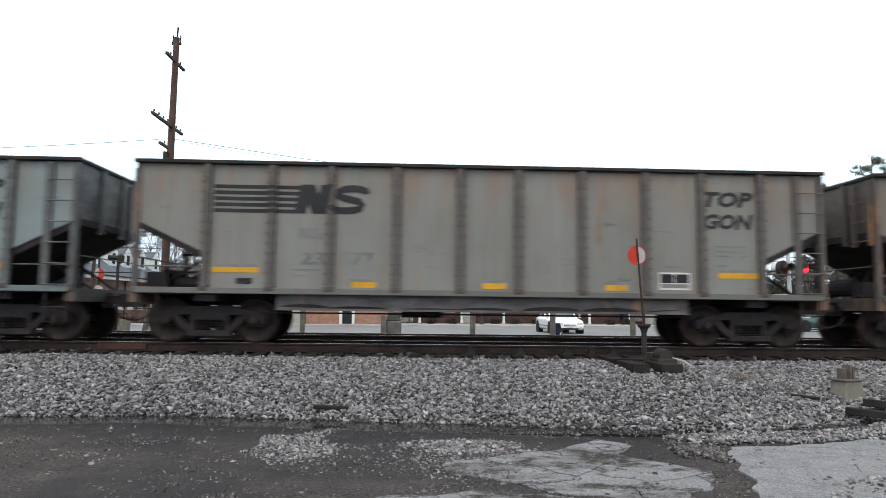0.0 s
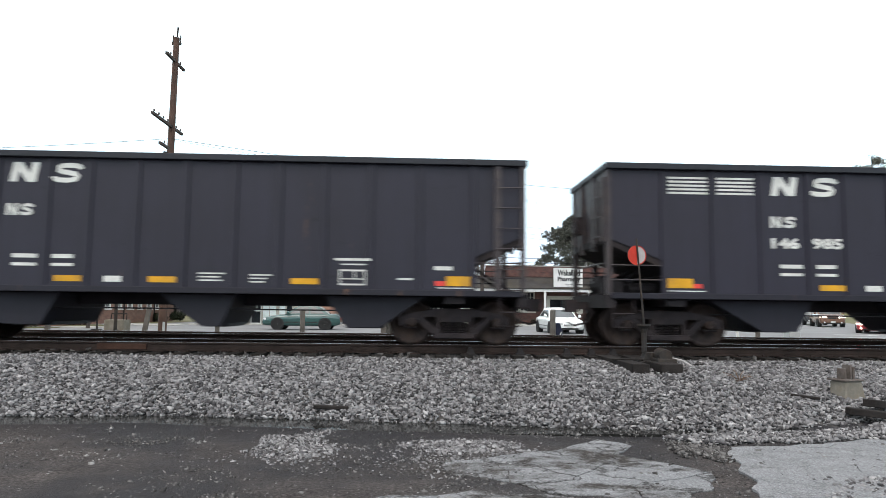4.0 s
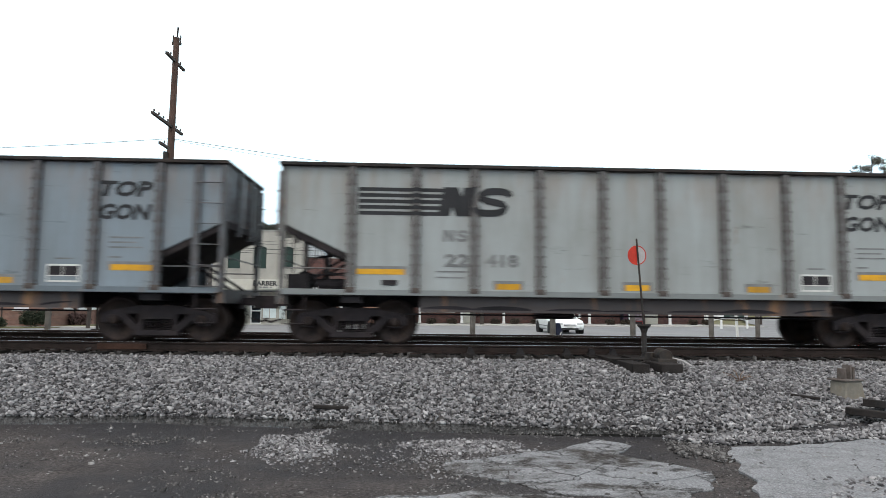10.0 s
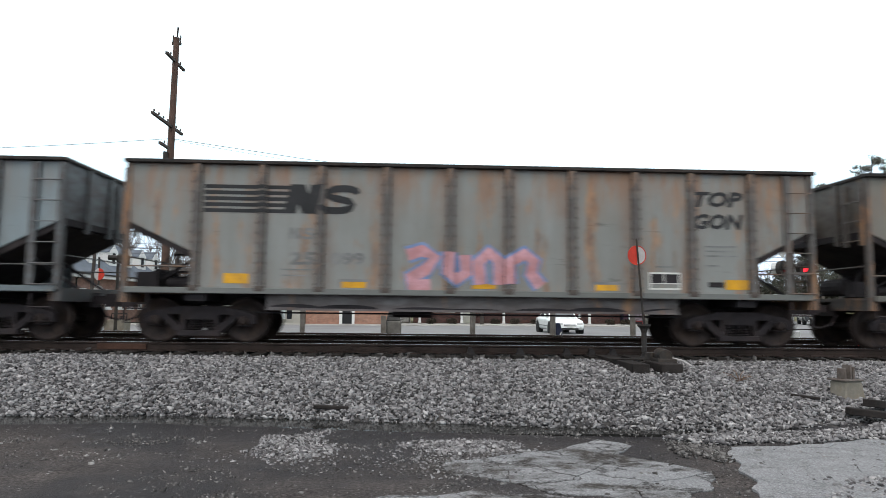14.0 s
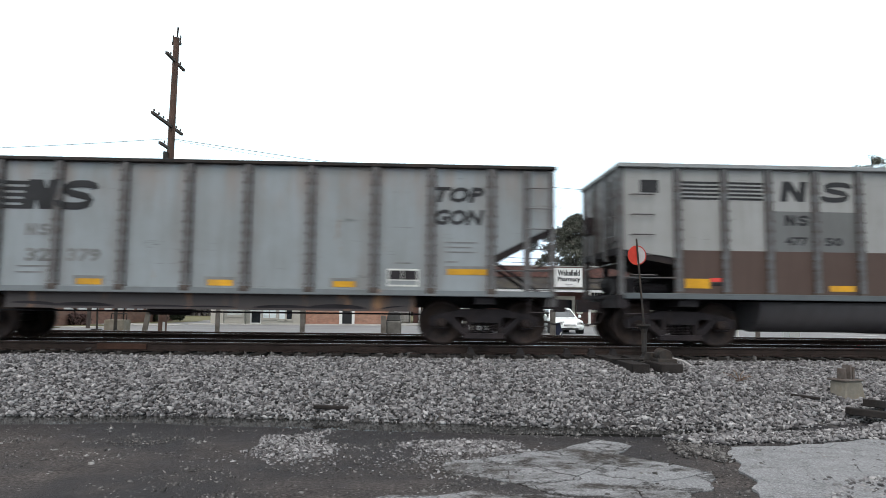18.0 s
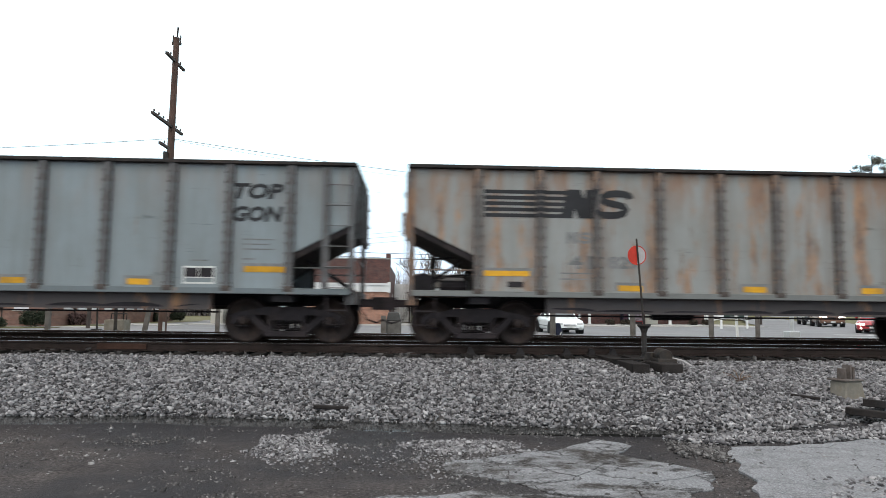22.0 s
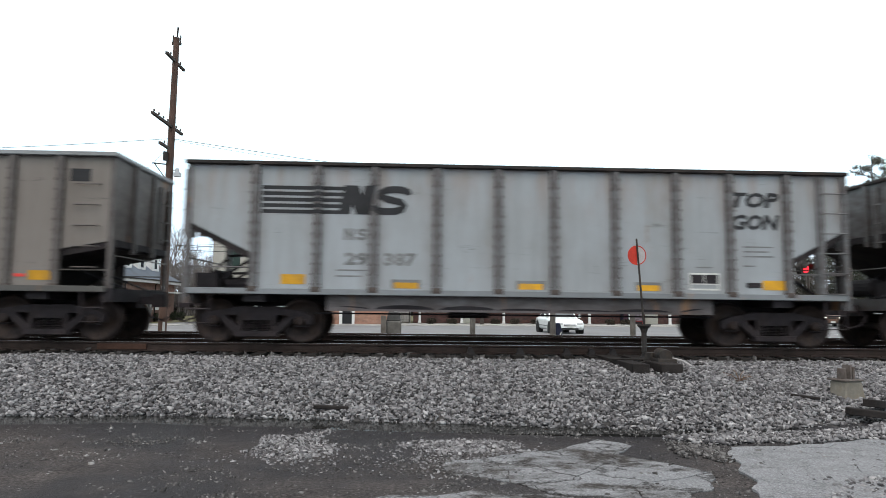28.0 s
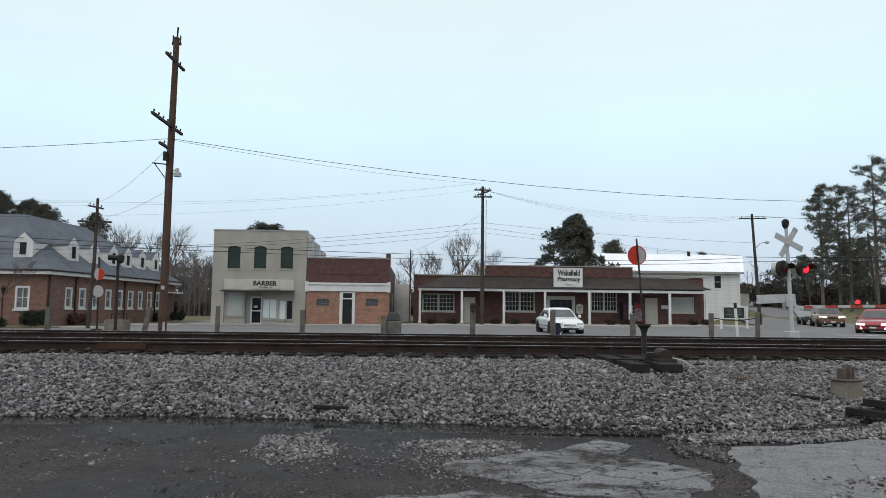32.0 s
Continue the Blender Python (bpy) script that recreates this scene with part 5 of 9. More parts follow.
WATER, nt, bs = shader("puddle_water")
bs.inputs["Base Color"].default_value = (0.018, 0.018, 0.017, 1)
bs.inputs["Roughness"].default_value = 0.08
bs.inputs["IOR"].default_value = 1.2
pn = noise_node(nt, 9, 3)
bump(nt, bs, pn.outputs[0], 0.05, 0.01)
bm = fresh()
prev = None
for k in range(0, 71):
    x = -12 + 0.25 * k
    yf = 9.3 + ballast_foot(x)
    w = 0.72 if x < 0.5 else max(0.05, 0.72 - 0.14 * (x - 0.5))
    row = [bm.verts.new((x, y, z)) for y, z in ((yf - w, -0.812), (yf + 0.12, -0.812), (yf + 0.12, -0.90), (yf - w, -0.90))]
    if prev:
        for i in range(4):
            bm.faces.new((prev[i], row[i], row[(i + 1) % 4], prev[(i + 1) % 4]))
    else:
        bm.faces.new(row)
    prev = row
bm.faces.new(prev[::-1])
bmesh.ops.recalc_face_normals(bm, faces=bm.faces)
solid("water", bm, WATER, "shallow puddle along the foot of the ballast", "puddle", kind="structure")


def patch(cx, cy, rx, ry, seed, sharp=0.25, sunk=0.0):
    """Places inside an uneven oval, thinner towards its rim."""
    def place(rng, n):
        out = []
        while len(out) < n:
            x, y = rng.uniform(-1.5, 1.5), rng.uniform(-1.5, 1.5)
            r = math.hypot(x, y) + 0.7 * noise.noise((x * 1.6, y * 1.6, seed)) + 0.25 * noise.noise((x * 5, y * 5, seed))
            if rng.random() < (1.0 - r) / sharp:
                out.append((cx + rx * x, cy + ry * y, -0.797 - sunk + 0.012 * rng.random()))
        return np.array(out)
    return place


def strip(rng, n):
    """A long heap of stone between the apron and the bank."""
    x = 3.05 + 7.5 * rng.random(n)
    lo = np.interp(x, [2.9, 3.3, 3.7, 5, 6, 11], [8.2, 8.0, 7.82, 8.02, 8.2, 9.2]) + 0.07 * np.sin(5 * x)
    hi = np.interp(x, [2.9, 3.7, 4.5, 5.3, 6.65, 11], [8.1, 8.42, 8.5, 8.62, 9.2, 9.9])
    y = lo + (hi - lo) * rng.random(n)
    return np.stack([x, y, -0.80 + 0.035 * rng.random(n)], -1)


def lot(rng, n):
    out = []
    while len(out) < n:
        x, y = rng.uniform(-8, 10), rng.uniform(4.4, 8.8)
        k = noise.noise((x * 0.8, y * 1.1, 3)) + 0.6 * noise.noise((x * 2.7, y * 2.7, 8))
        if rng.random() < 0.12 + 1.6 * max(0.0, k):
            out.append((x, y, -0.80))
    return np.array(out)


stones("loose_gravel", 1900, patch(-1.36, 7.72, 0.50, 0.95, 2.0, 0.7, 0.007), (0.008, 0.021), STONE, "patch of loose crushed stone on dirt", 6, 0.6)
stones("loose_gravel", 2300, patch(0.62, 7.68, 0.70, 0.46, 5.0, 0.6, 0.006), (0.009, 0.027), STONE, "loose crushed stone beside broken concrete", 7, 0.5)
stones("loose_gravel", 1300, patch(0.1, 7.2, 1.9, 0.9, 9.0, 1.0, 0.008), (0.006, 0.016), STONE, "sparse crushed stone strewn over dirt", 14, 0.5)
stones("loose_gravel", 6500, strip, (0.010, 0.032), STONE, "loose crushed stone along the apron", 8, 0.5)
stones("loose_gravel", 420, patch(3.2, 7.45, 0.32, 0.5, 4.0, 0.8), (0.007, 0.022), DUSKSTONE, "dark loose stone at the apron edge", 9)
stones("loose_gravel", 500, patch(4.3, 5.9, 0.7, 0.6, 6.0, 0.9), (0.008, 0.024), STONE, "stray crushed stone on the apron", 15, 0.5)
stones("lot_gravel", 24000, lot, (0.004, 0.011), DUSKSTONE, "fine gravel pressed into the dirt lot", 10, 0.5)
stones("lot_pebbles", 1500, lot, (0.009, 0.026), DUSKSTONE, "scattered grey pebbles on the dirt lot", 12, 0.45)

OLDWOOD = plain("weathered_wood", (0.12, 0.11, 0.102), 0.9, 0, 0.3, 3, 30, 0.6, (0.07, 0.06, 0.05), 0.5)
TARWOOD = plain("dark_scrap_wood", (0.019, 0.016, 0.015), 0.9, 0, 0.4, 3, 30, 0.6)
for x, y, z, l, w, h, a, tilt in ((-1.2, 9.78, -0.70, 0.5, 0.10, 0.05, 8, 3), (-0.25, 10.55, -0.56, 0.25, 0.10, 0.07, -10, 5), (1.35, 11.6, -0.42, 0.24, 0.10, 0.07, 15, 4), (-2.35, 11.7, -0.40, 0.28, 0.05, 0.04, 20, 8), (7.05, 9.95, -0.66, 0.6, 0.18, 0.11, 25, 6), (6.62, 9.62, -0.74, 0.55, 0.16, 0.1, -12, 5), (6.05, 10.3, -0.56, 0.5, 0.05, 0.04, -35, 4), (5.4, 12.5, -0.27, 0.20, 0.08, 0.05, 5, 2), (8.3, 10.6, -0.6, 0.7, 0.12, 0.09, 140, 5)):
    bm = fresh()
    box(bm, -l / 2, l / 2, -w / 2, w / 2, 0, h)
    solid("scrap_board", bm, TARWOOD, "dark splintered scrap of wood on the ballast", "debris", "scrap on the ballast", at=pose(x, y, z, 0, tilt, a), bevel=0.01)

# ---- switch stand by the near track ----
IRON = plain("black_iron", (0.03, 0.028, 0.027), 0.65, 0.3, 0.4, 5, 60, 0.3, (0.09, 0.06, 0.04), 0.5)
TARGETRED = plain("red_target_paint", (0.42, 0.035, 0.02), 0.5, 0, 0.15, 6, 40, 0.1)
TARGETWHITE = plain("dull_target_back", (0.36, 0.34, 0.335), 0.6, 0, 0.12, 6, 40, 0.1)


def disc_half(bm, cx, cz, rx, rz, y, side):
    pts = [(cx + side * rx * math.sin(math.pi * k / 16), cz + rz * math.cos(math.pi * k / 16)) for k in range(17)]
    prism(bm, pts if side > 0 else pts[::-1], y - 0.008, y + 0.008)


st = thing("switch_stand", "black iron switch stand with a red and white disc", "switch stand", pose(4.46, 12.75, -0.28))
for x0, x1, y0, y1, rz_ in ((-0.67, -0.37, -1.2, 1.3, 0), (-0.16, 0.22, -1.2, 1.3, 0)):
    bm = fresh()
    box(bm, x0, x1, y0, y1, -0.16, 0.115)
    part("head_block", bm, TARWOOD, st, "long dark creosoted timber block", bevel=0.008, at=pose(0, 0, 0, 0, 0, rz_))
bm = fresh()
box(bm, -0.75, 0.30, -0.25, -0.08, 0.112, 0.14)
part("plank", bm, TARWOOD, st, bevel=0.015)
bm = fresh()
box(bm, -0.20, 0.20, -0.35, 0.05, 0.06, 0.10)
prism(bm, [(-0.16, 0.10), (0.16, 0.10), (0.10, 0.26), (-0.10, 0.26)], -0.28, -0.02)
part("base", bm, IRON, st, bevel=0.01)
bm = fresh()
lathe(bm, [(0.05, 0.24), (0.05, 0.62), (0.075, 0.70), (0.13, 0.76), (0.13, 0.79), (0.03, 0.79)], "z", (-0.10, -0.15, 0), 12)
part("column", bm, IRON, st)
bm = fresh()
rod(bm, (-0.10, -0.15, 0.78), (-0.22, -0.15, 2.43), 0.022, 0.018)
part("mast", bm, IRON, st)
for side, mt in ((-1, TARGETRED), (1, TARGETWHITE)):
    bm = fresh()
    disc_half(bm, -0.205, 2.11, 0.18, 0.19, -0.12, side)
    part("target", bm, mt, st, "red painted half disc" if side < 0 else "dull white half disc")
bm = fresh()
for k in range(14):
    a0, a1 = math.pi * (k / 14 - 0.5), math.pi * ((k + 1) / 14 - 0.5)
    prism(bm, [(-0.205 + r * math.cos(a) * 0.18, 2.11 + r * math.sin(a) * 0.19) for r, a in ((0.90, a0), (1.0, a0), (1.0, a1), (0.90, a1))], -0.132, -0.128)
part("target_rim", bm, TARGETRED, st, "thin red painted rim")
bm = fresh()
rod(bm, (0.14, -0.62, 0.21), (0.14, -0.30, 0.23), 0.13, 0.13, 14)
box(bm, -0.02, 0.34, -0.64, -0.16, 0.085, 0.17)
part("motor_box", bm, IRON, st, bevel=0.01)
bm = fresh()
path_rod(bm, [(0.36, -0.3, 0.16), (0.55, -0.32, 0.12), (0.72, -0.36, 0.02)], 0.022)
part("throw_lever", bm, TARGETWHITE, st, "pale worn hand lever")
bm = fresh()
path_rod(bm, [(-0.1, 0.0, 0.08), (-0.12, 1.5, 0.10)], 0.025)
part("throw_rod", bm, IRON, st)
BRACE = plain("dark_worn_iron", (0.026, 0.023, 0.023), 0.7, 0.2, 0.4, 6, 60, 0.3)
for k, x in enumerate((1.18, 2.23, 3.22, 3.75, 4.21)):
    bm = fresh()
    prism(bm, [(-0.13, -0.20), (0.11, -0.20), (0.07, -0.15), (0.02, -0.05), (-0.05, -0.05), (-0.08, -0.15)], -0.20, -0.072)
    solid("rail_brace", bm, BRACE, "small rusty iron brace against the rail", "rail brace", "braces along the rail", at=pose(x, TRACK - 0.754, 0))
bm = fresh()
box(bm, -0.35, 0.35, -0.055, -0.02, -0.15, -0.05)
for k in range(4):
    rod(bm, (-0.27 + 0.18 * k, -0.055, -0.10), (-0.27 + 0.18 * k, -0.085, -0.10), 0.018, seg=6)
solid("joint_bar", bm, RAIL, "rusty bolted joint bar on the rail", "joint bar", at=pose(-1.7, TRACK - 0.754, 0))
bm = fresh()
box(bm, -0.5, 0.5, -0.055, -0.02, -0.155, -0.04)
solid("joint_bar", bm, plain("orange_rust", (0.052, 0.027, 0.019), 0.9, 0, 0.4, 4, 40, 0.4), "bright orange rusty joint bar on the rail", "joint bar", at=pose(-6.1, TRACK - 0.754, 0))

# ---- concrete stub with an old hinge on the bank ----
CONC = plain("stained_concrete", (0.175, 0.16, 0.135), 0.85, 0, 0.2, 4, 40, 0.4, (0.14, 0.10, 0.06), 0.5)
sb = thing("concrete_footing", "stained concrete footing with a rusty iron bracket", "footing", pose(6.97, 10.6, -0.69, 0, 0, 14))
bm = fresh()
prism(bm, [(-0.26, -0.3), (0.30, -0.3), (0.15, 0.37), (-0.17, 0.37)], -0.16, 0.16)
part("block", bm, CONC, sb, bevel=0.02)
bm = fresh()
for x in (-0.11, 0.0, 0.06):
    box(bm, x, x + 0.035, -0.08, 0.08, 0.39, 0.62 - 0.5 * abs(x))
box(bm, -0.22, 0.17, -0.18, 0.18, 0.37, 0.395)
part("bracket", bm, plain("grey_rusty_bracket", (0.10, 0.088, 0.08), 0.85, 0, 0.4, 6, 50, 0.4, (0.07, 0.04, 0.03), 0.6), sb, bevel=0.006)
WEED = plain("dead_weed", (0.13, 0.085, 0.06), 0.95, 0, 0.3, 4, 30, 0.0)
for x, y, seed in ((5.45, 11.1, 1), (7.7, 10.0, 2)):
    rw = random.Random(seed)
    bm = fresh()
    for k in range(14):
        a, l = rw.uniform(0, 6.28), rw.uniform(0.12, 0.3)
        path_rod(bm, [(0, 0, 0), (0.4 * l * math.cos(a), 0.4 * l * math.sin(a), 0.6 * l), (l * math.cos(a), l * math.sin(a), 0.75 * l)], 0.006, 4)
    solid("dead_weed", bm, WEED, "dry brown weed in the ballast", "weed", "weeds on the bank", at=pose(x, y, gz(x, y - foot_shift(x, y)) - 0.01))

# ---- streets ----
bm = fresh()
sx = [-300, -120, -60, -40, -30, -20, -10, 0, 10, 20, 30, 40, 60, 120, 300]
rows = []
for y in (27.0, 30, 33, 38, 46, 49.2):
    rows.append([bm.verts.new((x, y, gz(x, y) + 0.035)) for x in sx])
for a, b in zip(rows, rows[1:]):
    for k in range(len(sx) - 1):
        bm.faces.new((a[k], a[k + 1], b[k + 1], b[k]))
solid("road", bm, STREET, "wide pale grey asphalt main street", "road", kind="structure")
bm = fresh()
prev = None
for y in (23.4, 26, 30, 38, 46, 54, 64, 80, 110, 160, 300):
    x = 35 + 0.42 * (y - 59)
    row = [bm.verts.new((x + q, y, gz(x + q, y) + 0.05)) for q in (-4.6, 0, 4.6)]
    if prev:
        for k in range(2):
            bm.faces.new((prev[k], prev[k + 1], row[k + 1], row[k]))
    prev = row
solid("road", bm, STREET, "side street running over the crossing and uphill", "road", kind="structure")
bm = fresh()
prev = None
for y in (49.25, 56, 64, 76, 92):
    row = [bm.verts.new((x, y, gz(x, y) + 0.06)) for x in (-20.2, -18, -15.9)]
    if prev:
        for k in range(2):
            bm.faces.new((prev[k], prev[k + 1], row[k + 1], row[k]))
    prev = row
solid("road", bm, STREET, "grey asphalt lane beside the barber shop", "road", kind="structure")
LINE = plain("worn_road_paint", (0.55, 0.55, 0.53), 0.8, 0, 0.2, 3, 40, 0.1, (0.25, 0.25, 0.25), 0.6)
bm = fresh()
for yy in (30.5, 33.6):
    box(bm, 20.5 + 0.42 * (yy - 30) - 0.2, 22.4 + 0.42 * (yy - 30), yy, yy + 0.5, gz(21, yy) + 0.05, gz(21, yy) + 0.06)
solid("trim_road_line", bm, LINE, "worn white stop lines", "road marking", kind="structure")
bm = fresh()
for x0, x1, y0, y1 in ((-60, -16.5, 46.5, 49.5), (-45, -18, 40.7, 41.75), (-16.5, 26.5, 49.2, 51.0), (-1.6, 26.5, 51.0, 56)):
    n = 8
    for k in range(n):
        a, b = x0 + (x1 - x0) * k / n, x0 + (x1 - x0) * (k + 1) / n - 0.02
        z = gz((a + b) / 2, 50)
        box(bm, a, b, y0, y1, z - 0.2, z + 0.10)
solid("pavement", bm, SIDEWALK, "pale concrete sidewalk before the shops", "pavement", kind="structure")


# ---- buildings across the street ----
BRICK = brickwork("red_brick", (0.122, 0.046, 0.036), (0.070, 0.031, 0.027), (0.082, 0.060, 0.053))
BRICKTAN = brickwork("orange_brick", (0.32, 0.155, 0.105), (0.25, 0.12, 0.08), (0.26, 0.19, 0.15))
BRICKBANK = brickwork("brown_brick", (0.205, 0.103, 0.074), (0.155, 0.078, 0.058), (0.19, 0.135, 0.11))
STUCCO = plain("grey_painted_stucco", (0.34, 0.325, 0.29), 0.9, 0, 0.08, 0.7, 40, 0.3, (0.22, 0.20, 0.17), 0.4)
LIMEWASH = plain("flaking_whitewash", (0.56, 0.56, 0.55), 0.95, 0, 0.2, 1.2, 20, 0.4, (0.20, 0.17, 0.15), 0.8)
WHITEPAINT = plain("white_paint", (0.60, 0.60, 0.59), 0.6, 0, 0.06, 1.5, 50, 0.1, (0.4, 0.38, 0.35), 0.3)
CREAM = plain("cream_paint", (0.50, 0.48, 0.42), 0.6, 0, 0.08, 1.5, 50, 0.1, (0.3, 0.28, 0.24), 0.3)
GREENDARK = plain("dark_green_board", (0.022, 0.04, 0.034), 0.5, 0, 0.2, 1.0, 30, 0.1)
SHINGLE = plain("brown_shingle", (0.040, 0.037, 0.036), 0.95, 0, 0.25, 1.2, 18, 0.6, (0.075, 0.06, 0.03), 0.4)
SLATE = plain("blue_grey_shingle", (0.112, 0.130, 0.155), 0.9, 0, 0.2, 1.0, 16, 0.5, (0.075, 0.08, 0.09), 0.6)
TINROOF = plain("bright_tin_roof", (0.86, 0.90, 0.93), 0.4, 0.0, 0.06, 0.5, 20, 0.1)
COPING = plain("grey_coping", (0.30, 0.29, 0.27), 0.9, 0, 0.15, 1, 30, 0.2)
# bank panes: mid grey with darker patches
BANKPANE = plain("grey_window_pane", (0.15, 0.155, 0.155), 0.25, 0, 0.35, 1.5, 8, 0.0, (0.05, 0.055, 0.055), 0.6, 0.4)
PANE = glass("dark_window_pane", (0.010, 0.012, 0.014))
PANE.node_tree.nodes["Principled BSDF"].inputs["Specular IOR Level"].default_value = 0.15
BLIND = plain("pale_window_blind", (0.40, 0.42, 0.40), 0.5, 0, 0.08, 2.0, 20, 0.1)
PAPERED = plain("papered_window", (0.60, 0.66, 0.66), 0.4, 0, 0.06, 2.0, 20, 0.1)
BLACKDOOR = plain("black_door", (0.02, 0.02, 0.022), 0.3, 0, 0.2, 3, 30, 0.1)


def wall_with_holes(bm, x0, x1, z0, z1, y0, y1, holes):
    """A wall from y0 to y1 with rectangular openings (x0, x1, z0, z1)."""
    cx = sorted({x0, x1, *[h[0] for h in holes], *[h[1] for h in holes]})
    cz = sorted({z0, z1, *[h[2] for h in holes], *[h[3] for h in holes]})
    for a, b in zip(cx, cx[1:]):
        run = None
        for c, d in zip(cz, cz[1:]):
            mx, mz = (a + b) / 2, (c + d) / 2
            if any(h[0] < mx < h[1] and h[2] < mz < h[3] for h in holes):
                if run:
                    box(bm, a, b, y0, y1, *run)
                run = None
            else:
                run = (run[0], d) if run else (c, d)
        if run:
            box(bm, a, b, y0, y1, *run)
    return bm


def window(parent, x0, x1, z0, z1, y, cols=1, rows_=2, frame_m=None, pane_m=None, fw=0.07, name="window", depth=0.1, sill=True):
    """A framed window in a wall that faces -y; panes are parts of their own."""
    frame_m, pane_m = frame_m or WHITEPAINT, pane_m or PANE
    bm = fresh()
    wall_with_holes(bm, x0, x1, z0, z1, y - 0.03, y + depth, [(x0 + fw, x1 - fw, z0 + fw, z1 - fw)])
    w = part(name, bm, frame_m, parent)
    nx_, nz_ = cols, rows_
    ux, uz = (x1 - x0 - 2 * fw) / nx_, (z1 - z0 - 2 * fw) / nz_
    bm = fresh()
    for k in range(1, nx_):
        box(bm, x0 + fw + ux * k - 0.02, x0 + fw + ux * k + 0.02, y + 0.0, y + 0.05, z0 + fw, z1 - fw)
    for k in range(1, nz_):
        box(bm, x0 + fw, x1 - fw, y + 0.003, y + 0.047, z0 + fw + uz * k - 0.02, z0 + fw + uz * k + 0.02)
    if bm.verts:
        part("muntin", bm, frame_m, w)
    else:
        bm.free()
    for i in range(nx_):
        for j in range(nz_):
            bm = fresh()
            box(bm, x0 + fw + ux * i, x0 + fw + ux * (i + 1), y + 0.055, y + 0.065, z0 + fw + uz * j, z0 + fw + uz * (j + 1))
            part("pane", bm, pane_m, w)
    if sill:
        bm = fresh()
        box(bm, x0 - 0.08, x1 + 0.08, y - 0.10, y + 0.02, z0 - 0.09, z0)
        part("sill", bm, frame_m, w)
    return w


# barber shop: two-storey grey front
bs_ = thing("barber_shop", "two-storey grey stuccoed shop with boarded green windows", "building", pose(-11.9, 51, -0.56))
up = [(-2.45, -1.50, 4.22, 5.95), (-0.47, 0.46, 4.24, 5.95), (1.54, 2.48, 4.26, 5.95)]
sh = [(-2.6, 2.62, 0.0, 2.55)]
bm = fresh()
wall_with_holes(bm, -3.55, 3.52, 0.0, 7.1, 0.0, 0.35, up + sh)
part("front_wall", bm, STUCCO, bs_)
bm = fresh()
box(bm, -3.55, -3.2, 0.35, 13.5, 0, 6.3)
box(bm, -3.2, 3.17, 13.2, 13.5, 0, 5.8)
part("side_wall", bm, STUCCO, bs_)
bm = fresh()
prism_x(bm, [(0.35, 0.0), (13.5, 0.0), (13.5, 6.0), (10.5, 6.0), (10.5, 6.35), (7.0, 6.35), (7.0, 6.7), (3.6, 6.7), (3.6, 7.1), (0.35, 7.1)], 3.17, 3.52)
part("side_wall", bm, LIMEWASH, bs_, "flaking whitewashed stepped side wall")
bm = fresh()
box(bm, -3.6, 3.57, -0.04, 0.4, 7.1, 7.2)
part("coping", bm, COPING, bs_)
bm = fresh()
box(bm, -3.2, 3.17, 0.35, 13.2, 5.3, 5.5)
part("roof", bm, SHINGLE, bs_)
for x0, x1, z0, z1 in up:
    bm = fresh()
    n = 8
    arch = [(x0, z0), (x1, z0), (x1, z1 - 0.12)] + [(x1 + (x0 - x1) * k / n, z1 - 0.12 + 0.12 * math.sin(math.pi * k / n)) for k in range(1, n)] + [(x0, z1 - 0.12)]
    prism(bm, arch, 0.10, 0.16)
    w = part("window", bm, GREENDARK, bs_, "dark green boarded arched window")
    bm = fresh()
    box(bm, x0 - 0.08, x1 + 0.08, -0.06, 0.1, z0 - 0.1, z0)
    part("sill", bm, STUCCO, w)
    bm = fresh()
    for k in range(n):
        a, b = k / n, (k + 1) / n
        prism(bm, [(x0 + (x1 - x0) * a, z1 - 0.12 + 0.12 * math.sin(math.pi * a)), (x0 + (x1 - x0) * b, z1 - 0.12 + 0.12 * math.sin(math.pi * b)), (x0 + (x1 - x0) * b, z1 + 0.004), (x0 + (x1 - x0) * a, z1 + 0.004)], 0.003, 0.35)
    part("lintel", bm, STUCCO, w)
bm = fresh()
box(bm, -2.62, 2.62, -0.08, 0.0, 2.62, 3.42)
fa = part("sign_fascia", bm, CREAM, bs_, "cream corrugated fascia")
fr = mesh_of(box(fresh(), 0, 0.04, -0.10, -0.08, 2.62, 3.42), "fascia_rib", CREAM)
for k in range(24):
    part("fascia_rib", fr, None, fa, at=pose(-2.6 + k * 0.218, 0, 0))
bm = fresh()
box(bm, -0.65, 1.55, -0.16, -0.10, 2.70, 3.38)
sg = part("sign_board", bm, CREAM, bs_)
part("lettering", letters("BARBER", -0.42, 1.38, 2.93, 3.30, -0.165, BLACKLET), None, sg)
for x0, x1 in ((0.05, 0.25), (0.32, 0.72), (0.85, 1.0)):
    bm = fresh()
    box(bm, x0, x1, -0.168, -0.16, 2.78, 2.86)
    part("sign_line", bm, GREYLET, sg)
bm = fresh()
prism_x(bm, [(-0.95, 2.44), (0.0, 2.56), (0.0, 2.63), (-0.95, 2.52)], -2.68, 2.66)
part("canopy", bm, BLACKDOOR, bs_, "thin dark canopy")
bm = fresh()
wall_with_holes(bm, -2.6, -1.1, 0, 2.55, 0.15, 0.25, [(-2.45, -1.22, 0.62, 2.45)])
part("shop_front", bm, STUCCO, bs_)
bm = fresh()
wall_with_holes(bm, 0.2, 2.62, 0, 2.55, 0.15, 0.25, [(0.25, 1.35, 0.45, 1.95), (1.48, 2.55, 0.38, 1.85)])
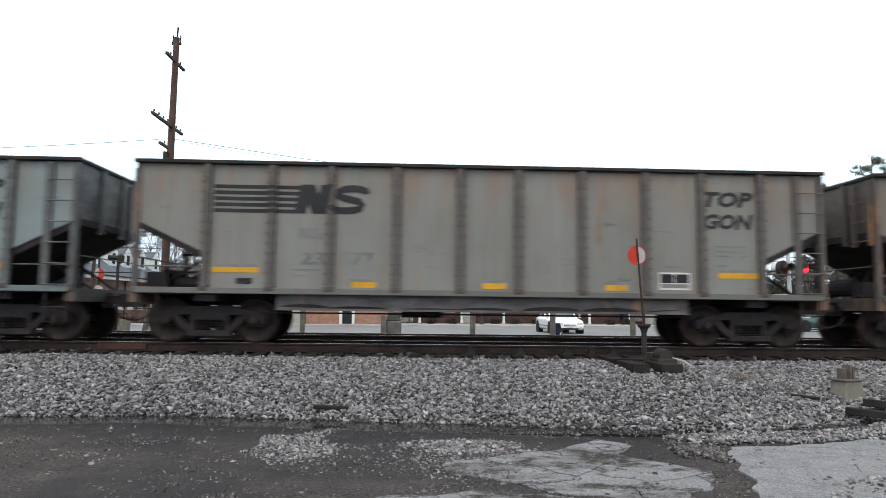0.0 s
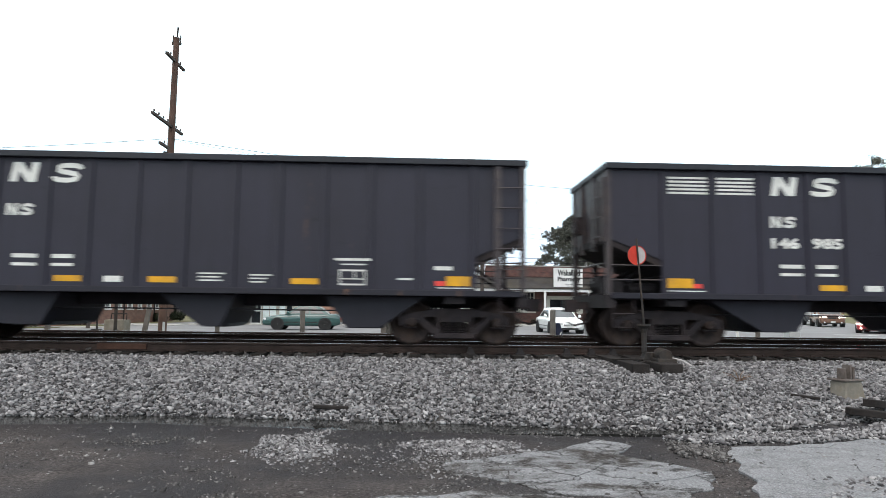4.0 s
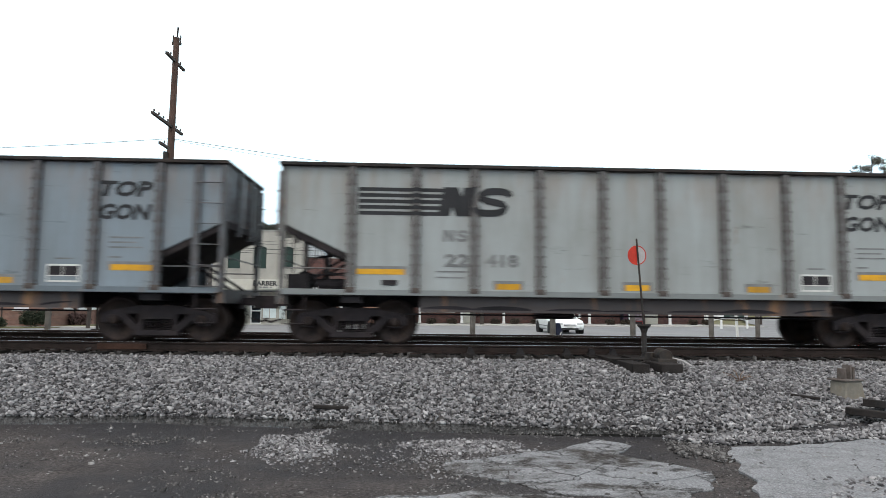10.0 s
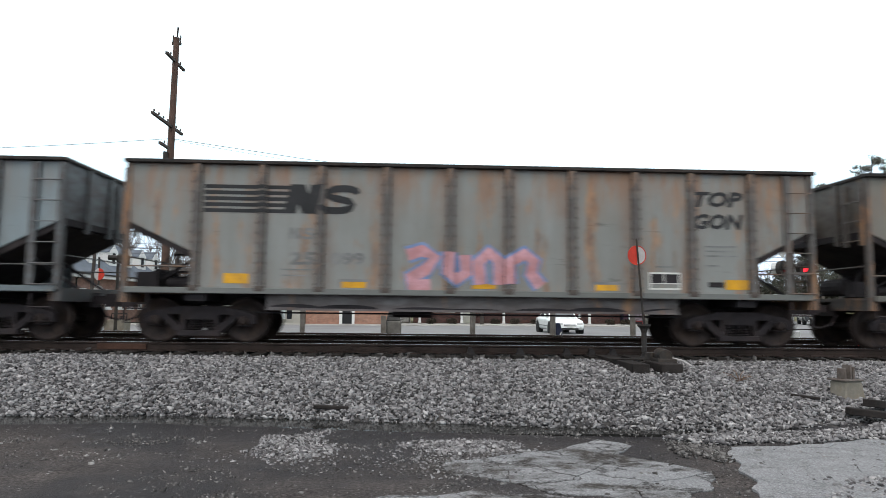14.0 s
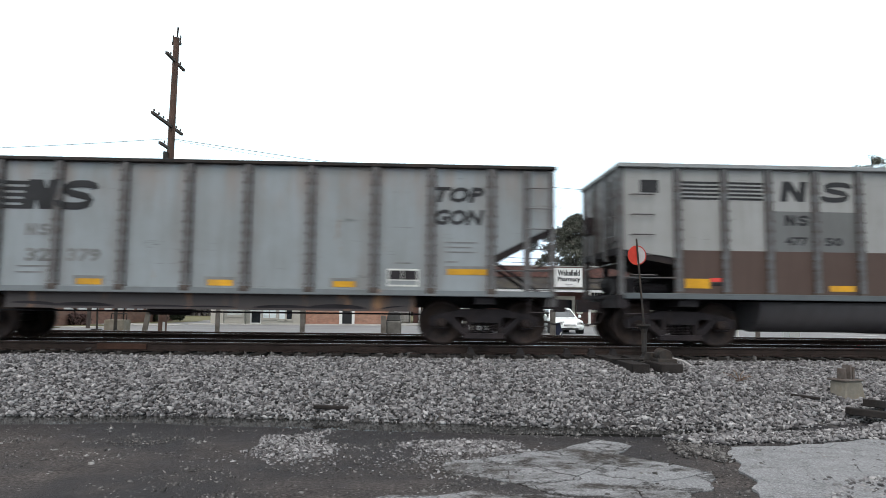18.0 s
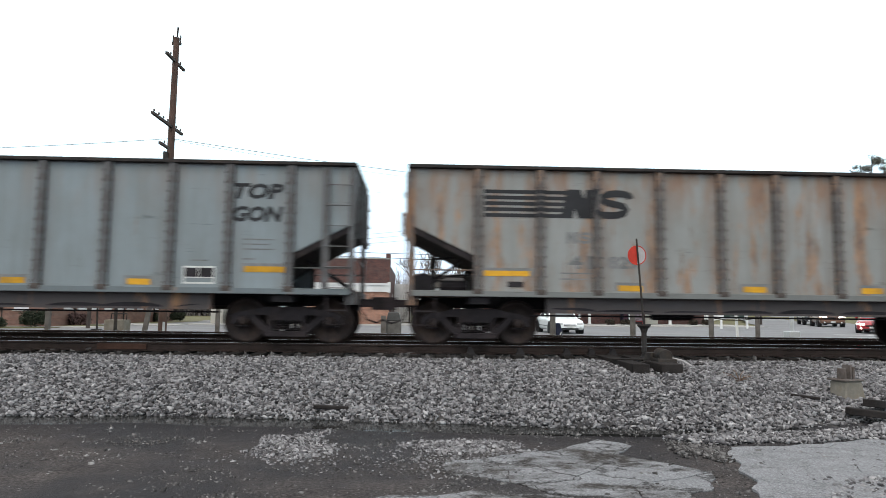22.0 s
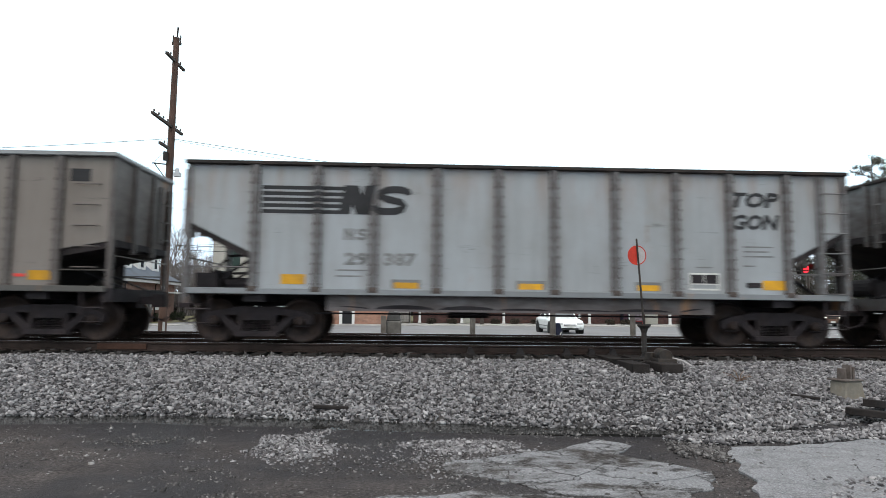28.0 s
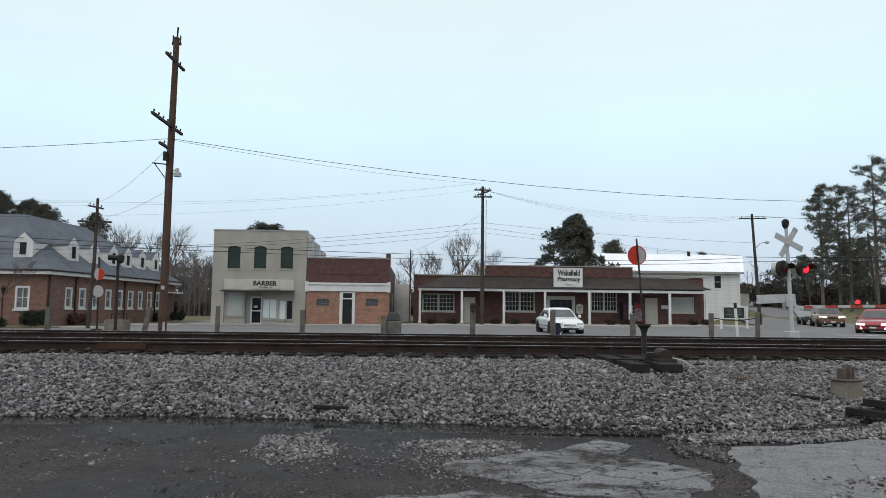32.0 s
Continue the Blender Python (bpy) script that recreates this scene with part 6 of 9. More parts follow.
part("shop_front", bm, STUCCO, bs_)
bm = fresh()
box(bm, -1.1, 0.2, 0.6, 0.7, 2.15, 2.55)
box(bm, -1.1, -0.75, 0.6, 0.7, 0.0, 2.15)
box(bm, -1.12, -1.08, 0.25, 0.65, 0, 2.55)
box(bm, 0.18, 0.22, 0.25, 0.65, 0, 2.55)
part("entry_wall", bm, STUCCO, bs_)
window(bs_, -2.45, -1.22, 0.62, 2.45, 0.17, 1, 1, STUCCO, BLIND, 0.05)
window(bs_, 0.25, 1.35, 0.45, 1.95, 0.17, 2, 1, STUCCO, PAPERED, 0.05)
window(bs_, 1.48, 2.05, 0.38, 1.85, 0.17, 1, 1, STUCCO, PAPERED, 0.05)
window(bs_, 2.05, 2.55, 0.38, 1.85, 0.17, 1, 1, STUCCO, PANE, 0.05)
bm = fresh()
wall_with_holes(bm, -0.75, 0.15, 0.0, 2.12, 0.6, 0.66, [(-0.63, 0.03, 0.12, 0.98), (-0.63, 0.03, 1.08, 2.0)])
dr = part("door", bm, WHITEPAINT, bs_, "white framed glass shop door")
bm = fresh()
box(bm, -0.63, 0.03, 0.62, 0.64, 0.12, 2.0)
part("pane", bm, PANE, dr)
bm = fresh()
box(bm, -0.5, -0.2, 0.59, 0.60, 1.25, 1.42)
part("notice", bm, BLIND, dr)
window(bs_, -0.65, 0.1, 2.16, 2.50, 0.55, 1, 1, COPING, PANE, 0.05, sill=False)

# brick office next door
bo = thing("brick_office", "single-storey red and orange brick office with white band", "building", pose(-5.2, 51, -0.53))
hol = [(-2.36, -1.42, 1.45, 1.95), (1.38, 2.32, 1.48, 1.98), (-0.60, 0.56, 0.0, 2.5)]
bm = fresh()
wall_with_holes(bm, -3.13, 3.16, 0.0, 2.55, 0.0, 0.3, hol)
bmesh.ops.remove_doubles(bm, verts=bm.verts, dist=0.001)
part("front_wall", bm, BRICKTAN, bo)
bm = fresh()
box(bm, -3.13, 3.16, 0.0, 0.3, 3.2, 5.05)
box(bm, -2.0, 2.0, -0.03, 0.0, 3.85, 4.35)
part("parapet", bm, BRICK, bo)
bm = fresh()
box(bm, -3.18, 3.2, -0.12, 0.3, 2.55, 3.05)
box(bm, -3.22, 3.24, -0.2, 0.3, 3.05, 3.2)
box(bm, -3.22, -3.0, -0.18, 0.3, 2.5, 3.3)
box(bm, 3.02, 3.24, -0.18, 0.3, 2.5, 3.3)
part("cornice", bm, WHITEPAINT, bo)
bm = fresh()
box(bm, -3.18, 3.2, -0.05, 0.35, 5.05, 5.14)
part("coping", bm, COPING, bo)
bm = fresh()
box(bm, 2.86, 3.16, 0.3, 14, 0, 4.6)
box(bm, -3.13, 2.86, 13.7, 14, 0, 4.3)
part("side_wall", bm, BRICK, bo)
bm = fresh()
box(bm, -3.13, 2.86, 0.3, 13.7, 4.3, 4.45)
part("roof", bm, SHINGLE, bo)
bm = fresh()
box(bm, 2.85, 3.2, 0.35, 0.8, 4.6, 5.5)
part("chimney", bm, BRICK, bo)
GLASSBLOCK = plain("glass_block", (0.10, 0.115, 0.12), 0.15, 0, 0.3, 3, 20, 0.2)
for x0, x1, z0, z1 in hol[:2]:
    bm = fresh()
    box(bm, x0, x1, 0.13, 0.2, z0, z1)
    gw = part("window", bm, COPING, bo, "dark glass block window")
    block = mesh_of(box(fresh(), 0.01, (x1 - x0) / 5 - 0.01, 0.08, 0.132, 0.01, (z1 - z0) / 3 - 0.01), "pane", GLASSBLOCK, bevel=0.006)
    for i in range(5):
        for j in range(3):
            part("pane", block, None, gw, at=pose(x0 + (x1 - x0) * i / 5, 0, z0 + (z1 - z0) * j / 3))
bm = fresh()
wall_with_holes(bm, -0.60, 0.56, 0.0, 2.5, -0.05, 0.25, [(-0.38, 0.36, 0.05, 1.95), (-0.36, 0.34, 2.05, 2.42)])
dr = part("door", bm, WHITEPAINT, bo, "black glass door in a white frame")
for z0, z1 in ((0.05, 1.95), (2.05, 2.42)):
    bm = fresh()
    box(bm, -0.38, 0.36, 0.08, 0.12, z0, z1)
    part("pane", bm, BLACKDOOR, dr)
bm = fresh()
box(bm, 0.26, 0.30, 0.02, 0.08, 0.95, 1.15)
part("handle", bm, COPING, dr)

# small white shed, pipe and fence in the gap
bm = fresh()
box(bm, -2.9, 0.4, 0.0, 4, 0, 3.6)
solid("white_shed", bm, WHITEPAINT, "plain white block shed in the alley", "shed", at=pose(-0.9, 63, -0.5))
bm = fresh()
rod(bm, (0, 0, 0), (0.02, 0, 6.1), 0.06, 0.05)
solid("vent_pipe", bm, IRON, "tall dark steel pipe in the alley", "pipe", at=pose(-0.5, 54.5, -0.5))
fe = thing("alley_fence", "chain-link fence across the alley", "fence", pose(-1.3, 53.5, -0.5))
for x in (-0.6, 0.3, 0.85):
    bm = fresh()
    rod(bm, (x, 0, 0), (x, 0, 2.4), 0.03)
    part("post", bm, COPING, fe)
bm = fresh()
for k in range(9):
    path_rod(bm, [(-0.6, 0, 0.1 + 0.28 * k), (0.85, 0, 0.1 + 0.28 * k)], 0.006, 4)
for k in range(12):
    path_rod(bm, [(-0.6 + 0.13 * k, 0, 0.1), (-0.6 + 0.13 * k, 0, 2.35)], 0.006, 4)
part("mesh", bm, COPING, fe)

# pharmacy: long low brick shop with a porch
ph_ = thing("pharmacy", "long low red brick shop with white-posted porch", "building", pose(12.0, 54, -0.46))
Yw = 2.0
wins = [(-11.45, -8.75, 1.03, 2.52), (-4.5, -1.95, 1.10, 2.78), (2.85, 5.10, 1.18, 2.86), (9.75, 11.75, 1.15, 2.46)]
drs = [(-8.0, -7.0, 0.0, 2.24), (-0.9, 1.5, 0.0, 2.44), (7.5, 8.6, 0.0, 2.38)]
bm = fresh()
wall_with_holes(bm, -12.2, 12.6, 0.0, 4.05, Yw, Yw + 0.3, wins + drs)
box(bm, -12.2, -11.9, Yw + 0.3, 18, 0, 4.0)
box(bm, 12.3, 12.6, Yw + 0.3, 18, 0, 4.2)
box(bm, -11.9, 12.3, 17.7, 18, 0, 4.0)
part("wall", bm, BRICK, ph_)
bm = fresh()
box(bm, -6.2, 6.45, Yw - 0.05, Yw + 0.35, 4.05, 4.92)
part("parapet", bm, BRICK, ph_)
bm = fresh()
box(bm, -6.25, 6.5, Yw - 0.1, Yw + 0.4, 4.92, 5.0)
box(bm, -12.25, -6.25, Yw - 0.1, Yw + 0.4, 4.05, 4.14)
box(bm, 6.5, 12.65, Yw - 0.1, Yw + 0.4, 4.12, 4.24)
part("coping", bm, COPING, ph_)
bm = fresh()
box(bm, -11.9, 12.3, Yw + 0.3, 17.7, 3.8, 3.95)
part("roof", bm, SHINGLE, ph_)
bm = fresh()
v = [bm.verts.new(p) for p in ((-11.9, -0.35, 2.98), (12.2, -0.35, 3.08), (10.4, Yw - 0.05, 4.02), (-9.6, Yw - 0.05, 3.98), (-11.9, Yw - 0.05, 2.98), (12.2, Yw - 0.05, 3.08), (-11.9, -0.35, 2.93), (12.2, -0.35, 3.03), (-11.9, Yw - 0.05, 2.93), (12.2, Yw - 0.05, 3.03))]
for f in ((0, 1, 2, 3), (0, 3, 4), (1, 5, 2), (6, 7, 1, 0), (6, 8, 9, 7)):
    bm.faces.new([v[i] for i in f])
part("porch_roof", bm, SHINGLE, ph_, "mossy brown shingled porch roof")
bm = fresh()
box(bm, -11.85, 12.1, -0.22, -0.1, 2.72, 2.93)
part("porch_beam", bm, WHITEPAINT, ph_)
bm = fresh()
box(bm, -0.09, 0.09, -0.09, 0.09, 0.1, 2.72)
box(bm, -0.12, 0.12, -0.12, 0.12, 0.1, 0.25)
pm_ = mesh_of(bm, "porch_post", WHITEPAINT)
for x in (0.33, 3.72, 7.13, 10.51, 14.14, 17.51, 20.8, 23.87):
    part("porch_post", pm_, None, ph_, at=pose(x - 12.0, -0.16, 0))
for k, (x0, x1, z0, z1) in enumerate(wins):
    if k < 3:
        w = window(ph_, x0, (x0 + x1) / 2, z0, z1, Yw + 0.05, 4, 4, CREAM, PANE, 0.09)
        window(ph_, (x0 + x1) / 2, x1, z0, z1, Yw + 0.05, 4, 4, CREAM, PANE, 0.09)
    else:
        window(ph_, x0, x1, z0, z1, Yw + 0.05, 2, 2, CREAM, BLIND, 0.1)
for k, (x0, x1, z0, z1) in enumerate(drs):
    bm = fresh()
    if k == 1:
        wall_with_holes(bm, x0, x1, 0.0, z1, Yw + 0.02, Yw + 0.2, [(x0 + 0.25, x1 - 0.25, 0.1, z1 - 0.3)])
        d = part("door", bm, CREAM, ph_, "wide shop entrance in a cream surround")
        for q in range(2):
            a = x0 + 0.25 + (x1 - x0 - 0.5) * q / 2
            bm = fresh()
            box(bm, a + 0.02, a + (x1 - x0 - 0.5) / 2 - 0.02, Yw + 0.1, Yw + 0.13, 0.1, z1 - 0.3)
            part("pane", bm, PANE, d)
    else:
        box(bm, x0, x1, Yw + 0.03, Yw + 0.1, 0.0, z1)
        box(bm, x0 + 0.12, x1 - 0.12, Yw + 0.0, Yw + 0.03, 0.15, z1 - 0.1)
        d = part("door", bm, CREAM, ph_, "plain cream door")
        bm = fresh()
        rod(bm, (x1 - 0.22, Yw, 1.0), (x1 - 0.22, Yw - 0.06, 1.0), 0.03)
        part("handle", bm, IRON, d)
bm = fresh()
box(bm, -0.75, 1.62, -0.10, 0.05, 3.05, 4.70)
sg = part("sign_board", bm, WHITEPAINT, ph_, "white rooftop sign board")
part("lettering", letters("Wakefield", -0.45, 1.40, 4.05, 4.55, -0.105, BLACKLET), None, sg)
part("lettering", letters("Pharmacy", -0.45, 1.45, 3.48, 3.98, -0.105, BLACKLET), None, sg)
for z, a, b in ((3.34, 0.2, 0.8), (3.2, 0.3, 1.0)):
    bm = fresh()
    box(bm, a, b, -0.108, -0.10, z, z + 0.05)
    part("sign_line", bm, GREYLET, sg)
for x in (-0.5, 1.3):
    bm = fresh()
    rod(bm, (x, 0.0, 4.4), (x, Yw, 4.6), 0.03)
    part("sign_strut", bm, IRON, ph_)
for x0, x1, z0, z1, mt, lab in ((-6.75, -6.2, 1.55, 1.72, GREENDARK, "small green wall sign"), (1.58, 2.16, 0.95, 1.80, CREAM, "cream wall sign with an arched top"), (8.9, 9.5, 1.45, 1.75, WHITEPAINT, "small white wall sign")):
    bm = fresh()
    if mt is CREAM:
        cut, mid = 0.1, (x0 + x1) / 2
        rim = [(x0 + cut, z0), (x1 - cut, z0), (x1, z0 + cut), (x1, z1 - 1.6 * cut)]
        rim += [(mid + 0.2 * math.cos(math.pi * k / 8), z1 - cut + cut * math.sin(math.pi * k / 8)) for k in range(9)]
        prism(bm, rim + [(x0, z1 - 1.6 * cut), (x0, z0 + cut)], Yw - 0.04, Yw)
    else:
        box(bm, x0, x1, Yw - 0.04, Yw, z0, z1)
    sign_ = part("wall_sign", bm, mt, ph_, lab, bevel=0.015)
    if mt is CREAM:
        for za, zb, half_ in ((1.45, 1.52, 0.16), (1.22, 1.34, 0.06)):
            bm = fresh()
            box(bm, mid - half_, mid + half_, Yw - 0.046, Yw - 0.038, za, zb)
            part("sign_line", bm, GREYLET, sign_)
vm = thing("vending_machine", "dark blue drinks machine on the shop porch", "vending machine", pose(17.8, 55.2, -0.36))
bm = fresh()
box(bm, -0.48, 0.48, 0, 0.7, 0, 1.85)
part("cabinet", bm, plain("dark_blue_enamel", (0.011, 0.014, 0.028), 0.4, 0, 0.2, 3, 30, 0.1), vm, bevel=0.02)
for k in range(4):
    bm = fresh()
    box(bm, 0.0, 0.38, -0.02, 0.0, 0.5 + 0.3 * k, 0.7 + 0.3 * k)
    part("button_panel", bm, BLIND, vm)
bm = fresh()
box(bm, -0.42, -0.08, -0.03, 0.0, 0.4, 1.7)
part("front_panel", bm, plain("faded_dark_panel", (0.05, 0.02, 0.03), 0.4, 0, 0.3, 4, 30, 0.1), vm)

vr = thing("vending_machine", "red drinks machine with a pale printed front", "vending machine", pose(18.68, 55.3, -0.36))
bm = fresh()
box(bm, -0.36, 0.36, 0, 0.7, 0, 1.80)
part("cabinet", bm, plain("red_machine_enamel", (0.17, 0.022, 0.022), 0.4, 0, 0.2, 3, 30, 0.1), vr, bevel=0.02)
bm = fresh()
box(bm, -0.32, 0.32, -0.02, 0.0, 0.35, 1.35)
part("front_panel", bm, plain("faded_printed_panel", (0.16, 0.14, 0.16), 0.4, 0, 0.7, 6, 30, 0.1, (0.10, 0.03, 0.03), 0.7), vr)
bm = fresh()
box(bm, -0.30, 0.30, -0.025, 0.0, 0.08, 0.25)
part("delivery_slot", bm, DARK, vr)

# white clapboard house behind
ho = thing("white_house", "white clapboard house with a bright tin roof", "house", pose(31.3, 80, -0.4))
bm = fresh()
wall_with_holes(bm, -9.5, 8.4, 0, 6.15, 0, 0.25, [(5.15, 6.15, 4.05, 5.7)])
for x in (-9.5, 8.15):
    prism_x(bm, [(0.25, 0), (8, 0), (8, 6.15), (4.1, 8.4), (0.25, 6.15)], x, x + 0.25)
box(bm, -9.25, 8.15, 7.8, 8.0, 0, 6.1)
part("wall", bm, WHITEPAINT, ho)
bm = fresh()
prism_x(bm, [(-0.02, 0), (-0.045, 0.02), (0, 0.2)], -9.5, 8.4)
cl = mesh_of(bm, "clapboard", WHITEPAINT)
for k in range(30):
    z = 0.05 + 0.2 * k
    if 3.95 < z < 5.6:
        bm = fresh()
        prism_x(bm, [(-0.02, 0), (-0.045, 0.02), (0, 0.2)], -9.5, 5.1)
        part("clapboard", bm, WHITEPAINT, ho, at=pose(0, 0, z))
        bm = fresh()
        prism_x(bm, [(-0.02, 0), (-0.045, 0.02), (0, 0.2)], 6.2, 8.4)
        part("clapboard", bm, WHITEPAINT, ho, at=pose(0, 0, z))
    else:
        part("clapboard", cl, None, ho, at=pose(0, 0, z))
window(ho, 5.15, 6.15, 4.05, 5.7, 0.02, 1, 2, WHITEPAINT, PANE, 0.09)
bm = fresh()
v = [[bm.verts.new(p) for p in ((-9.8, -0.5, 5.95 + d), (8.7, -0.5, 5.95 + d), (10.9, 4.1, 8.42 + d), (-9.8, 4.1, 8.42 + d), (8.7, 8.6, 5.95 + d), (-9.8, 8.6, 5.95 + d))] for d in (0.0, 0.12)]
for q in ((0, 1, 2, 3), (3, 2, 4, 5)):
    bm.faces.new([v[0][i] for i in q[::-1]])
    bm.faces.new([v[1][i] for i in q])
for i, j in ((0, 1), (1, 2), (2, 4), (4, 5), (5, 3), (3, 0)):
    bm.faces.new((v[0][i], v[0][j], v[1][j], v[1][i]))
rf = part("roof", bm, TINROOF, ho)
sm = mesh_of(prism_x(fresh(), [(-0.5, 6.07), (4.1, 8.55), (4.1, 8.60), (-0.5, 6.12)], 0, 0.03), "roof_seam", TINROOF)
for k in range(38):
    part("roof_seam", sm, None, rf, at=pose(-9.7 + 0.49 * k, 0, 0))
bm = fresh()
box(bm, -9.8, 8.7, -0.55, -0.5, 5.85, 6.1)
part("gutter", bm, COPING, ho)
bm = fresh()
box(bm, 3.5, 3.8, 3.6, 3.9, 8.3, 8.9)
part("vent", bm, IRON, ho)

# brick bank with dormers
bk = thing("brick_bank", "brown brick building with slate roof and white dormers", "building", pose(-22.77, 42.0, -0.66, 0, 0, -4))
EAVE, SIDE = 3.55, 18.2
sidewin = [(a + 1, b + 1) for a, b in ((0.94, 1.72), (2.5, 3.3), (4.05, 4.8), (5.78, 6.6), (7.42, 8.22), (9.0, 9.86), (10.62, 11.36), (12.12, 12.98), (13.62, 14.4))]
bm = fresh()
wall_with_holes(bm, -30, 0.0, 0, EAVE, 0, 0.3, [(-4.15, -3.27, 1.1, 2.55), (-1.97, -1.05, 1.1, 2.55)])
part("front_wall", bm, BRICKBANK, bk)
bm = fresh()
wall_with_holes(bm, 0.31, SIDE, 0, EAVE, 0, 0.3, [(a, b, 1.18, 2.55) for a, b in sidewin])
part("side_wall", bm, BRICKBANK, bk, at=pose(0, 0, 0, 0, 0, 90))
bm = fresh()
box(bm, -10.3, -0.3, SIDE - 0.3, SIDE, 0, EAVE)
box(bm, -10.3, -10.0, 10.6, SIDE - 0.3, 0, EAVE)
box(bm, -30, -10.3, 10.3, 10.6, 0, EAVE)
part("back_wall", bm, BRICKBANK, bk)
for x0, x1 in ((-4.15, -3.27), (-1.97, -1.05)):
    window(bk, x0, x1, 1.1, 2.55, 0.02, 2, 2, WHITEPAINT, BANKPANE, 0.13)
for a, b in sidewin:
    w = window(bk, a, b, 1.18, 2.55, 0.02, 1, 2, WHITEPAINT, BANKPANE, 0.13)
    w.matrix_basis = pose(0, 0, 0, 0, 0, 90)
bm = fresh()
R0, R1, ZR = -5.3, 12.8, 7.75
v = [bm.verts.new(p) for p in ((0.4, -0.4, EAVE), (0.4, SIDE + 0.4, EAVE), (R0, R1, ZR), (R0, 5.3, ZR), (-30, -0.4, EAVE), (-30, 5.3, ZR), (-10.7, SIDE + 0.4, EAVE), (-10.7, 10.9, EAVE), (-30, 10.9, EAVE))]
for f in ((0, 1, 2, 3), (4, 0, 3, 5), (1, 6, 2), (6, 7, 3, 2), (7, 8, 5, 3)):
    bm.faces.new([v[i] for i in f])
part("roof", bm, SLATE, bk)
bm = fresh()
box(bm, -30, 0.42, -0.42, 0.0, EAVE - 0.28, EAVE - 0.01)
box(bm, 0.002, 0.42, 0.0, SIDE + 0.4, EAVE - 0.28, EAVE - 0.01)
part("cornice", bm, WHITEPAINT, bk)
bm = fresh()
box(bm, -30, 0.5, -0.5, -0.42, EAVE - 0.08, EAVE + 0.02)
box(bm, 0.42, 0.5, -0.42, SIDE + 0.4, EAVE - 0.08, EAVE + 0.02)
part("gutter", bm, IRON, bk)
for y in (0.15, 3.0, 9.4, 14.4):
    bm = fresh()
    path_rod(bm, [(0.44, y, EAVE - 0.05), (0.07, y, EAVE - 0.4), (0.07, y, 0.1)], 0.05)
    part("downpipe", bm, IRON, bk)


def dormer_bits():
    a, b, c = fresh(), fresh(), fresh()
    # faces +x; its wall runs back into the slope
    prism_x(a, [(-0.62, 0.0), (0.62, 0.0), (0.62, 1.05), (0.0, 1.62), (-0.62, 1.05)], -0.08, 0.0)
    for s in (-1, 1):
        v = [a.verts.new(p) for p in ((-0.08, s * 0.6, 0.0), (-0.08, s * 0.6, 1.05), (-1.65, s * 0.6, 1.05), (-0.08, s * 0.56, 0.0), (-0.08, s * 0.56, 1.05), (-1.65, s * 0.56, 1.05))]
        for f in ((0, 1, 2), (3, 5, 4), (0, 2, 5, 3), (1, 4, 5, 2)):
            a.faces.new([v[i] for i in f])
    for s in (-1, 1):
        v = [b.verts.new(p) for p in ((-0.02, s * 0.66, 1.02), (-0.02, 0, 1.63), (-2.4, 0, 1.63), (-1.6, s * 0.66, 1.02), (-0.02, s * 0.66, 1.055), (-0.02, 0, 1.665), (-2.4, 0, 1.665), (-1.6, s * 0.66, 1.055))]
        for f in ((0, 1, 2, 3), (4, 7, 6, 5), (0, 4, 5, 1), (0, 3, 7, 4), (3, 2, 6, 7)):
            b.faces.new([v[i] for i in f])
    box(c, 0.002, 0.02, -0.21, 0.21, 0.20, 0.98)
    return mesh_of(a, "dormer", WHITEPAINT), mesh_of(b, "dormer_roof", SLATE), mesh_of(c, "pane", PANE)


da, db, dc = dormer_bits()
for y in (3.8, 6.35, 9.0, 11.15, 13.5, 15.9):
    d = part("dormer", da, None, bk, "white clapboard dormer", at=pose(-0.72, y, EAVE + 0.80))
    part("dormer_roof", db, None, d)
    part("pane", dc, None, d)
for x in (-2.15, -6.2):
    d = part("dormer", da, None, bk, "white clapboard dormer", at=pose(x, 0.72, EAVE + 0.80, 0, 0, -90))
    part("dormer_roof", db, None, d)
    part("pane", dc, None, d)
bm = fresh()
box(bm, 0.0, 0.9, SIDE - 1.6, SIDE - 0.2, 2.5, 2.62)
part("porch_roof", bm, WHITEPAINT, bk)
bm = fresh()
prism_z(bm, [(-30, -3.0), (0.6, -3.0), (2.4, 0), (2.4, 20), (0.3, 20), (0.3, -0.3), (-30, -0.3)], -0.1, 0.10)
solid("grass_lawn", bm, GRASS, "winter lawn round the brick building", "lawn", kind="structure", at=pose(-22.77, 42.0, -0.66, 0, 0, -4))

# ---- poles, signals, posts ----
POLE = plain("brown_pole_wood", (0.085, 0.052, 0.041), 0.9, 0, 0.3, 2, 30, 0.5, (0.05, 0.035, 0.028), 0.6)
POLEGREY = plain("grey_pole_wood", (0.055, 0.045, 0.040), 0.9, 0, 0.3, 2, 30, 0.5)
INSUL = plain("insulator", (0.10, 0.09, 0.085), 0.3, 0, 0.2, 5, 30, 0.1)
ALU = plain("dull_aluminium", (0.46, 0.47, 0.48), 0.5, 0.3, 0.12, 2, 40, 0.1, (0.3, 0.3, 0.3), 0.4)


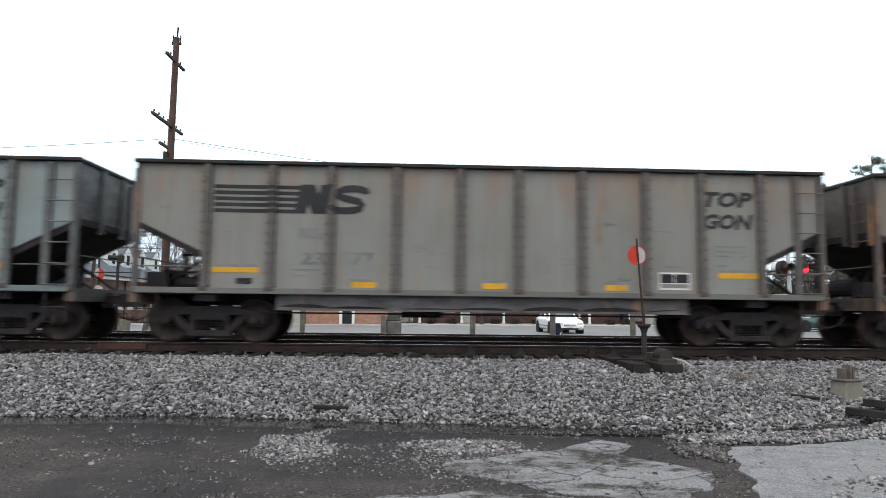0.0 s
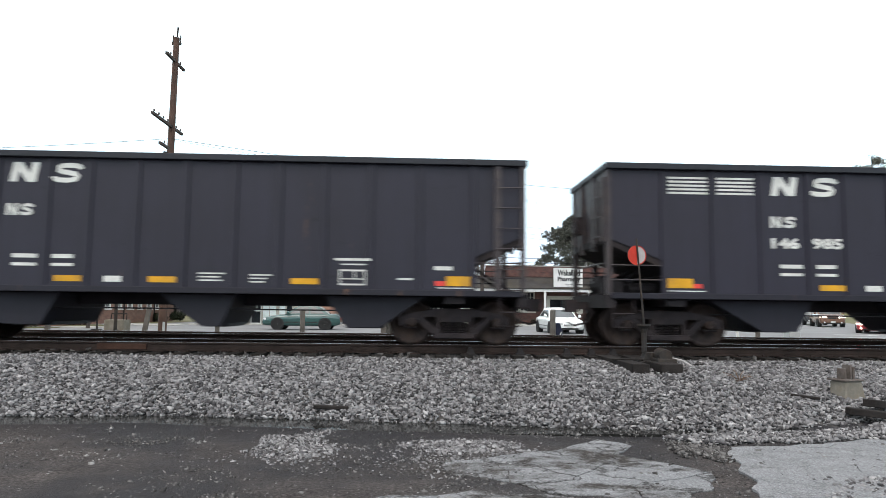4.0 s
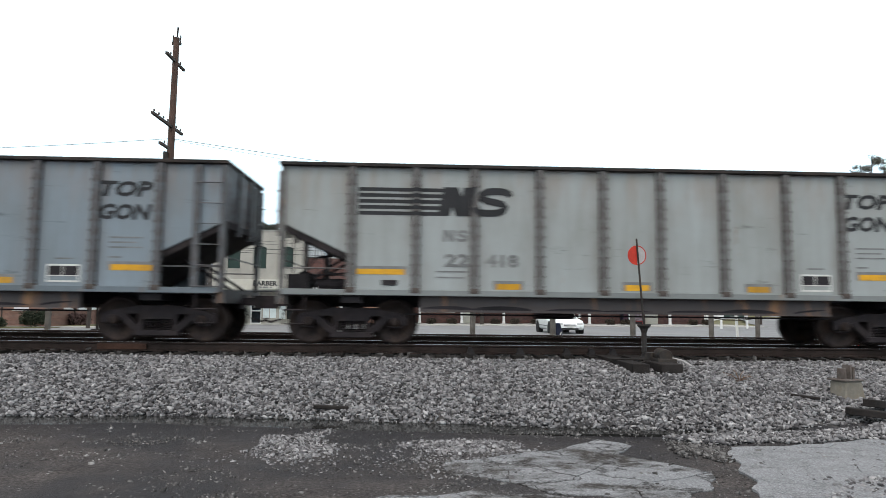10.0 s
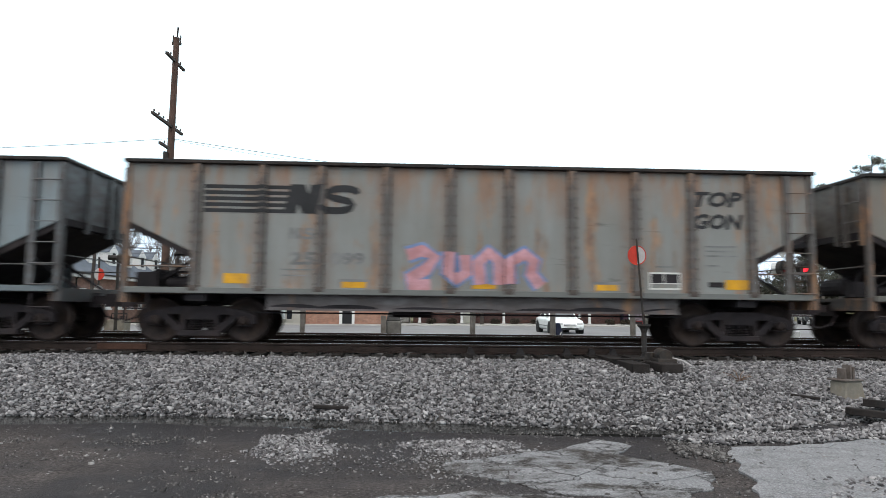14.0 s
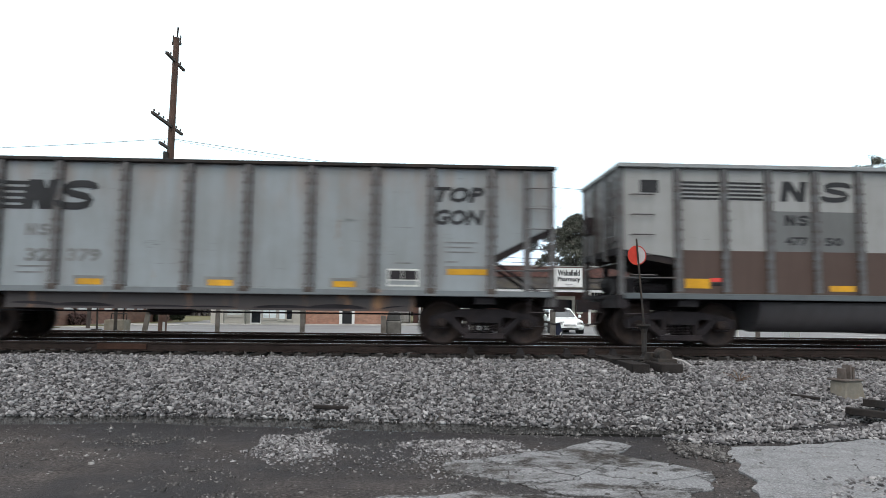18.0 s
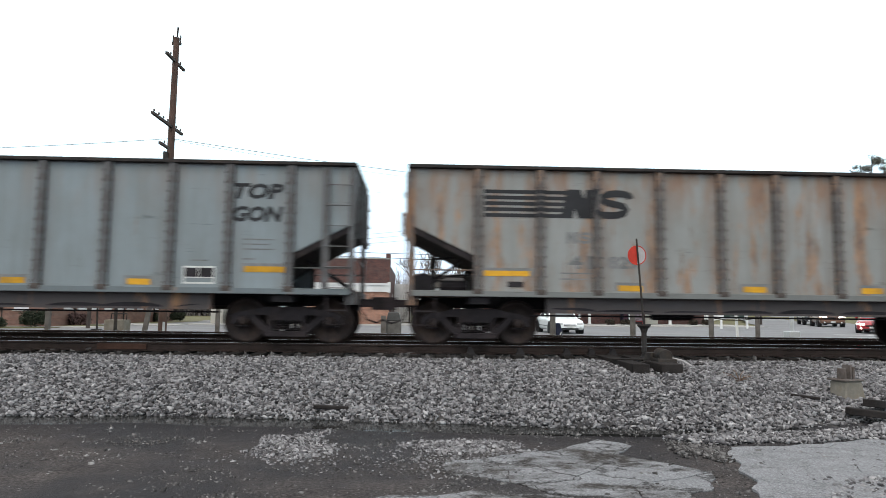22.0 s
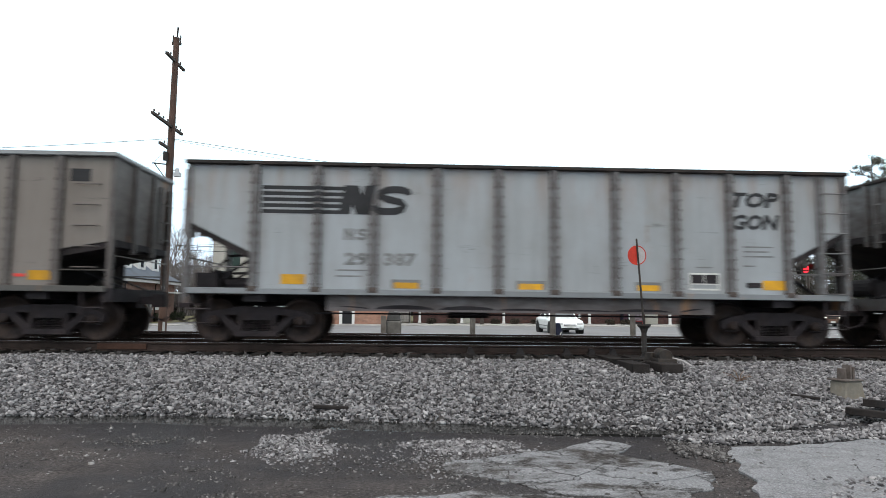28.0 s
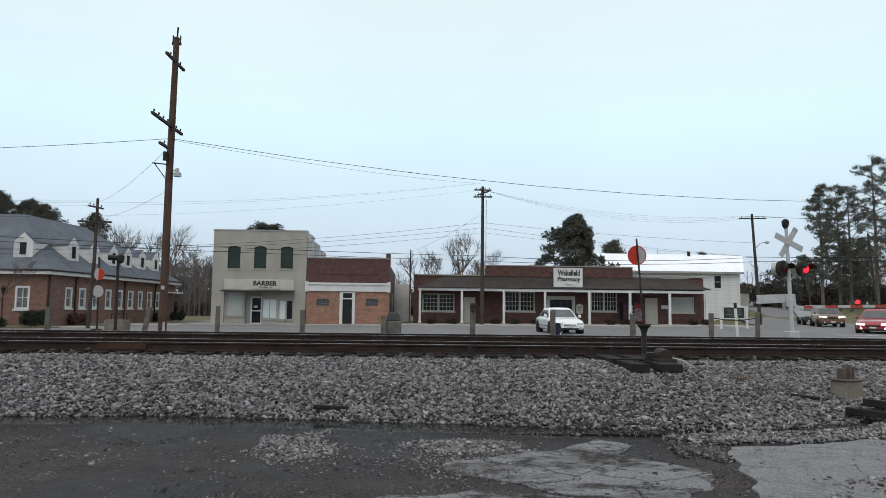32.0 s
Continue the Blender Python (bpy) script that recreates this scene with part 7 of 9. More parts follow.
def crossarm(parent, z, length, dx, dy, n, drop=0.0, y=0.0, x=0.0):
    """An arm along (dx, dy) with n insulators on pins."""
    d = Vector((dx, dy, 0)).normalized()
    a, b = Vector((x, y, z)) - d * length / 2, Vector((x, y, z)) + d * length / 2 - Vector((0, 0, drop))
    bm = fresh()
    rod(bm, a, b, 0.07, 0.07, 4)
    arm = part("crossarm", bm, POLEGREY, parent)
    for k in range(n):
        p = a + (b - a) * ((k + 0.4) / (n - 0.2))
        bm = fresh()
        rod(bm, p, p + Vector((0, 0, 0.13)), 0.014, seg=5)
        lathe(bm, [(0.03, 0.10), (0.042, 0.14), (0.03, 0.19), (0.012, 0.2)], "z", p, 8)
        part("insulator", bm, INSUL, arm)
    return arm


pl = thing("utility_pole", "tall brown wooden utility pole with crossarms", "utility pole", pose(-10.05, 27, -0.5), "utility poles")
bm = fresh()
rod(bm, (0, 0, -0.3), (-0.03, 0, 6.3), 0.165, 0.145, 12)
rod(bm, (-0.03, 0, 6.3), (0.0, 0, 12.3), 0.145, 0.115, 12)
part("shaft", bm, POLE, pl)
bm = fresh()
rod(bm, (0.02, 0, 12.2), (0.04, 0, 12.75), 0.035)
rod(bm, (-0.14, 0, 12.0), (-0.14, 0, 12.4), 0.03)
rod(bm, (0.16, 0, 12.0), (0.16, 0, 12.4), 0.03)
box(bm, -0.17, 0.19, -0.05, 0.05, 12.0, 12.1)
part("top_bracket", bm, IRON, pl)
crossarm(pl, 11.28, 2.0, 0.0, 1.0, 2, 0.0, 0.0, 0.0)
crossarm(pl, 8.52, 3.2, 0.0, 1.0, 7, 0.0, -0.5, 0.0)
crossarm(pl, 7.58, 0.95, 0.0, 1.0, 1, 0.0, -0.75, 0.0)
bm = fresh()
rod(bm, (-0.14, -0.2, 7.1), (-0.14, -0.2, 7.45), 0.10, seg=10)
part("transformer", bm, IRON, pl, "small dark transformer can")
bm = fresh()
path_rod(bm, [(-0.1, -0.15, 6.95), (-0.58, -0.4, 6.95)], 0.025)
path_rod(bm, [(-0.1, -0.15, 6.35), (-0.5, -0.4, 6.95)], 0.02)
part("arm_bracket", bm, IRON, pl)
lm = fresh()
path_rod(lm, [(0.12, 0, 6.72), (0.28, -0.1, 6.76)], 0.02)
rod(lm, (0.32, -0.1, 6.8), (0.32, -0.1, 6.62), 0.07, 0.09, 10)
box(lm, 0.2, 0.46, -0.2, 0.0, 6.46, 6.62)
part("lamp_head", lm, ALU, pl, "small grey lamp head")
bm = fresh()
rod(bm, (0.12, -0.2, 0.0), (0.12, -0.2, 0.62), 0.05)
box(bm, -0.05, 0.08, -0.24, -0.19, 1.9, 2.05)
part("conduit", bm, ALU, pl)
bm = fresh()
box(bm, -0.32, 0.5, -0.3, 0.2, -0.1, 0.1)
part("footing", bm, CONC, pl, "pale concrete pad")

p2 = thing("utility_pole", "thin grey utility pole with two crossarms", "utility pole", pose(-19.2, 40, -0.6), "utility poles")
bm = fresh()
rod(bm, (0, 0, -0.2), (0.15, 0, 4.0), 0.12, 0.10, 10)
rod(bm, (0.15, 0, 4.0), (0.15, 0, 7.7), 0.10, 0.08, 10)
part("shaft", bm, POLEGREY, p2)
crossarm(p2, 7.3, 1.5, 0.9, -0.6, 4, 0.3, -0.15, 0.12)
crossarm(p2, 6.3, 2.1, 0.95, -0.1, 3, 0.05, -0.15, 0.12)
p3 = thing("utility_pole", "dark grey-brown utility pole before the shop porch", "utility pole", pose(5.18, 52, -0.5), "utility poles")
bm = fresh()
rod(bm, (0, 0, -0.2), (0.0, 0, 11.0), 0.17, 0.11, 10)
part("shaft", bm, POLEGREY, p3)
crossarm(p3, 10.7, 1.35, 1, 0.0, 4, 0.0, -0.15)
crossarm(p3, 10.15, 1.5, 1, -0.1, 4, 0.0, -0.15)
crossarm(p3, 10.45, 1.9, 0.35, -0.94, 4, 0.0, -0.1)
bm = fresh()
rod(bm, (0.25, -0.1, 4.5), (0.28, -0.1, 9.9), 0.025)
rod(bm, (0.1, -0.1, 7.4), (0.1, -0.3, 7.4), 0.05)
part("conduit", bm, ALU, p3)
p4 = thing("utility_pole", "dark utility pole with a cobra-head street lamp", "utility pole", pose(30.45, 58, -0.4), "utility poles")
bm = fresh()
rod(bm, (0.1, 0, -0.2), (-0.4, 0, 10.0), 0.16, 0.10, 10)
part("shaft", bm, POLEGREY, p4)
crossarm(p4, 9.5, 2.8, 1.0, 0.2, 5, -0.15, -0.15, -0.4)
bm = fresh()
path_rod(bm, [(-0.3, -0.1, 6.8), (0.1, -0.3, 7.3), (0.45, -0.5, 7.45)], 0.035)
lathe(bm, [(0.05, 0.12), (0.2, 0.05), (0.22, -0.05), (0.1, -0.14)], "z", (0.62, -0.55, 7.42), 12)
part("lamp_head", bm, ALU, p4, "grey cobra-head lamp")
p5 = thing("utility_pole", "far thin grey pole by the side street", "utility pole", pose(45.5, 75, 0.1), "utility poles")
bm = fresh()
rod(bm, (0, 0, -0.3), (-0.3, 0, 6.4), 0.12, 0.08, 8)
part("shaft", bm, POLEGREY, p5)
p6 = thing("utility_pole", "far leaning grey pole before the pines", "utility pole", pose(50.0, 70, 0.0), "utility poles")
bm = fresh()
rod(bm, (0, 0, -0.3), (-0.9, 0, 9.6), 0.14, 0.09, 8)
part("shaft", bm, POLEGREY, p6)
p7 = thing("utility_pole", "brown utility pole far along the street", "utility pole", pose(-48, 36, -0.6), "utility poles")
bm = fresh()
rod(bm, (0, 0, -0.3), (0, 0, 9.5), 0.17, 0.12, 10)
part("shaft", bm, POLE, p7)
p8 = thing("utility_pole", "brown utility pole beyond the crossing", "utility pole", pose(62, 40, -0.3), "utility poles")
bm = fresh()
rod(bm, (0, 0, -0.3), (0, 0, 9.5), 0.17, 0.12, 10)
part("shaft", bm, POLE, p8)

WIRE = plain("black_cable", (0.02, 0.02, 0.02), 0.6, 0, 0.1, 2, 20, 0.0)


def cable(a, b, sag, r, label="thin black overhead cable"):
    a, b = Vector(a), Vector(b)
    bm = fresh()
    pts = []
    for k in range(15):
        t = k / 14
        p = a.lerp(b, t)
        p.z -= 4 * sag * t * (1 - t)
        pts.append(p)
    path_rod(bm, pts, r, 4)
    return solid("overhead_cable", bm, WIRE, label, "cable", "overhead cables")


cable((-10.05, 26.8, 7.5), (-48, 36, 9.0), 0.6, 0.011, "black overhead cable between wooden poles")
cable((-10.0, 26.8, 7.5), (62, 40, 12.0), 3.1, 0.012, "long sagging black cable over the street")
cable((-10.0, 26.8, 7.45), (5.0, 52, 10.75), 0.25, 0.008)
for zz, zl in ((10.7, 7.6), (10.2, 6.7), (10.75, 7.9)):
    cable((4.6, 52, zz), (-48, 36, zl - 0.6), 1.6, 0.005)
for k, q in enumerate((-0.6, -0.2, 0.2, 0.6)):
    cable((5.18 + q, 52, 10.4 - 0.1 * k), (30.05 + 1.5 * q, 58, 9.4), 0.9 + 0.15 * k, 0.006)
    cable((30.05 + 1.5 * q, 58, 9.4), (62, 40, 9.0 - 0.15 * k), 0.9, 0.009)
for za_, zl_, sl_, zr_ in ((7.6, 4.0, 1.4, 7.0), (7.2, 4.75, 1.6, 5.75), (6.8, 4.5, 1.6, 5.75)):
    cable((5.18, 51.9, za_), (-48, 36, zl_), sl_, 0.012)
    cable((5.18, 51.9, za_), (30.05, 58, zr_), 0.2, 0.012)
for zz, sg_ in ((4.95, 0.35), (4.55, 0.25)):
    cable((5.18, 51.8, zz), (-48, 36, zz + 0.6), sg_, 0.022, "thick low telephone cable along the shops")
    cable((5.18, 51.8, zz), (30.3, 57.8, zz + 0.75), sg_, 0.026, "thick low telephone cable along the shops")
    cable((30.3, 57.8, zz + 0.75), (62, 40, zz + 0.8), sg_, 0.026, "thick low telephone cable along the shops")
cable((-18.95, 39.8, 6.8), (-10.1, 26.9, 7.2), 0.3, 0.006)
cable((-18.95, 39.8, 5.9), (-10.1, 26.9, 5.4), 0.25, 0.006)
cable((-18.95, 39.8, 6.9), (-48, 36, 7.4), 0.4, 0.01)
cable((4.9, 52, 8.2), (-0.45, 54.5, 5.4), 0.2, 0.012)

# crossing signal with flashers
cs = thing("crossing_signal", "railway crossing signal with crossbuck and red lamps", "crossing signal", pose(14.66, 25.5, -0.45))
bm = fresh()
rod(bm, (0.03, 0, 0.1), (-0.08, 0, 4.62), 0.085, 0.065, 12)
part("mast", bm, ALU, cs)
bm = fresh()
box(bm, -0.22, 0.22, -0.22, 0.22, 0.0, 0.5)
box(bm, -0.30, 0.30, -0.3, 0.3, -0.1, 0.06)
part("junction_base", bm, ALU, cs, bevel=0.02)
CROSSGREY = plain("pale_grey_blade", (0.40, 0.41, 0.40), 0.6, 0, 0.15, 4, 40, 0.1, (0.25, 0.25, 0.24), 0.4)
for a, rz_ in ((-23, 0), (56, 0)):
    bm = fresh()
    box(bm, -0.68, 0.68, -0.012, 0.012, -0.115, 0.115)
    part("crossbuck_blade", bm, CROSSGREY, cs, at=pose(-0.05, -0.11 if a < 0 else -0.08, 3.98, 0, -a, 12))
bm = fresh()
lathe(bm, [(0.05, 4.52), (0.13, 4.66), (0.14, 4.82), (0.08, 4.9), (0.03, 4.92)], "z", (-0.1, 0, 0), 12)
part("bell", bm, IRON, cs)
bm = fresh()
rod(bm, (-0.5, -0.06, 2.98), (0.75, -0.06, 3.0), 0.03)
part("lamp_arm", bm, IRON, cs)
LAMPON, LAMPOFF = glow("lit_red_lens", (1.0, 0.02, 0.035), 2.4), plain("dark_red_lens", (0.12, 0.012, 0.012), 0.15, 0, 0.2, 6, 30, 0.0)
for x, mt in ((-0.30, LAMPOFF), (0.52, LAMPON)):
    bm = fresh()
    rod(bm, (x - 0.08, 0.05, 2.94), (x + 0.02, -0.10, 2.94), 0.30, 0.33, 20)
    ln = part("signal_lamp", bm, IRON, cs, "round black lamp backing")
    bm = fresh()
    n = 12
    for k in range(n):
        a0, a1 = math.pi * k / n, math.pi * (k + 1) / n
        for r in (0.2,):
            v = [bm.verts.new((x + 0.02 + r * math.cos(q), -0.10 + 0.0, 2.94 + r * math.sin(q))) for q in (a0, a1)] + [bm.verts.new((x + 0.14 + r * math.cos(q), -0.42, 2.94 + r * math.sin(q))) for q in (a1, a0)]
            bm.faces.new(v)
    part("hood", bm, IRON, ln)
    bm = fresh()
    lathe(bm, [(0.16, 0.0), (0.155, -0.02), (0.09, -0.045), (0.02, -0.05)][::-1], "y", (x + 0.03, -0.115, 2.94), 18)
    part("lens", bm, mt, ln, "glowing red lens" if mt == LAMPON else "dark red lens")
    bm = fresh()
    rod(bm, (x - 0.28, 0.25, 2.94), (x - 0.05, 0.1, 2.94), 0.24, 0.26, 16)
    part("back_lamp", bm, ALU, ln, "pale back of the rear lamp")
bm = fresh()
prism(bm, [(-1.25, 1.55), (-0.1, 1.62), (0.35, 1.05), (0.85, 1.10), (0.85, 1.28), (0.45, 1.3), (0.1, 1.9), (-0.15, 1.95), (-1.25, 1.9)], 0.10, 0.22)
part("counterweight_arm", bm, ALU, cs, "pale grey gate counterweight arms", bevel=0.01)
bm = fresh()
box(bm, -0.16, 0.2, -0.02, 0.35, 1.45, 1.95)
part("gate_motor", bm, ALU, cs, bevel=0.02)

# second switch stand and signal mast beyond the far track
s2 = thing("switch_stand", "dark switch stand with red and white discs", "switch stand", pose(-11.48, 24.6, -0.45))
bm = fresh()
box(bm, -0.5, 0.35, -0.3, 0.3, 0, 0.12)
prism(bm, [(-0.25, 0.12), (0.2, 0.12), (0.1, 0.35), (-0.12, 0.35)], -0.18, 0.18)
part("base", bm, IRON, s2)
bm = fresh()
rod(bm, (0, 0, 0.3), (-0.06, 0, 2.95), 0.035)
part("mast", bm, IRON, s2)
for z, mt, side, lab in ((2.32, TARGETRED, 1, "red half disc"), (2.32, TARGETWHITE, -1, "pale half disc"), (1.70, TARGETWHITE, 1, "pale lower half disc"), (1.70, TARGETWHITE, -1, "pale lower half disc")):
    bm = fresh()
    disc_half(bm, -0.03, z, 0.21 if side > 0 else 0.15, 0.22, -0.05, side)
    part("target", bm, mt, s2, lab)
s3 = thing("dwarf_signal_mast", "rusty brown railway signal mast with a dark head", "signal mast", pose(-10.83, 24.6, -0.45))
bm = fresh()
rod(bm, (0, 0, 0.15), (-0.03, 0, 2.95), 0.06, 0.05, 10)
part("mast", bm, IRON, s3)
bm = fresh()
lathe(bm, [(0.30, 0.0), (0.28, 0.1), (0.12, 0.2), (0.08, 0.3)], "z", (0, 0, 0), 10)
part("base", bm, IRON, s3)
bm = fresh()
lathe(bm, [(0.04, 2.72), (0.13, 2.8), (0.14, 3.0), (0.04, 3.08)], "z", (0.04, 0, 0), 12)
rod(bm, (-0.05, -0.05, 2.92), (-0.34, -0.1, 2.93), 0.09, 0.10, 10)
part("signal_head", bm, IRON, s3)
bx = thing("relay_box", "low pale concrete relay box", "relay box", pose(-11.55, 26.4, -0.52))
bm = fresh()
box(bm, -0.38, 0.38, -0.3, 0.3, 0, 0.72)
part("cabinet", bm, CONC, bx, bevel=0.02)
bm = fresh()
path_rod(bm, [(-0.3, 0.1, 0.70), (-0.28, 0.1, 0.95), (0.3, 0.1, 0.95), (0.3, 0.1, 0.70)], 0.025)
part("rail", bm, IRON, bx)
for k, (x, lean) in enumerate(((-13.44, 0), (-10.0, 9), (-7.31, 0), (-4.2, 0), (2.13, 1), (5.17, 0), (8.23, -1), (11.25, 0), (13.05, 0))):
    bm = fresh()
    box(bm, -0.08, 0.08, -0.08, 0.08, -0.1, 1.17 + 0.05 * (k % 3))
    solid("bollard_post", bm, OLDWOOD, "leaning grey weathered wooden post" if lean > 5 else "grey weathered wooden post", "post", "posts along the lot", at=pose(x, 25, -0.5, 0, lean, 7 * k), bevel=0.015)
pc = thing("post_chain", "thin sagging chain between wooden posts", "chain", pose(0, 25, 0))
bm = fresh()
path_rod(bm, [(11.25, 0, 0.55), (11.8, 0, 0.47), (12.4, 0, 0.46), (13.05, 0, 0.55)], 0.02, 5)
part("links", bm, IRON, pc)
pm2 = thing("parking_meter", "dark bag-covered meter on a wooden post", "meter", pose(2.13, 24.85, 0.7))
bm = fresh()
lathe(bm, [(0.03, -0.05), (0.10, 0.0), (0.11, 0.2), (0.07, 0.28), (0.02, 0.3)], "z", (0, 0, 0), 10)
part("head", bm, IRON, pm2)
bn = thing("litter_bin", "pebbled concrete litter bin with a grey lid", "bin", pose(-0.85, 26, -0.5))
bm = fresh()
box(bm, -0.30, 0.30, -0.3, 0.3, 0, 0.78)
part("body", bm, plain("pebbled_grey_concrete", (0.12, 0.115, 0.11), 0.9, 0, 0.35, 3, 50, 0.5), bn, bevel=0.03)
bm = fresh()
prism(bm, [(-0.28, 0.78), (0.28, 0.78), (0.2, 1.12), (-0.2, 1.12)], -0.27, 0.27)
part("lid", bm, plain("dark_grey_lid", (0.07, 0.07, 0.07), 0.7, 0, 0.2, 3, 40, 0.2), bn, bevel=0.02)
bm = fresh()
box(bm, -0.1, 0.1, -0.08, 0.08, 0, 0.98)
solid("bollard_post", bm, OLDWOOD, "grey weathered post beside the litter bin", "post", "posts along the lot", at=pose(-1.22, 25.6, -0.5))
wp = thing("marker_post", "white marker post with a black cap", "post", pose(13.2, 27, -0.5))
bm = fresh()
rod(bm, (0.06, 0, 0), (-0.02, 0, 1.42), 0.06)
part("shaft", bm, WHITEPAINT, wp)
bm = fresh()
rod(bm, (-0.02, 0, 1.42), (-0.03, 0, 1.66), 0.065)
part("cap", bm, IRON, wp)
sn = thing("church_sign", "dark green notice board in a white frame", "notice board", pose(21.85, 45, -0.45))
bm = fresh()
box(bm, -0.72, 0.72, -0.03, 0.03, 0.82, 1.55)
bd = part("board", bm, GREENDARK, sn)
for z, a, b in ((1.36, -0.5, 0.5), (1.22, -0.4, 0.45), (1.05, -0.55, 0.55), (0.93, -0.3, 0.35)):
    bm = fresh()
    box(bm, a, b, -0.04, -0.03, z, z + 0.05)
    part("sign_line", bm, GREYLET, bd)
bm = fresh()
wall_with_holes(bm, -0.78, 0.78, 0.76, 1.62, -0.04, 0.04, [(-0.72, 0.72, 0.82, 1.55)])
prism(bm, [(-0.78, 1.62), (0.78, 1.62), (0, 1.80)], -0.04, 0.04)
part("frame", bm, WHITEPAINT, sn)
for x in (-0.9, 0.9):
    bm = fresh()
    box(bm, x - 0.06, x + 0.06, -0.06, 0.06, 0, 1.65)
    part("post", bm, WHITEPAINT, sn)
lp = thing("lamp_post", "small black lantern on a post by the lawn", "lamp post", pose(-24.9, 41.2, -0.6))
bm = fresh()
rod(bm, (0, 0, 0), (0, 0, 2.0), 0.04)
part("post", bm, IRON, lp)
bm = fresh()
lathe(bm, [(0.06, 2.0), (0.14, 2.3), (0.16, 2.34), (0.03, 2.5)], "z", (0, 0, 0), 8)
part("lantern", bm, IRON, lp)
ga = thing("crossing_gate", "lowered red and white striped crossing gate arm", "crossing gate", pose(14.66, 25.9, -0.45))
GATERED = plain("dull_red_gate_paint", (0.34, 0.055, 0.04), 0.6, 0, 0.2, 6, 40, 0.1)
x = 0.6
for k in range(15):
    bm = fresh()
    box(bm, x, x + 0.51, -0.03, 0.03, 1.40 + 0.012 * k, 1.51 + 0.012 * k)
    part("stripe", bm, CROSSGREY if k % 2 else GATERED, ga)
    x += 0.51
for lx in (2.92, 6.4):
    bm = fresh()
    rod(bm, (lx, -0.04, 1.56), (lx, -0.04, 1.66), 0.035, seg=8)
    bulb = part("gate_lamp", bm, IRON, ga)
    bm = fresh()
    rod(bm, (lx, -0.05, 1.68), (lx, -0.10, 1.68), 0.085, seg=14)
    part("lens", bm, LAMPON, bulb, "glowing red lens")
bm = fresh()
box(bm, -0.1, 0.65, -0.18, 0.03, 1.36, 1.50)
part("arm_bracket", bm, ALU, ga, bevel=0.01)
db = thing("drop_box", "small dark blue box leaning beside a wooden post", "box", pose(5.42, 25.2, -0.5))
bm = fresh()
prism(bm, [(-0.13, 0.0), (0.15, 0.0), (0.13, 0.50), (0.04, 0.78), (-0.10, 0.78)], -0.14, 0.14)
part("body", bm, plain("dull_navy_enamel", (0.018, 0.022, 0.045), 0.5, 0, 0.25, 4, 30, 0.1), db, bevel=0.02)
bm = fresh()
prism(bm, [(-0.02, 0.18), (0.02, 0.18), (0.11, 0.46), (0.07, 0.46)], -0.147, -0.141)
part("stripe", bm, WHITEPAINT, db, "pale slanted stripe")


# ---- vehicles ----
RUBBER = plain("tyre_rubber", (0.02, 0.02, 0.02), 0.85, 0, 0.2, 5, 40, 0.2)
RIM = plain("alloy_rim", (0.35, 0.35, 0.36), 0.35, 0.7, 0.15, 5, 40, 0.0)
TRIM = plain("black_trim", (0.02, 0.02, 0.02), 0.5, 0, 0.2, 5, 30, 0.0)
HEADLIT = glow("lit_headlamp", (1.0, 0.86, 0.72), 5.0)
HEADOFF = plain("clear_lamp_glass", (0.55, 0.56, 0.56), 0.1, 0.2, 0.1, 5, 30, 0.0)
TAIL = plain("red_lamp_glass", (0.35, 0.02, 0.02), 0.2, 0, 0.1, 5, 30, 0.0)
PLATE = plain("plate_grey", (0.5, 0.5, 0.48), 0.5, 0, 0.1, 8, 30, 0.0)
CARGLASS = glass("car_glass", (0.03, 0.037, 0.04))
CARGLASS.node_tree.nodes["Principled BSDF"].inputs["Specular IOR Level"].default_value = 1.0


def loft(bm, sections):
    """Skins closed rings, given as lists of points of equal length; caps both ends."""
    rings = [[bm.verts.new(p) for p in s] for s in sections]
    n = len(rings[0])
    for a, b in zip(rings, rings[1:]):
        for k in range(n):
            bm.faces.new((a[k], a[(k + 1) % n], b[(k + 1) % n], b[k]))
    bm.faces.new(rings[0][::-1])
    bm.faces.new(rings[-1])


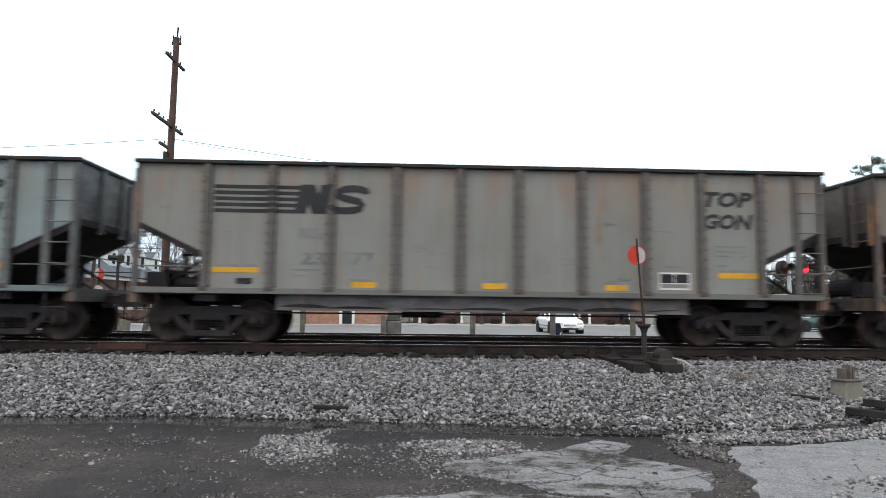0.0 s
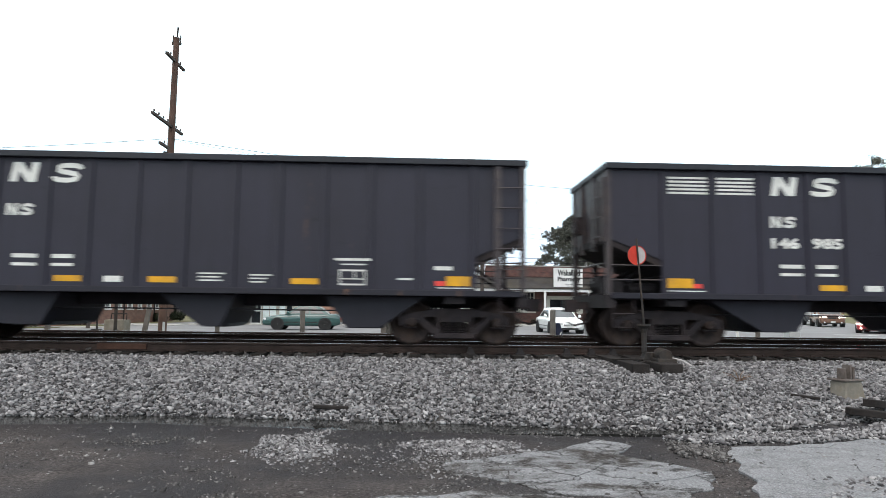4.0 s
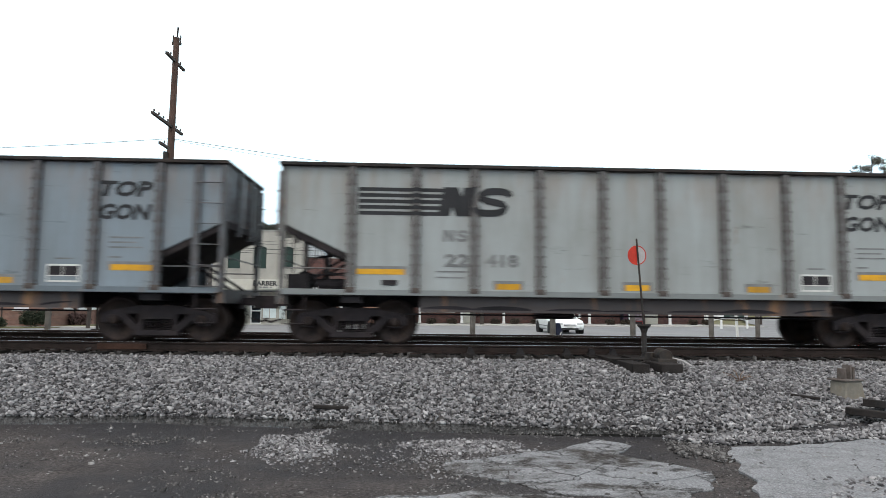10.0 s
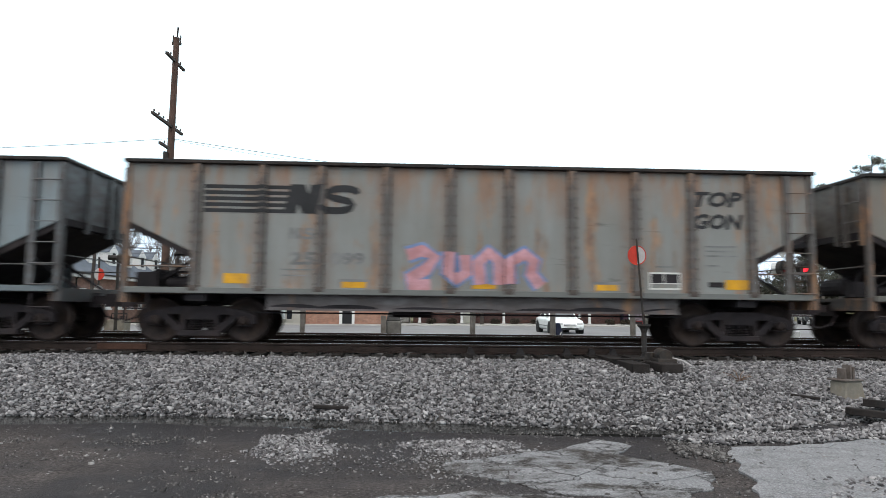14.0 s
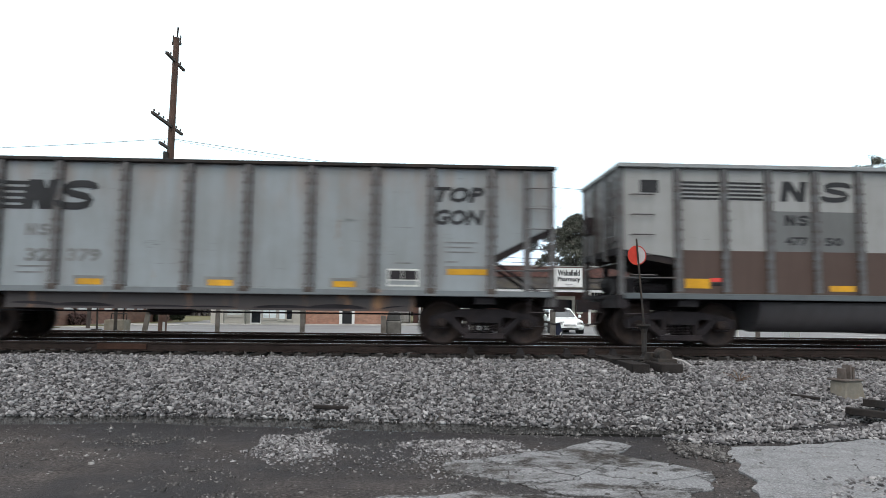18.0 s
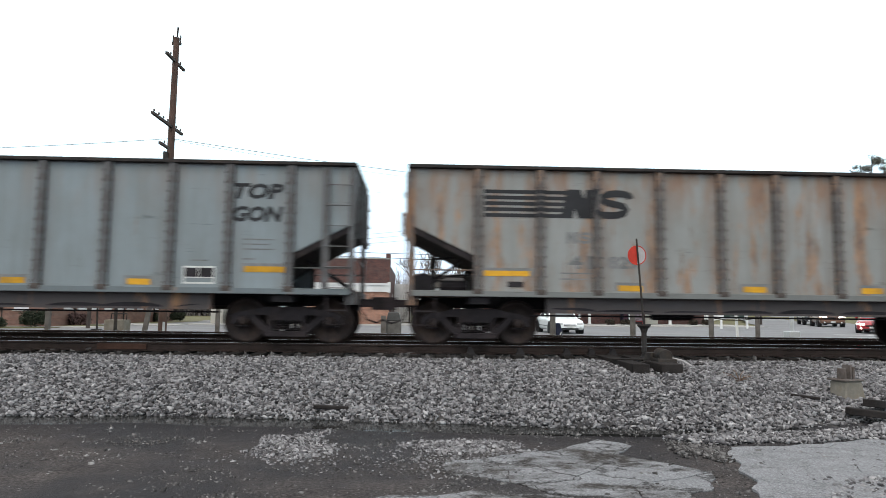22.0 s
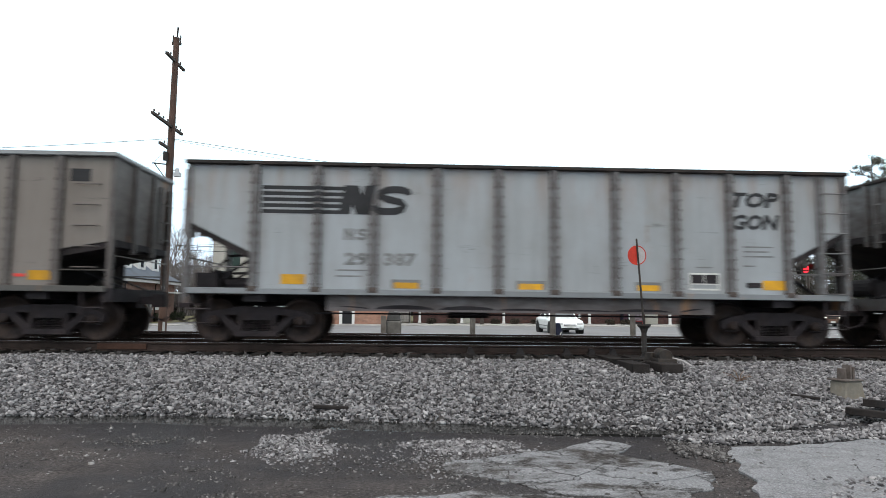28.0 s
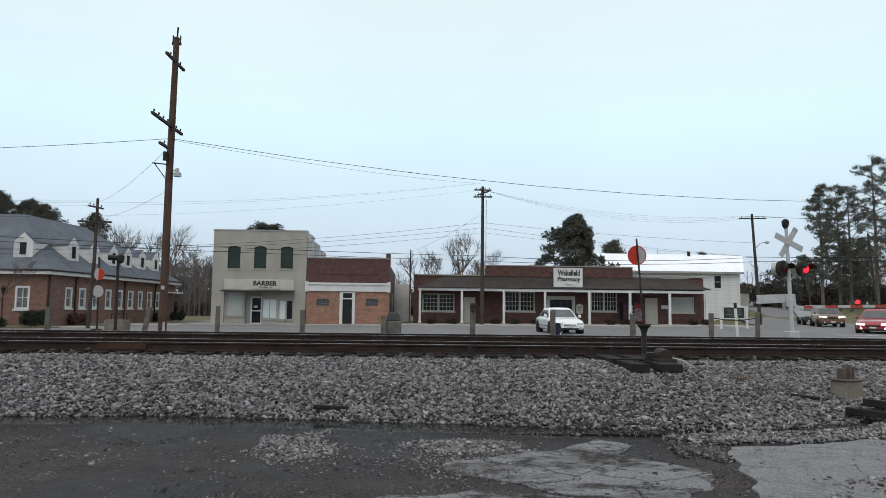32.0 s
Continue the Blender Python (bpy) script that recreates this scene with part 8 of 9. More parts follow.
def vehicle(name, label, at, paint, lit, L=4.6, W=1.78, H=1.42, suv=False):
    """A car that drives towards +x; the origin is on the road under its middle."""
    car = thing(name, label, "car", at)
    h, w = L / 2, W / 2
    T = (0.63 if not suv else 0.60) * H
    if suv:
        prof = [(-h, 0.42, 0.80 * T, 0.86), (-h + 0.06, 0.34, 0.96 * T, 0.94), (-h + 0.3, 0.28, T, 0.99), (0, 0.26, T, 1.0), (h - 1.3, 0.26, T, 1.0), (h - 0.6, 0.27, 0.95 * T, 0.98), (h - 0.22, 0.29, 0.90 * T, 0.94), (h - 0.06, 0.32, 0.80 * T, 0.88), (h, 0.40, 0.66 * T, 0.80)]
    else:
        prof = [(-h, 0.44, 0.74 * T, 0.80), (-h + 0.07, 0.30, 0.92 * T, 0.90), (-h + 0.30, 0.24, T, 0.97), (-h + 0.9, 0.22, 1.02 * T, 1.0), (0, 0.22, T, 1.0), (h - 1.45, 0.22, 0.97 * T, 1.0), (h - 1.0, 0.22, 0.93 * T, 0.99), (h - 0.5, 0.23, 0.85 * T, 0.96), (h - 0.2, 0.25, 0.76 * T, 0.90), (h - 0.06, 0.28, 0.66 * T, 0.83), (h, 0.36, 0.54 * T, 0.74)]
    secs = []
    for x, z0, z1, k in prof:
        y, d = w * k, z1 - z0
        ring = [(0.86 * y, z0), (0.96 * y, z0 + 0.12 * d), (0.99 * y, z0 + 0.35 * d), (y, z0 + 0.6 * d), (0.98 * y, z0 + 0.80 * d), (0.93 * y, z0 + 0.93 * d), (0.80 * y, z1), (0.40 * y, z1 + 0.02)]
        secs.append([(x, -a, b) for a, b in ring] + [(x, a, b) for a, b in ring[::-1]])
    bm = fresh()
    loft(bm, secs)
    bmesh.ops.recalc_face_normals(bm, faces=bm.faces)
    body = part("body", bm, paint, car, smooth=True)
    body.data.polygons.foreach_set("use_smooth", [len(p.vertices) == 4 for p in body.data.polygons])
    # cabin shell with its panes laid on it
    rear, front = (-h + 0.10, h - 1.2) if suv else (-h + 0.62, h - 1.30)
    rf, rr = front - (0.80 if not suv else 0.70), rear + (0.75 if not suv else 0.28)
    zb, zr, yb, yr = T - 0.05, H, 0.88 * w, 0.68 * w
    bm = fresh()
    loft(bm, [[(rear, -yb, zb), (rear, yb, zb), (front, yb, zb), (front, -yb, zb)], [(rr - 0.06, -yr, zr - 0.09), (rr - 0.06, yr, zr - 0.09), (rf + 0.06, yr, zr - 0.09), (rf + 0.06, -yr, zr - 0.09)],
              [(rr + 0.06, -yr * 0.90, zr - 0.025), (rr + 0.06, yr * 0.90, zr - 0.025), (rf - 0.08, yr * 0.90, zr - 0.025), (rf - 0.08, -yr * 0.90, zr - 0.025)], [(rr + 0.35, -yr * 0.55, zr), (rr + 0.35, yr * 0.55, zr), (rf - 0.35, yr * 0.55, zr), (rf - 0.35, -yr * 0.55, zr)]])
    bmesh.ops.recalc_face_normals(bm, faces=bm.faces)
    part("roof", bm, paint, car, bevel=0.02)

    def pane(quad, pname):
        q = [Vector(p) for p in quad]
        n = (q[1] - q[0]).cross(q[3] - q[0]).normalized() * 0.012
        bm = fresh()
        loft(bm, [[p - n for p in q], [p + n for p in q]])
        bmesh.ops.recalc_face_normals(bm, faces=bm.faces)
        part(pname, bm, CARGLASS, car)

    def at_side(x, t, s):
        return (x, s * (yb + (yr - yb) * t), zb + (zr - 0.09 - zb) * t)

    for x0, x1, pname in ((front, rf + 0.06, "windscreen"), (rear, rr - 0.06, "rear_window")):
        a, b = x0 + (x1 - x0) * 0.10, x0 + (x1 - x0) * 0.93
        pane([(a, -yb * 0.88, zb + (zr - 0.09 - zb) * 0.10), (a, yb * 0.88, zb + (zr - 0.09 - zb) * 0.10), (b, yr * 0.90, zb + (zr - 0.09 - zb) * 0.93), (b, -yr * 0.90, zb + (zr - 0.09 - zb) * 0.93)], pname)
    mid = (rf + rr) / 2 - 0.1
    for s in (-1, 1):
        pane([at_side(front - 0.28, 0.16, s), at_side(mid + 0.05, 0.16, s), at_side(mid + 0.05, 0.88, s), at_side(rf - 0.06, 0.88, s)], "side_window")
        pane([at_side(mid - 0.06, 0.16, s), at_side(rear + 0.30, 0.16, s), at_side(rr + 0.10, 0.88, s), at_side(mid - 0.06, 0.88, s)], "side_window")
        bm = fresh()
        lathe(bm, [(0.02, -0.07), (0.08, -0.06), (0.095, 0.0), (0.06, 0.07)], "y", (front - 0.22, s * (w * 0.96 + 0.09), T + 0.06), 10)
        part("mirror", bm, paint, car)
        for x in (mid + 0.25, mid - 0.85):
            bm = fresh()
            box(bm, x - 0.10, x + 0.10, s * w * 0.985 - 0.02, s * w * 0.985 + 0.02, T * 0.86, T * 0.89)
            part("door_handle", bm, paint, car, bevel=0.006)
        bm = fresh()
        box(bm, -h + 1.3, h - 1.35, s * w * 0.985 - 0.012, s * w * 0.985 + 0.012, 0.42, 0.46)
        part("side_moulding", bm, TRIM, car)
        for x in (-h + 0.88, h - 0.92):
            bm = fresh()
            rod(bm, (x, s * (w - 0.25), 0.33), (x, s * (w + 0.004), 0.33), 0.375, seg=22)
            part("wheel_arch", bm, TRIM, car, "dark wheel arch")
            bm = fresh()
            lathe(bm, [(0.20, -0.10), (0.30, -0.11), (0.325, -0.06), (0.325, 0.06), (0.30, 0.11), (0.20, 0.10)], "y", (x, s * (w - 0.09), 0.325), 20)
            t = part("wheel", bm, RUBBER, car)
            bm = fresh()
            lathe(bm, [(0.03, -0.08), (0.19, -0.07), (0.205, 0.07), (0.03, 0.08)], "y", (x, s * (w - 0.07), 0.325), 14)
            part("rim", bm, RIM, t)
        bm = fresh()
        z0, z1 = (0.56 * T, 0.70 * T) if not suv else (0.66 * T, 0.82 * T)
        k = 0.90 if not suv else 0.93
        poly = [(h - 0.005, 0.42 * w), (h - 0.03, 0.74 * w), (h - 0.20, k * w + 0.012), (h - 0.30, 0.86 * w), (h - 0.12, 0.42 * w)]
        prism_z(bm, [(x, s * y) for x, y in poly][::s], z0, z1)
        bmesh.ops.recalc_face_normals(bm, faces=bm.faces)
        part("headlamp", bm, HEADLIT if lit else HEADOFF, car, "lit warm headlamp" if lit else "clear headlamp", bevel=0.02)
        bm = fresh()
        rod(bm, (h - 0.10, s * 0.62 * w, 0.37), (h + 0.004, s * 0.62 * w, 0.37), 0.06, seg=10)
        part("fog_lamp", bm, HEADLIT if lit and not suv else HEADOFF, car)
        bm = fresh()
        box(bm, -h - 0.01, -h + 0.1, s * w * 0.62 - 0.15, s * w * 0.62 + 0.15, T * 0.62, T * 0.80)
        part("tail_lamp", bm, TAIL, car, bevel=0.02)
    bm = fresh()
    box(bm, h - 0.10, h + 0.015, -w * 0.36, w * 0.36, (0.50 if not suv else 0.62) * T, (0.60 if not suv else 0.78) * T)
    g = part("grille", bm, TRIM, car, bevel=0.01)
    bm = fresh()
    box(bm, h + 0.012, h + 0.03, -w * 0.34, w * 0.34, (0.545 if not suv else 0.69) * T, (0.565 if not suv else 0.72) * T)
    part("grille_bar", bm, paint, g)
    bm = fresh()
    box(bm, h - 0.10, h + 0.012, -w * 0.50, w * 0.50, 0.27, 0.35)
    part("lower_grille", bm, TRIM, car, bevel=0.01)
    bm = fresh()
    box(bm, h + 0.0, h + 0.035, -0.16, 0.16, 0.37, 0.46)
    part("plate", bm, PLATE, car, "blank pale plate")
    return car


def enamel(name, col, rough=0.25):
    m = plain(name, col, rough, 0, 0.06, 2, 60, 0.0, tuple(0.7 * c for c in col), 0.2, 0.5)
    m.node_tree.nodes["Principled BSDF"].inputs["Coat Weight"].default_value = 0.6
    return m


vehicle("sedan_car", "white sedan parked facing the railway", pose(7.78, 36.0, -0.48, 0, 0, -88), enamel("white_car_paint", (0.74, 0.77, 0.76)), False, 4.6, 1.74, 1.40)
vehicle("suv_car", "brown sport utility vehicle with lit headlamps", pose(32.8, 52.0, -0.29, 0, 0, -112), enamel("brown_car_paint", (0.14, 0.075, 0.05)), True, 4.6, 1.85, 1.72, True)
vehicle("suv_car", "dark grey sport utility vehicle in the side street", pose(35.2, 58.0, -0.22, 0, 0, -112), enamel("grey_car_paint", (0.05, 0.055, 0.06)), False, 4.6, 1.85, 1.70, True)
vehicle("sedan_car", "red sedan waiting with lit headlamps", pose(26.85, 37.7, -0.40, 0, 0, -132), enamel("red_car_paint", (0.30, 0.022, 0.03)), True, 4.8, 1.82, 1.47)
GREEN = vehicle("sedan_car", "dark green sedan driving along the street", pose(0, 39.5, -0.5, 0, 0, 180), enamel("green_car_paint", (0.025, 0.07, 0.065)), False, 4.5, 1.75, 1.45)

# ---- trees, bushes and far woods ----
BARK = plain("grey_bark", (0.11, 0.095, 0.085), 0.95, 0, 0.3, 2, 20, 0.5)
TWIG = plain("brown_twigs", (0.155, 0.138, 0.13), 0.95, 0, 0.25, 0.5, 10, 0.0)
NEEDLE = stone_mat("pine_needles", [(0.0, (0.070, 0.078, 0.066)), (0.4, (0.098, 0.106, 0.088)), (0.8, (0.130, 0.134, 0.112)), (1.0, (0.165, 0.155, 0.132))])
CEDAR = stone_mat("cedar_leaves", [(0.0, (0.046, 0.050, 0.042)), (0.4, (0.066, 0.070, 0.057)), (0.8, (0.088, 0.090, 0.072)), (1.0, (0.115, 0.108, 0.090))])
BUSH = stone_mat("clipped_bush_leaves", [(0.0, (0.012, 0.02, 0.012)), (0.5, (0.03, 0.04, 0.025)), (1.0, (0.06, 0.06, 0.04))])
REDTWIG = stone_mat("reddish_twigs", [(0.0, (0.05, 0.03, 0.03)), (0.5, (0.09, 0.055, 0.05)), (1.0, (0.14, 0.09, 0.08))])


def tris_mesh(name, co, material):
    n = len(co) // 3
    me = bpy.data.meshes.new(name)
    me.vertices.add(n * 3)
    me.vertices.foreach_set("co", np.asarray(co, dtype=np.float32).reshape(-1))
    me.loops.add(n * 3)
    me.loops.foreach_set("vertex_index", np.arange(n * 3, dtype=np.int32))
    me.polygons.add(n)
    me.polygons.foreach_set("loop_start", np.arange(0, n * 3, 3, dtype=np.int32))
    me.update(calc_edges=True)
    me.materials.append(material)
    return me


def leaf_tris(rng, clumps, per, leaf, flat=1.0, slim=1.0):
    """Small leaf triangles filling clumps (x, y, z, radius)."""
    out = []
    for cx, cy, cz, r in clumps:
        n = max(6, int(per * r * r))
        d = rng.normal(size=(n, 3))
        d /= np.linalg.norm(d, axis=1)[:, None]
        p = d * (r * rng.random((n, 1)) ** 0.45) * np.array([1, 1, flat]) + np.array([cx, cy, cz])
        a = rng.normal(size=(n, 3)) * leaf * slim
        b = rng.normal(size=(n, 3)) * leaf / slim
        out.append(np.stack([p + a, p + b, p - a * 0.6 - b * 0.6], 1).reshape(-1, 3))
    return np.concatenate(out)


def limbs(rng, base, height, spread, depth=5, lean=0.0):
    """A bare branching skeleton as a list of (p0, p1, r0, r1)."""
    segs = []

    def grow(p, d, length, r, level):
        q = p + d * length
        segs.append((p, q, r, r * 0.66))
        if level == 0:
            return
        for k in range(3 if level > 1 else 4):
            v = rng.normal(size=3)
            v[2] = abs(v[2]) * 0.5 + 0.25
            nd = d * (0.9 - 0.05 * k) + v / np.linalg.norm(v) * spread
            nd /= np.linalg.norm(nd)
            grow(q - d * length * rng.random() * 0.45, nd, length * (0.62 + 0.22 * rng.random()), r * 0.60, level - 1)
    grow(np.array(base, float), np.array([lean, 0, 1.0]), height * 0.34, height * 0.017, depth)
    return segs


def segs_mesh(name, segs, material):
    bm_v, bm_f = [], []
    for p, q, r0, r1 in segs:
        d = q - p
        d = d / (np.linalg.norm(d) + 1e-9)
        u = np.cross(d, [0.3, 0.9, 0.2])
        u /= np.linalg.norm(u)
        w = np.cross(d, u)
        i = len(bm_v)
        for c, r in ((p, r0), (q, r1)):
            for a in (0, 2.094, 4.189):
                bm_v.append(c + (u * math.cos(a) + w * math.sin(a)) * r)
        for k in range(3):
            bm_f.append((i + k, i + (k + 1) % 3, i + 3 + (k + 1) % 3, i + 3 + k))
    me = bpy.data.meshes.new(name)
    me.from_pydata([tuple(v) for v in bm_v], [], bm_f)
    me.materials.append(material)
    return me


def bare_tree(x, y, height, seed, label="bare grey winter tree", spread=0.75):
    rng = np.random.default_rng(seed)
    tr = thing("bare_tree", label, "tree", pose(x, y, gz(x, y) - 0.1), "winter trees")
    sg = limbs(rng, (0, 0, 0), height, spread)
    part("trunk", segs_mesh("trunk", [s for s in sg if s[2] > height * 0.0035], BARK), None, tr)
    part("crown", segs_mesh("crown", [(p, q, max(r0, 0.022), max(r1, 0.014)) for p, q, r0, r1 in sg if r0 <= height * 0.0035], TWIG), None, tr)
    return tr


def pine(x, y, height, seed, bare=0.35, width=0.2, label="tall grey-green pine with a thin crown", dens=21):
    """A tall pine: bare lower trunk, rising limbs with loose tufts of needles and gaps between."""
    rng = np.random.default_rng(seed)
    tr = thing("pine_tree", label, "tree", pose(x, y, gz(x, y) - 0.1), "evergreen trees")
    segs = [(np.array([0, 0, 0.0]), np.array([0.1, 0, height * 0.55]), height * 0.014, height * 0.010), (np.array([0.1, 0, height * 0.55]), np.array([0, 0.1, height * 0.97]), height * 0.010, 0.04)]
    cl = []
    n = int(height * 2.1)
    for k in range(n):
        t = bare + (1 - bare) * (k + rng.random()) / n
        u = (t - bare) / (1 - bare)
        reach = height * width * (0.75 + 0.5 * u - 1.05 * u ** 2.6) * (0.45 + 0.75 * rng.random())
        a = rng.random() * 6.283
        rise = 0.25 + 0.25 * u
        q = np.array([math.cos(a) * reach, math.sin(a) * reach, t * height + rise * reach])
        base = np.array([0.05, 0, t * height])
        segs.append((base, q, height * 0.0042, 0.025))
        for j in range(6):
            f = 0.45 + 0.6 * rng.random()
            c = base + (q - base) * f + rng.normal(size=3) * np.array([0.5, 0.5, 0.25]) * (0.3 + 0.12 * reach)
            segs.append((base + (q - base) * f * 0.8, c, 0.03, 0.012))
            cl.append((c[0], c[1], c[2], 0.34 + 0.4 * rng.random()))
    part("trunk", segs_mesh("trunk", segs, BARK), None, tr)
    part("crown", tris_mesh("crown", leaf_tris(rng, cl, dens * 4.6, 0.092, 0.6, 2.0), NEEDLE), None, tr)
    return tr


def broad_evergreen(x, y, height, rx, seed, low=0.1, label="broad dark evergreen", per=26, point=(2.2, 0.6)):
    """A dense rounded evergreen: tufts through a dome, thinning at an uneven rim."""
    rng = np.random.default_rng(seed)
    tr = thing("evergreen_tree", label, "tree", pose(x, y, gz(x, y) - 0.1), "evergreen trees")
    cl, segs = [], [(np.array([0, 0, 0.0]), np.array([0, 0, height * 0.9]), height * 0.02, 0.04)]
    for k in range(int(150 + 6 * rx * height)):
        u = rng.random() ** 0.8
        z = height * (low + (0.97 - low) * u)
        a = rng.random() * 6.283
        lobe = noise.noise((1.7 * math.cos(a) + seed, 1.7 * math.sin(a), 0.42 * z + seed)) + 0.4 * noise.noise((4 * math.cos(a), 4 * math.sin(a) + seed, 0.9 * z))
        ring = rx * (1 - u ** point[0]) ** point[1] * (0.9 + 0.75 * lobe) + 0.2
        r = ring * rng.random() ** 0.4
        c = np.array([math.cos(a) * r, math.sin(a) * r, z])
        if k % 4 == 0:
            segs.append((np.array([0, 0, z * 0.9]), c, 0.05, 0.015))
        cl.append((c[0], c[1], c[2] + 0.5 * lobe, 0.25 + 0.5 * rng.random() ** 1.5))
    part("trunk", segs_mesh("trunk", segs, BARK), None, tr)
    part("crown", tris_mesh("crown", leaf_tris(rng, cl, per * 5.2, 0.085, 0.8, 1.7), CEDAR), None, tr)
    return tr


pine(64.2, 90, 21.9, 1, 0.2, 0.21)
pine(57.6, 92, 18.2, 2, 0.26, 0.155)
pine(70.5, 95, 22.5, 3, 0.25, 0.24)
pine(78, 92, 22, 4, 0.25, 0.2)
pine(66.5, 99, 19, 5, 0.15, 0.24)
pine(66.0, 101, 17, 25, 0.2, 0.2)
pine(68, 104, 20, 26, 0.12, 0.24)
pine(53, 122, 10, 6, 0.1, 0.3)
broad_evergreen(18.45, 76, 12.4, 5.7, 7, 0.1, "broad dark green cedar behind the shop", 64, (1.65, 0.8))
broad_evergreen(29.6, 98, 11.9, 2.6, 8, 0.45, "round-topped evergreen behind the house")
broad_evergreen(-28.4, 122, 17.3, 3.2, 9, 0.5, "round-topped evergreen behind the barber shop")
broad_evergreen(-26.6, 124, 17.2, 3.0, 19, 0.5, "round-topped evergreen behind the barber shop")
broad_evergreen(-73, 118, 21.6, 4.6, 10, 0.4, "tall spreading pine behind the brick building")
broad_evergreen(-68, 119, 20.4, 4.2, 11, 0.4, "tall spreading pine behind the brick building")
broad_evergreen(-63.6, 117, 18.0, 3.4, 12, 0.4, "spreading pine behind the brick building")
broad_evergreen(-70.5, 121, 20.0, 4.2, 31, 0.4, "tall spreading pine behind the brick building")
broad_evergreen(-65.6, 119, 19.5, 4.0, 32, 0.4, "tall spreading pine behind the brick building")
broad_evergreen(-75.5, 119, 20.6, 4.2, 33, 0.4, "tall spreading pine behind the brick building")
broad_evergreen(-56.6, 118, 17.9, 3.2, 14, 0.5, "spreading pine behind the brick building")
for k, (x, y, h_) in enumerate(((66, 118, 7.3), (73, 122, 10), (77, 116, 12), (83, 120, 13), (90, 118, 12), (97, 122, 13))):
    broad_evergreen(x, y, h_, 3.6, 80 + k, 0.03, "dark evergreen in the far woods")
for i, (x, y, h_) in enumerate(((-50.5, 118, 17), (-46.0, 112, 16), (-54, 115, 17), (-40.5, 110, 16.5), (-38, 118, 14), (-35, 112, 12.5), (4.0, 108, 13.5), (7.5, 104, 13.8), (10, 110, 12), (0.5, 106, 12), (13.5, 112, 10.5), (-66, 112, 18), (46, 120, 10))):
    bare_tree(x, y, h_, 40 + i)
rb_ = thing("bare_shrub_tree", "reddish bare crape myrtle by the lawn", "tree", pose(-24.35, 39.5, -0.62))
sg = limbs(np.random.default_rng(5), (0, 0, 0), 5.2, 0.9, 5)
part("trunk", segs_mesh("trunk", [s for s in sg if s[2] > 0.012], BARK), None, rb_)
part("crown", segs_mesh("crown", [(p, q, max(r0, 0.007), 0.005) for p, q, r0, r1 in sg if r0 <= 0.012], REDTWIG), None, rb_)


def shrub(x, y, rx, rz, seed, material=None, label="clipped dark green bush", ry=None):
    rng = np.random.default_rng(seed)
    cl = []
    for k in range(34):
        a = rng.random() * 6.283
        cl.append((rx * 0.78 * math.cos(a) * rng.random() ** 0.5, (ry or rx) * 0.6 * math.sin(a) * rng.random() ** 0.5, rz * (0.35 + 0.5 * rng.random()), 0.35 * min(rx, rz) + 0.05))
    b = new("shrub", tris_mesh("shrub", leaf_tris(rng, cl, 1400, 0.035, 0.9), material or BUSH))
    b.matrix_basis = pose(x, y, gz(x, y) + 0.06)
    return tagged(b, label, "bush", "shrubs before the buildings")


PORCHBUSH = stone_mat("winter_bush_leaves", [(0.0, (0.020, 0.017, 0.013)), (0.5, (0.042, 0.034, 0.026)), (1.0, (0.070, 0.056, 0.042))])
for k, x in enumerate((1.25, 2.9, 6.4, 8.0, 9.7, 15.7, 17.0, 22.5, 23.6)):
    shrub(x, 53.3, 0.40, 0.42, 60 + k, PORCHBUSH, "small clipped brown-green bush by the shop porch")
shrub(-22.65, 40.7, 0.85, 0.95, 71, label="large clipped dark hedge by the brick wall", ry=0.5)
shrub(-22.0, 44.6, 0.75, 0.75, 72, REDTWIG, "reddish brown bush by the brick wall")
shrub(-21.3, 56.5, 0.6, 0.7, 73)
shrub(-20.6, 58.8, 0.7, 0.75, 74)
shrub(-24.1, 39.4, 0.7, 0.5, 75)


def woods(name, x0, x1, y, h, seed, n, material, label):
    """A far band of thin trunks and brush as one mesh."""
    rng = np.random.default_rng(seed)
    segs = []
    for k in range(n):
        x, yy = x0 + (x1 - x0) * rng.random(), y + 14 * rng.random()
        hh = h * (0.6 + 0.5 * rng.random())
        g = gz(x, yy) - 0.2
        p = np.array([x, yy, g])
        q = np.array([x + rng.normal() * 0.4, yy, g + hh])
        segs.append((p, q, 0.09, 0.025))
        for j in range(9):
            t = 0.15 + 0.8 * rng.random()
            b = p + (q - p) * t
            e = b + np.array([rng.normal() * 0.9, rng.normal() * 0.9, 0.6 + rng.random() * 1.2])
            segs.append((b, e, 0.035, 0.015))
            for _ in range(2):
                segs.append((b + (e - b) * 0.6, e + rng.normal(size=3) * 0.7, 0.02, 0.01))
    return tagged(new(name, segs_mesh(name, segs, material)), label, "woods", kind="stuff")


woods("far_woods", -62, -24, 100, 8.5, 21, 420, TWIG, "dense bare brown woods behind the street")
woods("far_woods", -4, 24, 116, 7.5, 22, 160, TWIG, "bare brown woods behind the shops")
woods("far_woods", 66, 130, 118, 8.0, 23, 300, TWIG, "bare woods beyond the side street")
woods("far_woods", 40, 66, 122, 4.0, 27, 90, TWIG, "low bare scrub beyond the side street")
woods("far_woods", -130, -62, 128, 11, 24, 260, TWIG, "bare woods beyond the brick building")
rng = np.random.default_rng(31)
cl = [(x, 118 + 10 * rng.random(), gz(x, 120) + 1.2 + 2.2 * rng.random(), 1.3 + 1.2 * rng.random()) for x in np.linspace(-140, 150, 330)]
